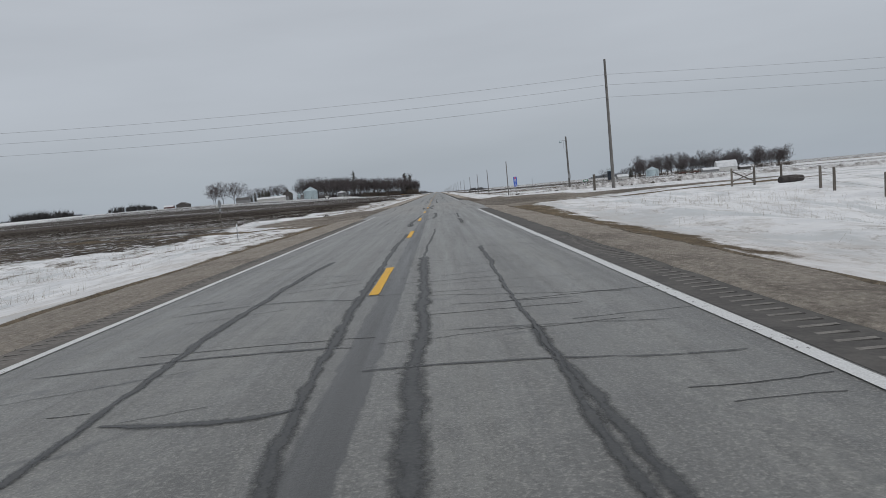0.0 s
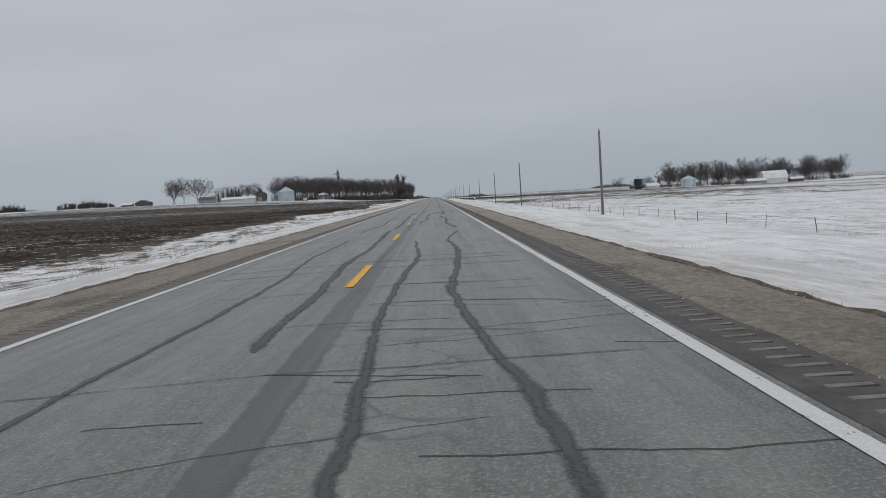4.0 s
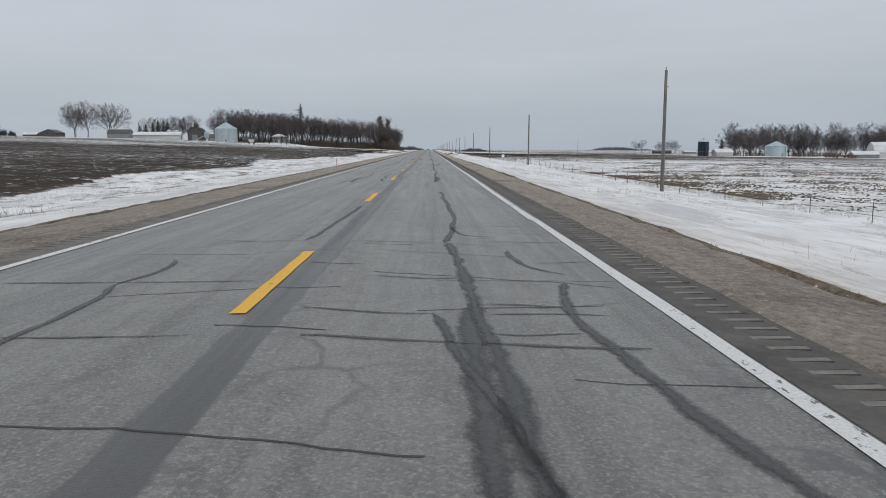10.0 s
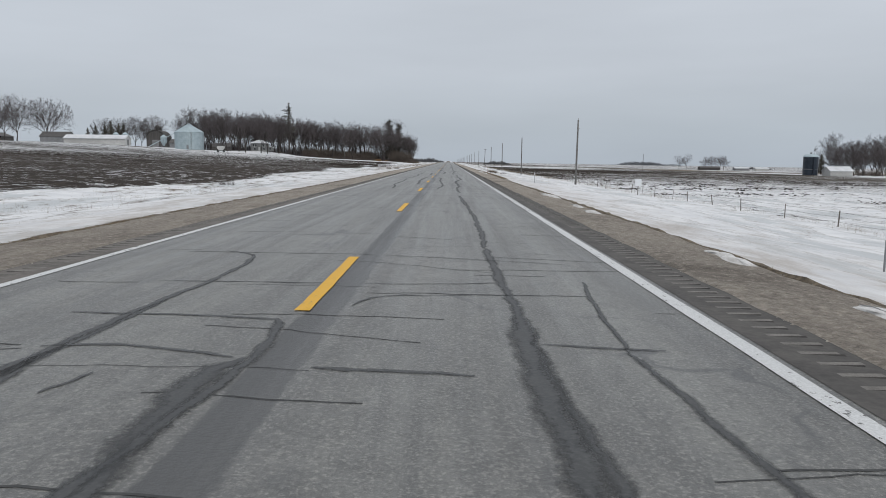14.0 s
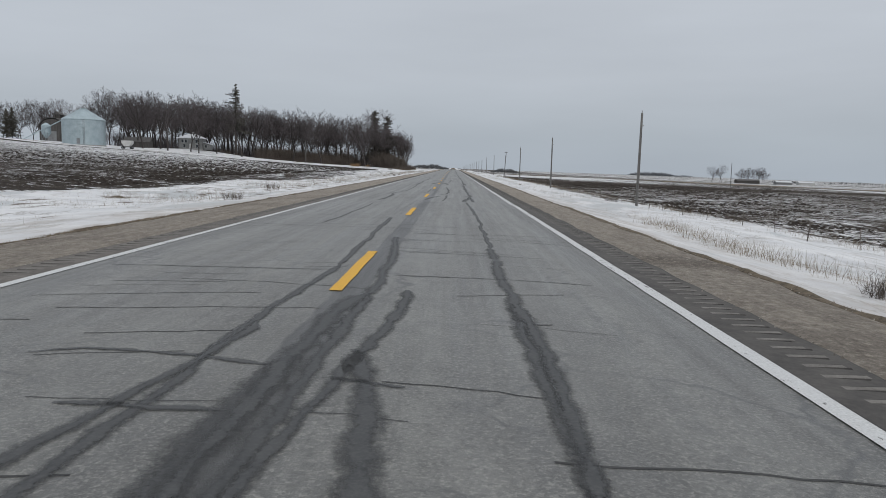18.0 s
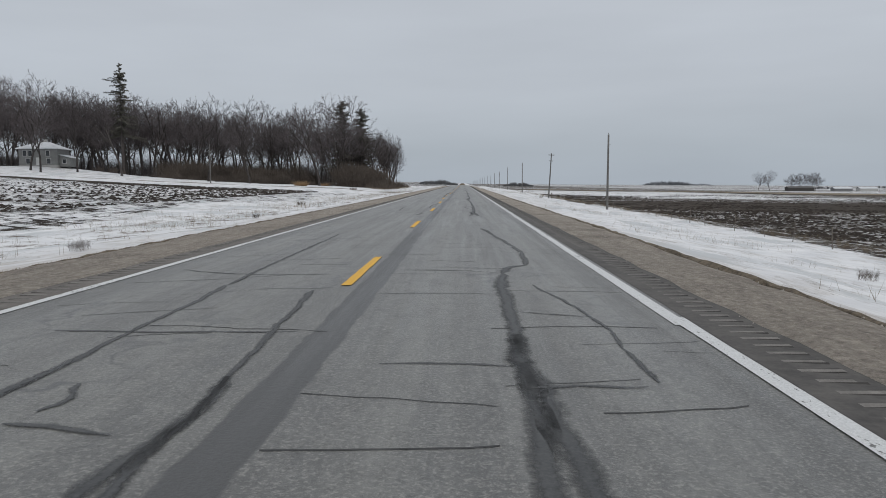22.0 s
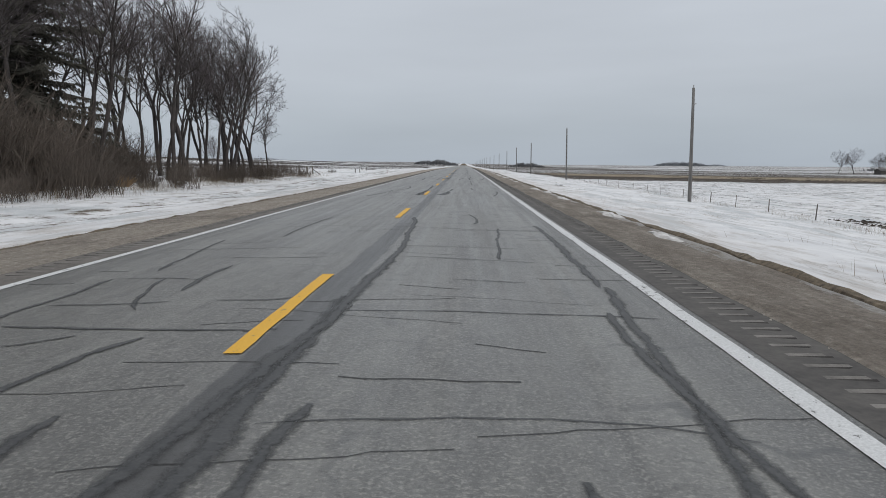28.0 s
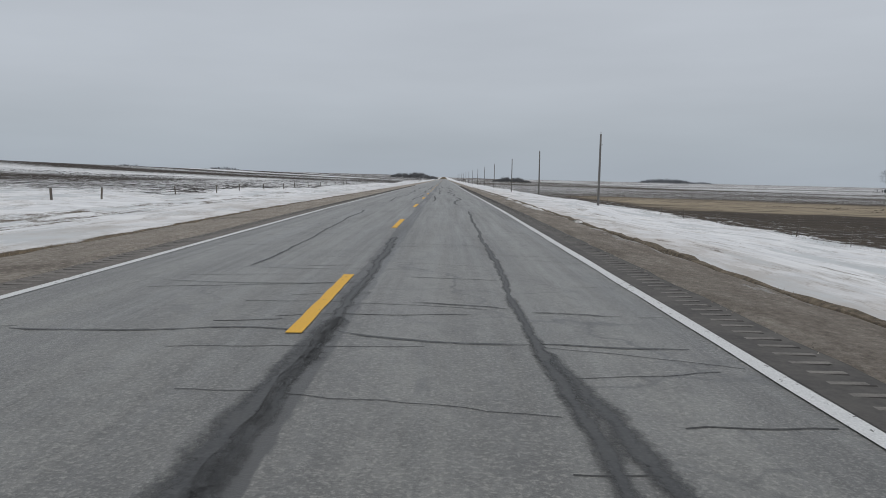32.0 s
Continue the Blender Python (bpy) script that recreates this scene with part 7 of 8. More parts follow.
for x, y, h, kind in GROVE:
    if abs(x + 99) < 10 and 758 < y < 790:
        continue
    if x < -112 and y < 776:
        continue
    if x > -33 and kind != 5 and rt.random() < (0.55 if y < 822 else 0.12):
        continue
    h *= 1.0 + 0.18 * min(1.0, max(0.0, (-x - 42) / 60))
    place_tree(TREES[kind], x, y, h, "tall bare grey broadleaf tree in the windbreak grove", group="windbreak grove", rnd=rt)
for x, y, h in ((-108, 762, 20), (-96, 760, 20.5), (-88, 765, 19), (-103, 756, 19.5), (-113, 758, 20), (-118, 764, 19), (-124, 772, 19), (-92, 757, 18.5), (-80, 770, 19), (-130, 780, 18)):
    place_tree(TREES[rt.choice((1, 3, 4))], x, y, h, "wide bare tree in front of the farmhouse", group="windbreak grove", rnd=rt)
for x, y, h, s in ((-33.4, 809.6, 24.5, 1), (-28.2, 810.2, 22.5, 1)):
    place_tree(SPRUCES[s], x, y, h, "dark green spruce among the bare grove trees", group="grove spruces", native=22.0, rnd=rt)
place_tree(SPRUCES[2], -87, 786, 28.5, "tall ragged pine rising above the bare grove", rnd=rt, native=28.0)

for i in range(136):
    if i < 85:
        bx, by, sz = (-42 - 31 * rt.random() if i < 62 else -26 - 70 * rt.random()), 779 + 12 * rt.random(), rt.uniform(0.5, 1.35) * (1.0 if i < 62 else 0.7)
    else:
        bx, by, sz = -20.3 + rt.uniform(-3.2, 1.9), 778 + 1.3 * (i - 85) + rt.uniform(-1, 1), rt.uniform(0.4, 1.5) * (1.0 if i < 112 else 0.55)
    ob = thing("shrub", "tangled bare brown shrub at the grove edge", "shrub", pose(bx, by, gz(bx, by), 0, 0, rt.uniform(0, 360)) @ Matrix.Scale(sz, 4), "grove undergrowth")
    part("bush", BRUSH[rt.randrange(4)], None, ob)
for i in range(22):
    bx, by = -20.5 + rt.uniform(-3.5, 2.5), 820 + 1.5 * i + rt.uniform(-1, 1)
    ob = thing("shrub", "sparse bare grey-brown shrub in the snow by the grove", "shrub", pose(bx, by, gz(bx, by), 0, 0, rt.uniform(0, 360)) @ Matrix.Scale(rt.uniform(0.55, 0.95), 4), "grove undergrowth")
    part("bush", BRUSH[rt.randrange(2)], None, ob)
for i in range(100):
    if i < 65:
        bx, by, sz = -40 - 40 * rt.random(), 788 + 34 * rt.random(), rt.uniform(0.8, 1.35)
    else:
        bx, by, sz = -24.0 + rt.uniform(-4.5, 2.0), 782 + 1.1 * (i - 65) + rt.uniform(-1, 1), rt.uniform(0.9, 1.5) if i < 84 else rt.uniform(0.5, 0.95)
    ob = thing("shrub", "tall bare brown thicket between grove trunks", "shrub", pose(bx, by, gz(bx, by), 0, 0, rt.uniform(0, 360)) @ Matrix.Scale(sz, 4), "grove undergrowth")
    part("bush", THICKET[rt.randrange(3)], None, ob)

def brush_belt(name, label, spots, material=None, h=5.0, spread=2.6):
    """A far belt of brush: one thicket shape set down many times in one mesh."""
    rnd = random.Random(len(spots))
    src = brush_mesh(330, h, 36, spread, 2.6)
    co = np.empty(len(src.vertices) * 3)
    src.vertices.foreach_get("co", co)
    co = co.reshape(-1, 3)
    polys = [tuple(p.vertices) for p in src.polygons]
    verts, faces = [], []
    for x, y, sc in spots:
        w, k = rnd.uniform(0, 6.283), len(verts)
        c, q = math.cos(w) * sc, math.sin(w) * sc
        turned = np.stack([co[:, 0] * c - co[:, 1] * q + x, co[:, 0] * q + co[:, 1] * c + y, co[:, 2] * sc + gz(x, y)], -1)
        verts += turned.tolist()
        faces += [tuple(i + k for i in f) for f in polys]
    me = bpy.data.meshes.new(name)
    me.from_pydata(verts, [], faces)
    me.materials.append(material or M_BRUSH)
    bpy.data.meshes.remove(src)
    tagged(new(name, me), label, "brush", kind="stuff")


brush_belt("grove_brush", "tall bare brown brush behind the grove trunks", [(-34 - 1.9 * i + rt.uniform(-2, 2), 838 + rt.uniform(-5, 5), rt.uniform(0.8, 1.4)) for i in range(64)])
brush_belt("grove_saplings", "crowded grey saplings between the grove trunks", [(-36 - 1.6 * i + rt.uniform(-2, 2), 812 + rt.uniform(-7, 14), rt.uniform(0.75, 1.3)) for i in range(74)], M_TWIG, 8.5, 2.2)

# farmyard trees
for x, y, h in ((-221, 757, 23), (-206, 760, 22.5), (-234, 768, 21), (-213, 770, 22), (-227, 752, 22), (-168, 800, 17), (-176, 803, 16), (-181, 806, 17), (-190, 812, 16), (-150, 800, 17), (-196, 809, 16), (-172, 812, 18), (-186, 803, 15), (-205, 815, 15)):
    place_tree(TREES[5] if h > 19 else TREES[rt.choice((3, 5, 7))], x, y, h, "large bare broadleaf tree in the farmyard", group="farmyard trees", rnd=rt)
for x, y, h in ((-199, 787, 9.5), (-195, 788, 11), (-191, 790, 12), (-187, 789, 13.5), (-184, 792, 12.5), (-181, 791, 13)):
    place_tree(SPRUCES[0], x, y, h, "dark green farmyard spruce", group="farmyard spruces", native=22.0, rnd=rt)
# trees behind the farm across the field
for i in range(76):
    x = 216 + 2.1 * i + 5 * math.sin(i * 0.9) + rt.uniform(-3, 3)
    place_tree(TREES[rt.choice((5, 7, 7, 7))], x, 796 + rt.uniform(-22, 30) - 0.2 * (x - 214), rt.uniform(13, 24), "bare tree behind the distant farm", group="distant farm trees", rnd=rt)
brush_belt("farm_brush", "bare grey brush under the distant farm trees", [(216 + 2.7 * i + rt.uniform(-2, 2), 790 + rt.uniform(-16, 20) - 0.54 * i, rt.uniform(0.8, 1.3)) for i in range(60)])
place_tree(SPRUCES[0], 214, 800, 12, "dark spruce at the distant farm", native=22.0, rnd=rt)


def far_wood(name, label, x0, x1, y, h, n, depth=30, material=M_FAR_TWIG):
    """A far-off belt of bare trees: many clumps of fine upright twigs on short trunks."""
    rnd = random.Random(int(x0 * 7 + y))
    g = Geo()
    for _ in range(n * 2):
        x, yy = rnd.uniform(x0, x1), y + rnd.uniform(-depth, depth)
        z, hh = gz(x, yy), h * rnd.uniform(0.6, 1.1) * (0.7 + 0.3 * abs(math.sin(0.11 * x + 0.7 * math.sin(0.05 * x)))) * (0.15 + 0.85 * math.sin(math.pi * (x - x0) / (x1 - x0)) ** 0.6)
        g.tube((x, yy, z - 0.3), (x, yy, z + hh * 0.5), 0.3, 0.18, 4)
        for _ in range(44):
            a = rnd.uniform(0, 6.283)
            b = Vector((x, yy, z + hh * rnd.uniform(0.08, 0.6)))
            e = b + Vector((math.cos(a) * hh * 0.25, math.sin(a) * hh * 0.25, hh * rnd.uniform(0.2, 0.42)))
            g.spike(b, e, 0.16 * max(1.0, h / 12), 3)
    ob = part(name, g, material, None)
    tagged(ob, label, "trees", kind="stuff")


# default twig colour of the far belts is paled to imitate haze
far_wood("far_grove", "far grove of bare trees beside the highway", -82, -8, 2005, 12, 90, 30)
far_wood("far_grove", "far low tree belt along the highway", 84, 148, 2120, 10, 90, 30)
# the haze over these two woods is only in their twig colour
far_wood("far_wood", "low wood in a pale haze tint on the horizon", 835, 1070, 4000, 24, 170, material=M_HAZY_TWIG)
far_wood("far_wood", "low wood in a pale haze tint on the horizon", 1065, 1160, 4020, 12, 50, material=M_HAZY_TWIG)
far_wood("far_wood", "dark tree belt beyond the old barn", -398, -336, 880, 12.5, 60, 12, M_DARK_TWIG)
far_wood("far_wood", "dark wood on the far hillside", -600, -470, 985, 22, 130, 24, M_DARK_TWIG)
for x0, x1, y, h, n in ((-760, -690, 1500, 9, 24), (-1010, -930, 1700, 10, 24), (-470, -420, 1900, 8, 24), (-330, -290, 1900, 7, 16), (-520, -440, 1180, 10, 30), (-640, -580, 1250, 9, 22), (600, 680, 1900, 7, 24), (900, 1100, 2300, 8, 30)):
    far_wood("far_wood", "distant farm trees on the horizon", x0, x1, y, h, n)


# ---- buildings ----
def gable(width, eave, ridge):
    return [(-width / 2, 0), (width / 2, 0), (width / 2, eave), (0, ridge), (-width / 2, eave)]


def windows_on(ob, spots, w, h, y, frame_mat=None):
    """Windows on a wall that faces -y."""
    for x, z in spots:
        fr = part("window", Geo().box(x - w / 2 - 0.09, y - 0.07, z - h / 2 - 0.09, x + w / 2 + 0.09, y - 0.012, z + h / 2 + 0.09), frame_mat or M_WHITE_SIDING, ob)
        part("pane", Geo().box(x - w / 2, y - 0.09, z - h / 2, x + w / 2, y - 0.06, z + h / 2), M_GLASS, fr)


def roof_pair(ob, half, eave, ridge, y0, y1, material, over=0.4, th=0.16):
    slope = (ridge - eave) / half
    for s in (-1, 1):
        o = [(0, ridge + 0.02), (s * (half + over), eave - slope * over + 0.02), (s * (half + over), eave - slope * over + 0.02 + th), (0, ridge + 0.02 + th)]
        part("roof_slope", Geo().prism(o if s > 0 else o[::-1], y0 - over, y1 + over), material, ob)


def shed(x, y, turn, width, length, eave, ridge, wall, roof, label, name="farm_shed", category="shed", doors=()):
    """A gabled shed: the ridge runs along its own y."""
    ob = thing(name, label, category, pose(x, y, gz(x, y) - 0.15, 0, 0, turn))
    part("wall_shell", Geo().prism(gable(width, eave, ridge), -length / 2, length / 2), wall, ob)
    roof_pair(ob, width / 2, eave, ridge, -length / 2, length / 2, roof)
    for dx, w, h in doors:
        d = part("door", Geo().box(dx - w / 2, -length / 2 - 0.06, 0.1, dx + w / 2, -length / 2 - 0.01, h), M_GREY_SIDING, ob)
        part("rail", Geo().box(dx - w / 2 - 0.3, -length / 2 - 0.1, h, dx + w / 2 + 0.3, -length / 2 - 0.02, h + 0.12), M_STEEL_DARK, d)
    return ob


def grain_bin(x, y, r, eave, peak, label, n=48, rings=9):
    ob = thing("grain_bin", label, "grain bin", pose(x, y, gz(x, y) - 0.1, 0, 0, 12), "grain bins")
    part("foundation", Geo().ring(((r + 0.25, -0.6), (r + 0.25, 0.25)), n), M_CONCRETE, ob)
    prof = []
    for k in range(rings):
        a, b = 0.25 + (eave - 0.25) * k / rings, 0.25 + (eave - 0.25) * (k + 1) / rings
        prof += [(r, a), (r + 0.05, a + 0.08), (r, a + 0.16)]
        for q in range(1, 5):
            zz = a + 0.16 + (b - a - 0.16) * q / 5
            prof.append((r + (0.022 if q % 2 else -0.005), zz))
    prof.append((r, eave))
    part("wall_sheet", Geo().ring(prof, n, False), M_STEEL, ob)
    part("roof_cone", Geo().ring(((r + 0.2, eave - 0.05), (r + 0.2, eave + 0.04), (0.7, peak - 0.15), (0.7, peak)), n), M_STEEL, ob)
    part("cap", Geo().ring(((0.8, peak), (0.8, peak + 0.2), (0.2, peak + 0.5)), 16), M_STEEL_DARK, ob)
    for k in range(24):
        w = 2 * math.pi * k / 24
        c, s = math.cos(w), math.sin(w)
        part("roof_rib", Geo().tube((c * (r + 0.15), s * (r + 0.15), eave + 0.08), (c * 0.75, s * 0.75, peak - 0.06), 0.05, 0.03, 4), M_STEEL, ob)
    part("door", Geo().box(-0.5, -r - 0.12, 0.5, 0.5, -r + 0.03, 2.4), M_STEEL_DARK, ob)
    ld = part("ladder", Geo().box(1.6, -r - 0.16, 0.6, 1.65, -r - 0.02, eave).box(2.0, -r - 0.1, 0.6, 2.05, -r + 0.04, eave), M_STEEL_DARK, ob)
    for k in range(int(eave / 0.6)):
        part("rung", Geo().box(1.6, -r - 0.12, 0.8 + 0.6 * k, 2.05, -r - 0.09, 0.84 + 0.6 * k), M_STEEL_DARK, ld)
    return ob


grain_bin(-127.5, 744, 6.9, 8.8, 12.8, "large corrugated steel grain bin in the farmyard")
grain_bin(211, 710, 6.0, 6.6, 9.4, "corrugated steel grain bin at the distant farm")

# hopper bins beside the big bin
for k, (hx, hy) in enumerate(((-139, 741), (-158, 741), (-163, 742))):
    ob = thing("hopper_bin", "small steel feed hopper on legs", "feed bin", pose(hx, hy, gz(hx, hy) - 0.1), "feed hoppers")
    part("body", Geo().ring(((0.25, 1.2), (1.5, 3.0), (1.5, 5.6), (0.35, 6.5)), 20), M_STEEL, ob)
    for a in range(4):
        c, s = math.cos(a * 1.571 + 0.78), math.sin(a * 1.571 + 0.78)
        part("leg", Geo().tube((c * 1.45, s * 1.45, 0), (c * 1.45, s * 1.45, 3.4), 0.06, 0.06, 6), M_STEEL_DARK, ob)
auger = thing("grain_auger", "long steel grain auger leaning to the bin", "auger", pose(-137, 738, gz(-137, 738)))
part("tube", Geo().tube((-9, 0, 0.4), (5.5, 3, 8.6), 0.16, 0.16, 8, True), M_STEEL, auger)
part("support", Geo().tube((-2.5, 1, 0), (-1.5, 1.6, 4.4), 0.06, 0.06, 6).tube((-2.0, 2.6, 0), (-1.5, 1.6, 4.4), 0.06, 0.06, 6), M_STEEL_DARK, auger)

# farmhouse
house = thing("farmhouse", "pale grey two-storey farmhouse with a snowy hip roof", "house", pose(-99.6, 772, gz(-99.6, 772) - 0.2, 0, 0, 8) @ Matrix.Scale(0.86, 4))
part("wall_shell", Geo().box(-5.0, -4.4, 0, 5.0, 4.4, 4.9), M_HOUSE, house)
part("foundation", Geo().box(-5.08, -4.48, -0.5, 5.08, 4.48, 0.45), M_CONCRETE, house)
hip = Geo()
hip.v += [Vector(c) for c in ((-5.6, -5.0, 4.85), (5.6, -5.0, 4.85), (5.6, 5.0, 4.85), (-5.6, 5.0, 4.85), (-5.6, -5.0, 5.0), (5.6, -5.0, 5.0), (5.6, 5.0, 5.0), (-5.6, 5.0, 5.0), (-1.6, 0, 6.9), (1.6, 0, 6.9))]
hip.f += [(3, 2, 1, 0), (0, 1, 5, 4), (1, 2, 6, 5), (2, 3, 7, 6), (3, 0, 4, 7), (4, 5, 9, 8), (5, 6, 9), (6, 7, 8, 9), (7, 4, 8)]
part("roof", hip, M_ROOF_SNOW, house, "snow-covered hip roof")
windows_on(house, ((-3.4, 3.6), (-2.0, 3.6), (2.6, 3.6), (-2.6, 1.5), (2.8, 1.5)), 0.95, 1.4, -4.4)
dr = part("door", Geo().box(-0.5, -4.48, 0.4, 0.5, -4.41, 2.5), M_WHITE_SIDING, house)
part("knob", Geo().box(0.34, -4.53, 1.35, 0.42, -4.48, 1.43), M_STEEL_DARK, dr)
part("chimney", Geo().box(-0.4, 0.6, 5.8, 0.4, 1.4, 7.7), M_CONCRETE, house)
part("side_wing", Geo().prism([(5.02, 0), (8.0, 0), (8.0, 2.4), (5.02, 3.2)], -3.2, 3.0), M_HOUSE, house, "low side wing")
part("wing_roof", Geo().prism([(5.02, 3.24), (8.3, 2.38), (8.3, 2.56), (5.02, 3.42)], -3.5, 3.3), M_ROOF_SNOW, house, "snow-covered wing roof")
windows_on(house, ((6.4, 1.5),), 0.9, 1.1, -3.2)

# dark round-roofed crib with a cupola
crib = thing("corn_crib", "dark weathered barn with curved roof and cupola", "barn", pose(-160, 788, gz(-160, 788) - 0.2, 0, 0, 6))
arc = [(-4.8, 0), (4.8, 0), (4.8, 4.8)] + [(4.8 * math.cos(a), 4.8 + 4.2 * math.sin(a)) for a in np.linspace(0.25, math.pi - 0.25, 9)] + [(-4.8, 4.8)]
part("wall_shell", Geo().prism(arc, -6.5, 6.5), M_DARK_WOOD, crib)
shell = [(5.1 * math.cos(a), 4.85 + 4.5 * math.sin(a)) for a in np.linspace(0.05, math.pi - 0.05, 11)]
part("roof", Geo().prism(shell + [(x * 1.035, z + 0.14) for x, z in shell[::-1]], -6.9, 6.9), M_ROOF, crib)
cup = part("cupola", Geo().box(-1.3, -1.8, 9.0, 1.3, 1.8, 11.0), M_DARK_WOOD, crib)
part("cupola_roof", Geo().prism([(-1.7, 10.9), (1.7, 10.9), (0, 12.2)], -2.2, 2.2), M_ROOF, cup)
part("door", Geo().box(-1.7, -6.6, 0.1, 1.7, -6.5, 4.0), M_GREY_SIDING, crib)

shed(-163, 723, 97, 9, 27, 2.9, 4.6, M_WHITE_SIDING, M_ROOF_SNOW, "long low white livestock building with a snowy roof", "livestock_building", "farm building", doors=((0, 2.6, 2.5),))
shed(-200, 757, 95, 9, 13.5, 3.6, 6.0, M_GREY_SIDING, M_ROOF, "grey farm shed under bare trees", doors=((0, 4, 3.2),))
shed(-118, 766, 100, 6, 9, 2.6, 4.2, M_DARK_WOOD, M_ROOF, "low dark shed behind the grain bin")
shed(-142, 770, 90, 7, 8, 3.0, 4.8, M_GREY_SIDING, M_ROOF, "small grey shed near the crib")
shed(-302, 872, 4, 13, 16, 4.0, 6.6, M_DARK_WOOD, M_ROOF, "dark old barn at the far farmyard", "barn", "barn")
shed(-320, 874, 92, 6, 11, 2.6, 4.2, M_RED, M_ROOF_SNOW, "small red shed with a snowy roof")

wagon = thing("farm_wagon", "white gravity wagon parked beside the grain bin", "wagon", pose(-111, 741, gz(-111, 741), 0, 0, 8))
part("box", Geo().prism([(-1.7, 2.0), (-0.8, 0.95), (0.8, 0.95), (1.7, 2.0), (1.7, 2.9), (-1.7, 2.9)], -1.2, 1.2), M_WHITE_SIDING, wagon)
part("frame", Geo().box(-1.9, -0.6, 0.62, 1.9, 0.6, 0.82), M_STEEL_DARK, wagon)
for wx in (-1.4, 1.4):
    for wy in (-0.85, 0.85):
        t = part("wheel", Geo().ring(((0.12, -0.11), (0.42, -0.11), (0.46, 0), (0.42, 0.11), (0.12, 0.11)), 16, False), M_RUBBER, wagon, at=pose(wx, wy, 0.46, 90, 0, 0))
        part("rim", Geo().ring(((0.2, -0.06), (0.2, 0.06)), 12), M_STEEL, t)

# the farm across the field
silo = thing("silo", "dark blue enamelled steel silo with a white cap", "silo", pose(177, 737, gz(177, 737) - 0.1))
prof = []
for k in range(6):
    prof += [(3.4, 1.5 * k), (3.46, 1.5 * k + 0.08), (3.4, 1.5 * k + 0.16)]
part("shell", Geo().ring(prof + [(3.4, 9.0)], 32), M_SILO, silo)
part("dome", Geo().ring(((3.46, 8.95), (3.3, 9.5), (2.4, 10.2), (1.0, 10.5)), 32), M_STEEL, silo, "pale domed silo roof")
part("vent", Geo().ring(((0.5, 10.4), (0.5, 11.1), (0.1, 11.3)), 12), M_STEEL_DARK, silo)
part("chute", Geo().box(-0.5, -4.1, 0.4, 0.5, -3.3, 8.8), M_SILO, silo)
part("band", Geo().ring(((3.48, 3.0), (3.5, 3.1), (3.48, 3.25)), 32, False), M_STEEL_DARK, silo)
shed(187, 731, 90, 8, 10.5, 2.6, 4.6, M_WHITE_SIDING, M_ROOF_SNOW, "small white farm building beside the silo")
barn = thing("gambrel_barn", "white gambrel barn with a snow-covered roof", "barn", pose(290, 728, gz(290, 728) - 0.2, 0, 0, 84))
gam = [(-5.5, 0), (5.5, 0), (5.5, 4.6), (3.6, 8.2), (0, 10.4), (-3.6, 8.2), (-5.5, 4.6)]
part("wall_shell", Geo().prism(gam, -9.5, 9.5), M_WHITE_SIDING, barn)
for s in (-1, 1):
    for (xa, za), (xb, zb) in (((5.9, 4.0), (3.6, 8.28)), ((3.65, 8.25), (0, 10.48))):
        o = [(s * xa, za), (s * xb, zb), (s * xb, zb + 0.18), (s * (xa + 0.05), za + 0.18)]
        part("roof_slope", Geo().prism(o if s < 0 else o[::-1], -9.9, 9.9), M_ROOF_SNOW, barn)
part("barn_door", Geo().box(-1.8, -9.6, 0.1, 1.8, -9.51, 3.6), M_GREY_SIDING, barn)
windows_on(barn, ((-3.6, 2.2), (3.6, 2.2), (0, 7.0)), 0.9, 1.1, -9.5, M_GREY_SIDING)
shed(272, 722, 84, 8, 15, 2.6, 4.4, M_GREY_SIDING, M_ROOF_SNOW, "low grey lean-to shed with a snowy roof")
shed(306, 722, 84, 7, 10, 2.8, 4.2, M_DARK_WOOD, M_ROOF_SNOW, "low dark shed beside the white barn")
for k, mx in enumerate((233, 246)):
    ob = thing("farm_implement", "dull red farm implement parked in the yard", "farm machine", pose(mx, 688 + 4 * k, gz(mx, 690), 0, 0, 10), "parked implements")
    part("bed", Geo().box(-4.2, -1.2, 0.9, 4.2, 1.2, 1.6), M_RED, ob)
    part("hitch", Geo().tube((4.2, 0, 1.0), (6.4, 0, 0.5), 0.08, 0.08, 6), M_STEEL_DARK, ob)
    part("mast", Geo().box(-1.6, -0.9, 1.6, 1.0, 0.9, 2.2), M_RED, ob)
    for wx in (-2.4, 2.4):
        for wy in (-1.35, 1.35):
            part("wheel", Geo().ring(((0.12, -0.15), (0.55, -0.15), (0.6, 0), (0.55, 0.15), (0.12, 0.15)), 16, False), M_RUBBER, ob, at=pose(wx, wy, 0.6, 90, 0, 0))

# far farm
shed(352, 1368, 88, 10, 26, 3.4, 5.0, M_DARK_WOOD, M_ROOF, "long dark far shed between tree clumps")
shed(392, 1362, 88, 9, 18, 3.0, 4.6, M_GREY_SIDING, M_ROOF_SNOW, "far grey shed with a snowy roof")
shed(425, 1375, 88, 9, 18, 3.0, 4.6, M_WHITE_SIDING, M_ROOF_SNOW, "far white shed with a snowy roof")
for x, y, h in ((316, 1385, 19), (326, 1380, 21), (364, 1392, 19), (374, 1388, 20), (358, 1398, 18), (382, 1396, 18)):
    place_tree(TREES[rt.choice((3, 5))], x, y, h, "far bare tree at a distant farm", group="far farm trees", rnd=rt)


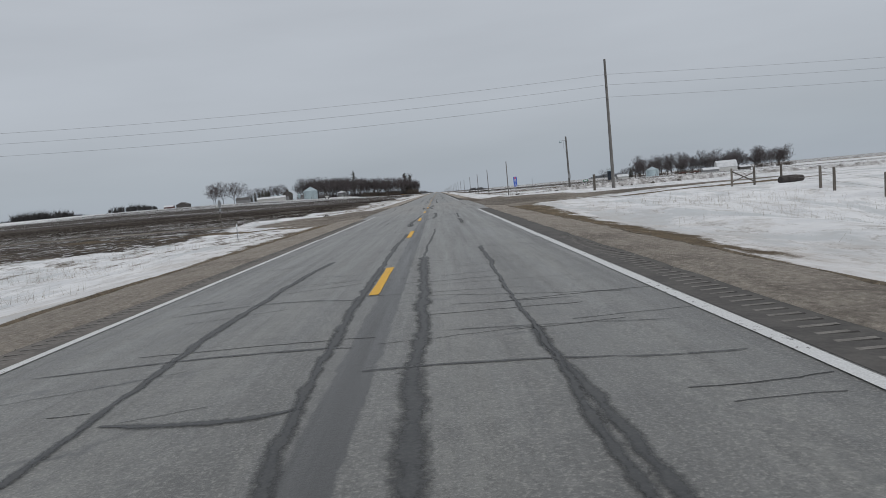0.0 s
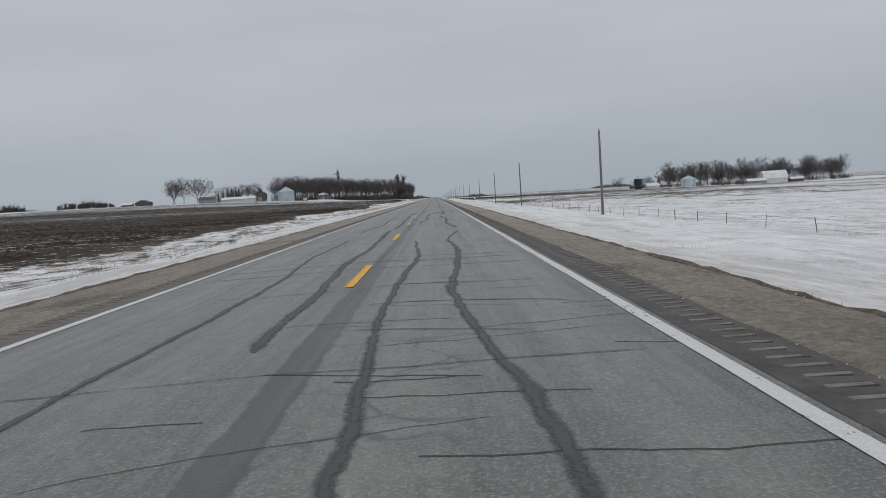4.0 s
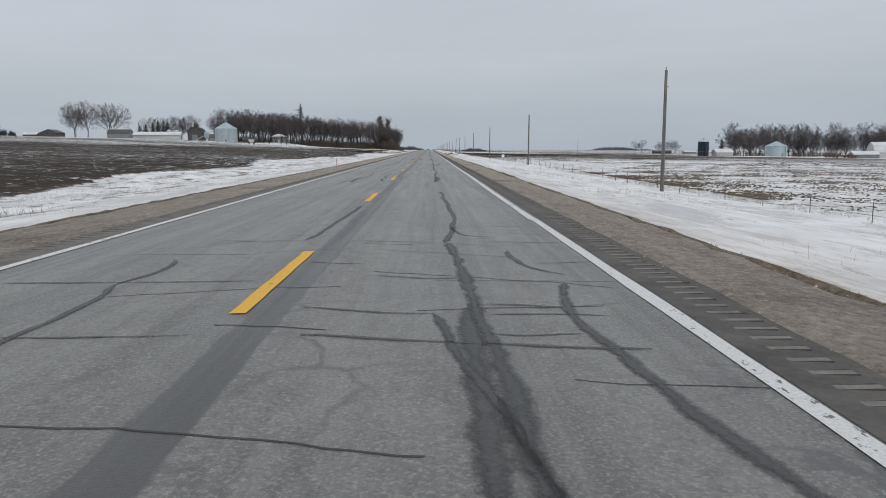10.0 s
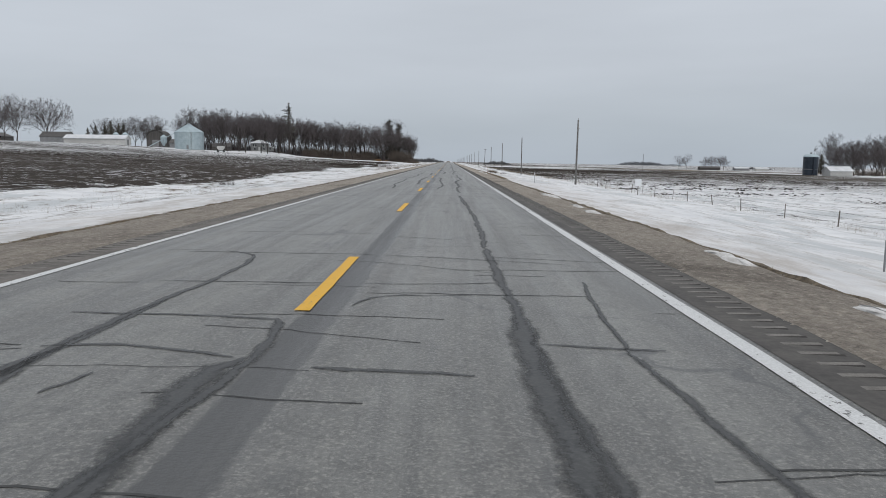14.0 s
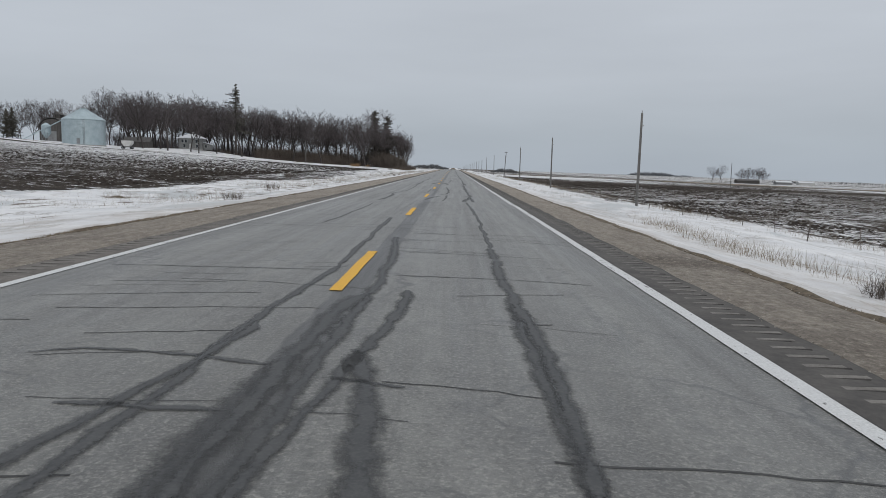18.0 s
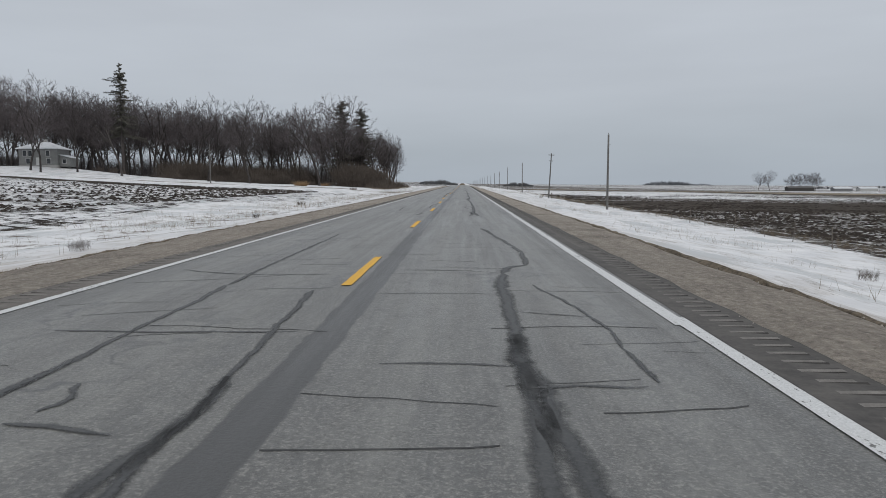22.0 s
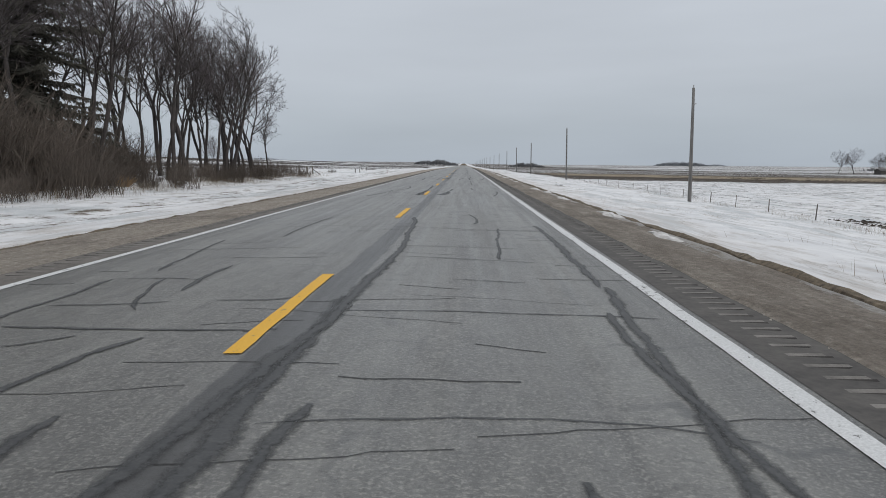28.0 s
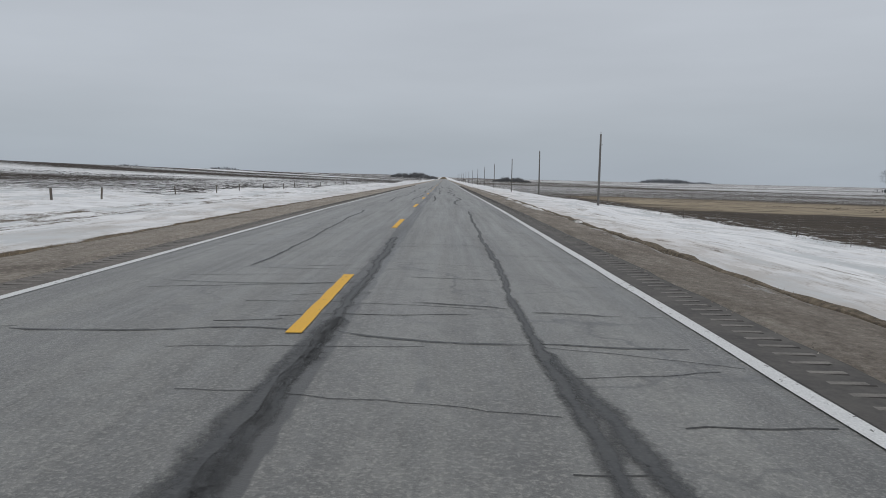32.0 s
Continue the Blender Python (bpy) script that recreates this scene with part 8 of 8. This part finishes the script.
# ---- roadside growth ----
def grass_strip(name, label, x0, x1, y0, y1, count, h, seed, material=M_GRASS, clumped=None, lift=0.0):
    rng = np.random.RandomState(seed)
    y, x = rng.uniform(y0, y1, count), rng.triangular(x0, (x0 + x1) / 2, x1, count)
    keep = (y < 46) | (y > 96)
    if clumped is not None:
        keep &= np.sin(y * 0.7) * np.sin(y * 0.083 + seed) + np.sin(y * 0.23) * 0.5 > clumped + rng.uniform(-0.15, 0.15, count)
    x, y = x[keep], y[keep]
    n = len(x)
    z, hh, a = ground_z(x, y) + lift, h * rng.uniform(0.4, 1.2, n), rng.uniform(0, 6.28, n)
    w = (0.004 + 0.006 * rng.rand(n)) * (1.4 if h < 0.1 else 0.65)
    dx, dy = np.cos(a) * w, np.sin(a) * w
    p = np.stack([np.stack([x - dx, y - dy, z - 0.03], -1), np.stack([x + dx, y + dy, z - 0.03], -1),
                  np.stack([x + rng.normal(0, 0.35, n) * hh, y + rng.normal(0, 0.35, n) * hh, z + hh], -1)], 1).reshape(-1, 3)
    me = bpy.data.meshes.new(name)
    me.from_pydata(p.tolist(), [], np.arange(3 * n).reshape(-1, 3).tolist())
    me.materials.append(material)
    tagged(new(name, me), label, "grass", kind="stuff")


grass_strip("dead_grass", "brown dead grass along the gravel edge", 5.6, 6.25, -5, 960, 70000, 0.05, 41, M_WEED, lift=0.02)
grass_strip("dead_grass", "brown dead grass along the gravel edge", -6.9, -6.2, -5, 960, 60000, 0.05, 42, M_WEED, lift=0.02)
grass_strip("dry_weeds", "thin dry weeds poking through ditch snow", -18, -8.5, -5, 765, 60000, 0.34, 43, M_WEED, clumped=-0.1)
grass_strip("dry_weeds", "stand of dry tan grass in the ditch", 8.2, 10.2, 500, 520, 1500, 0.5, 48, M_WEED)
grass_strip("turf_grass", "brown turf grass on the broad verge lip", 6.0, 6.9, 448, 497, 9000, 0.09, 49, M_WEED, lift=0.05)
grass_strip("dry_weeds", "thin dry weeds poking through ditch snow", 8.0, 17, 100, 960, 32000, 0.32, 44, M_WEED, clumped=0.45)
grass_strip("dry_weeds", "thin dry weeds poking through the snow bank", 8.5, 22, 8, 46, 2600, 0.5, 47, M_WEED, clumped=0.1)
grass_strip("fence_weeds", "dry grass along the fence line", 19.9, 22.0, 100, 980, 22000, 0.5, 45, M_WEED, clumped=-0.5)
grass_strip("fence_weeds", "dry grass at the grove edge and fence", -22.5, -16.2, 772, 868, 12000, 0.6, 46, M_WEED, clumped=-0.35)
for x, y, sz in ((-35.4, 762.5, 1.2), (-33, 779, 0.8), (-21, 808, 0.7)):
    ob = thing("ornamental_grass", "clump of tan ornamental grass beside the driveway", "grass", pose(x, y, gz(x, y)) @ Matrix.Scale(sz, 4), "tan grass clumps")
    g = Geo()
    for _ in range(420):
        a, r = rt.uniform(0, 6.283), 1.0 * math.sqrt(rt.random())
        b = Vector((r * math.cos(a), r * math.sin(a), -0.05))
        g.spike(b, b + Vector((rt.gauss(0, 0.4) + 0.5 * b.x, rt.gauss(0, 0.4) + 0.5 * b.y, rt.uniform(0.5, 1.3))), 0.02, 3)
    part("tuft", g, M_TAN_GRASS, ob)
for bx, by, sz in ((-12.1, 543.7, 0.42), (-18.4, 578.1, 0.5), (-8.9, 523.6, 0.35), (-18.2, 575.8, 0.5), (-20.9, 745.3, 0.55), (12.3, 541.2, 0.35), (9.9, 496.7, 0.4), (-14.5, 431.9, 0.4), (13.1, 618.9, 0.24), (8.0, 489.0, 0.42), (8.3, 501.5, 0.45), (-19.1, 875.2, 0.6), (19.8, 705, 0.5)):
    ob = thing("weed_clump", "bushy dry weed standing in the ditch snow", "weed", pose(bx, by, gz(bx, by), 0, 0, rt.uniform(0, 360)) @ Matrix.Scale(sz, 4), "ditch weeds")
    part("bush", BRUSH[2], None, ob)
for i in range(14):
    side = rt.random() < 0.7
    bx, by = (-rt.uniform(9, 17), rt.uniform(20, 740)) if side else (rt.uniform(9, 18), rt.uniform(120, 950))
    ob = thing("weed_clump", "dry leafless weed clump in the ditch snow", "weed", pose(bx, by, gz(bx, by), 0, 0, rt.uniform(0, 360)) @ Matrix.Scale(rt.uniform(0.16, 0.34), 4), "ditch weeds")
    part("bush", BRUSH[2], None, ob)



def clods(name, label, x0, x1, y0, y1, count, seed, material, size, even=1.0):
    """Frozen clods and stubble tufts standing out of the field."""
    rng = np.random.RandomState(seed)
    x = x0 + (x1 - x0) * rng.rand(count) ** 1.7
    y = rng.uniform(y0, y1, count)
    ph = rng.uniform(0, 6.28, 6)
    patch = np.sin(0.23 * x + ph[0] + np.sin(0.31 * y + ph[3])) * np.sin(0.37 * y + ph[1]) + 0.7 * np.sin(0.9 * x + ph[2] + y * 0.4) * np.sin(0.8 * y + ph[4]) + 0.5 * np.sin(0.05 * y + ph[5])
    keep = patch * even > rng.uniform(-0.6, 0.9, count)
    x, y = x[keep], y[keep]
    n = len(x)
    z, r = ground_z(x, y), size * rng.uniform(0.45, 1.6, n)
    a = rng.uniform(0, 6.28, n)
    cols = []
    for i in range(4):
        w = a + 1.571 * i + rng.uniform(-0.5, 0.5, n)
        cols.append(np.stack([x + r * np.cos(w) * 2.6, y + r * np.sin(w), z - 0.05], -1))
    cols.append(np.stack([x + rng.normal(0, 0.4, n) * r, y + rng.normal(0, 0.4, n) * r, z + r * rng.uniform(0.3, 0.8, n)], -1))
    pts = np.stack(cols, 1).reshape(-1, 3)
    k = 5 * np.arange(n)
    faces = np.concatenate([np.stack([k + i, k + (i + 1) % 4, k + 4], -1) for i in range(4)])
    me = bpy.data.meshes.new(name)
    me.from_pydata(pts.tolist(), [], faces.tolist())
    me.materials.append(material)
    tagged(new(name, me), label, "soil", kind="stuff")


def stones(name, side, x0, x1, count, seed):
    """Loose pebbles strewn over a gravel shoulder."""
    rng = np.random.RandomState(seed)
    x, y = rng.uniform(x0, x1, count), rng.uniform(-8, 960, count)
    ok = (y < 50) | (y > 90)
    x, y = x[ok], y[ok]
    n = len(x)
    z, r, a = surface_z(x, y) - 0.03 * (np.abs(x) - 4.3), 0.007 + 0.014 * rng.rand(n) ** 3, rng.uniform(0, 6.28, n)
    cols = []
    for i in range(4):
        w = a + 1.571 * i + rng.uniform(-0.4, 0.4, n)
        cols.append(np.stack([side * x + r * np.cos(w), y + 1.3 * r * np.sin(w), z], -1))
    cols.append(np.stack([side * x + 0.3 * r, y, z + 0.8 * r + 0.008], -1))
    pts, k = np.stack(cols, 1).reshape(-1, 3), 5 * np.arange(n)
    faces = np.concatenate([np.stack([k + i, k + (i + 1) % 4, k + 4], -1) for i in range(4)])
    me = bpy.data.meshes.new(name)
    me.from_pydata(pts.tolist(), [], faces.tolist())
    me.materials.append(M_STONE)
    tagged(new(name, me), "loose grey and brown pebbles on the gravel shoulder", "gravel", kind="stuff")


stones("pebbles", 1, 4.25, 5.75, 60000, 71)
stones("pebbles", -1, 4.25, 6.3, 50000, 72)
clods("soil_clods", "dark frozen clods standing out of the ploughed field", -20, -120, 100, 560, 80000, 61, M_SOIL, 0.085, 0.7)
clods("soil_clods", "dark frozen clods standing out of the ploughed field", -22, -130, 560, 716, 26000, 64, M_SOIL, 0.085, 0.45)
clods("stubble_tufts", "brown stubble tufts poking through field snow", 23, 130, 100, 450, 150000, 65, M_STUBBLE, 0.048)
clods("soil_clods", "dark stubble clods poking through field snow", 23, 130, 440, 1000, 100000, 62, M_SOIL, 0.085)
clods("soil_clods", "dark clods in the snowy field", -30, -140, 880, 1050, 14000, 63, M_SOIL, 0.09)

# ploughed-up dirty snow and clods by the field entrance
rs = random.Random(9)
berm, bx = Geo(), np.arange(10.5, 78, 0.3)
hump = 0.3
for x in bx:
    hump = 0.75 * hump + 0.25 * rs.uniform(0.15, 1.15) * min(1.0, (x - 10) / 9)
    mid = 93.6 + 0.015 * x + 0.25 * math.sin(x * 0.5)
    for q, h in ((-1.5, -0.25), (-0.9, 0.25), (-0.4, 0.8), (0.05, 1.0), (0.5, 0.75), (1.0, 0.35), (1.7, -0.3)):
        yy = mid + q * 0.9 + rs.uniform(-0.12, 0.12)
        berm.v.append(Vector((x + rs.uniform(-0.1, 0.1), yy, gz(x, yy) + 0.05 + h * hump + rs.uniform(-0.12, 0.12) * (h > 0))))
for j in range(len(bx) - 1):
    for i in range(6):
        k = j * 7 + i
        berm.f.append((k, k + 7, k + 8, k + 1))
ob = part("snow_berm", berm, M_BERM, None)
tagged(ob, "dirty ridge of ploughed snow and soil beside the side road", "snow bank")
for i in range(90):
    x = 11 + 62 * rs.random() ** 1.2
    y = 93.6 + 0.015 * x + rs.uniform(-1.7, 0.5)
    r = rs.uniform(0.08, 0.26)
    g = Geo()
    prof = [(r * s * rs.uniform(0.85, 1.1), r * zz) for s, zz in ((1.0, -1.2), (1.05, 0.1), (0.75, 0.5), (0.3, 0.7))]
    g.ring(prof, 8)
    g.v = [v + Vector((rs.gauss(0, 0.16), rs.gauss(0, 0.16), rs.gauss(0, 0.12))) * r for v in g.v]
    soil = i % 5 < 2
    ob = thing("snow_clod" if not soil else "soil_lump", "dirty lump of ploughed snow" if not soil else "dark frozen soil lump thrown up by the plough", "snow" if not soil else "soil", pose(x, y, gz(x, y) + 0.12, 0, 0, rs.uniform(0, 360)), "ploughed snow lumps" if not soil else "ploughed soil lumps")
    part("lump", g, M_SNOW_CLUMP if not soil else M_CLOD, ob)
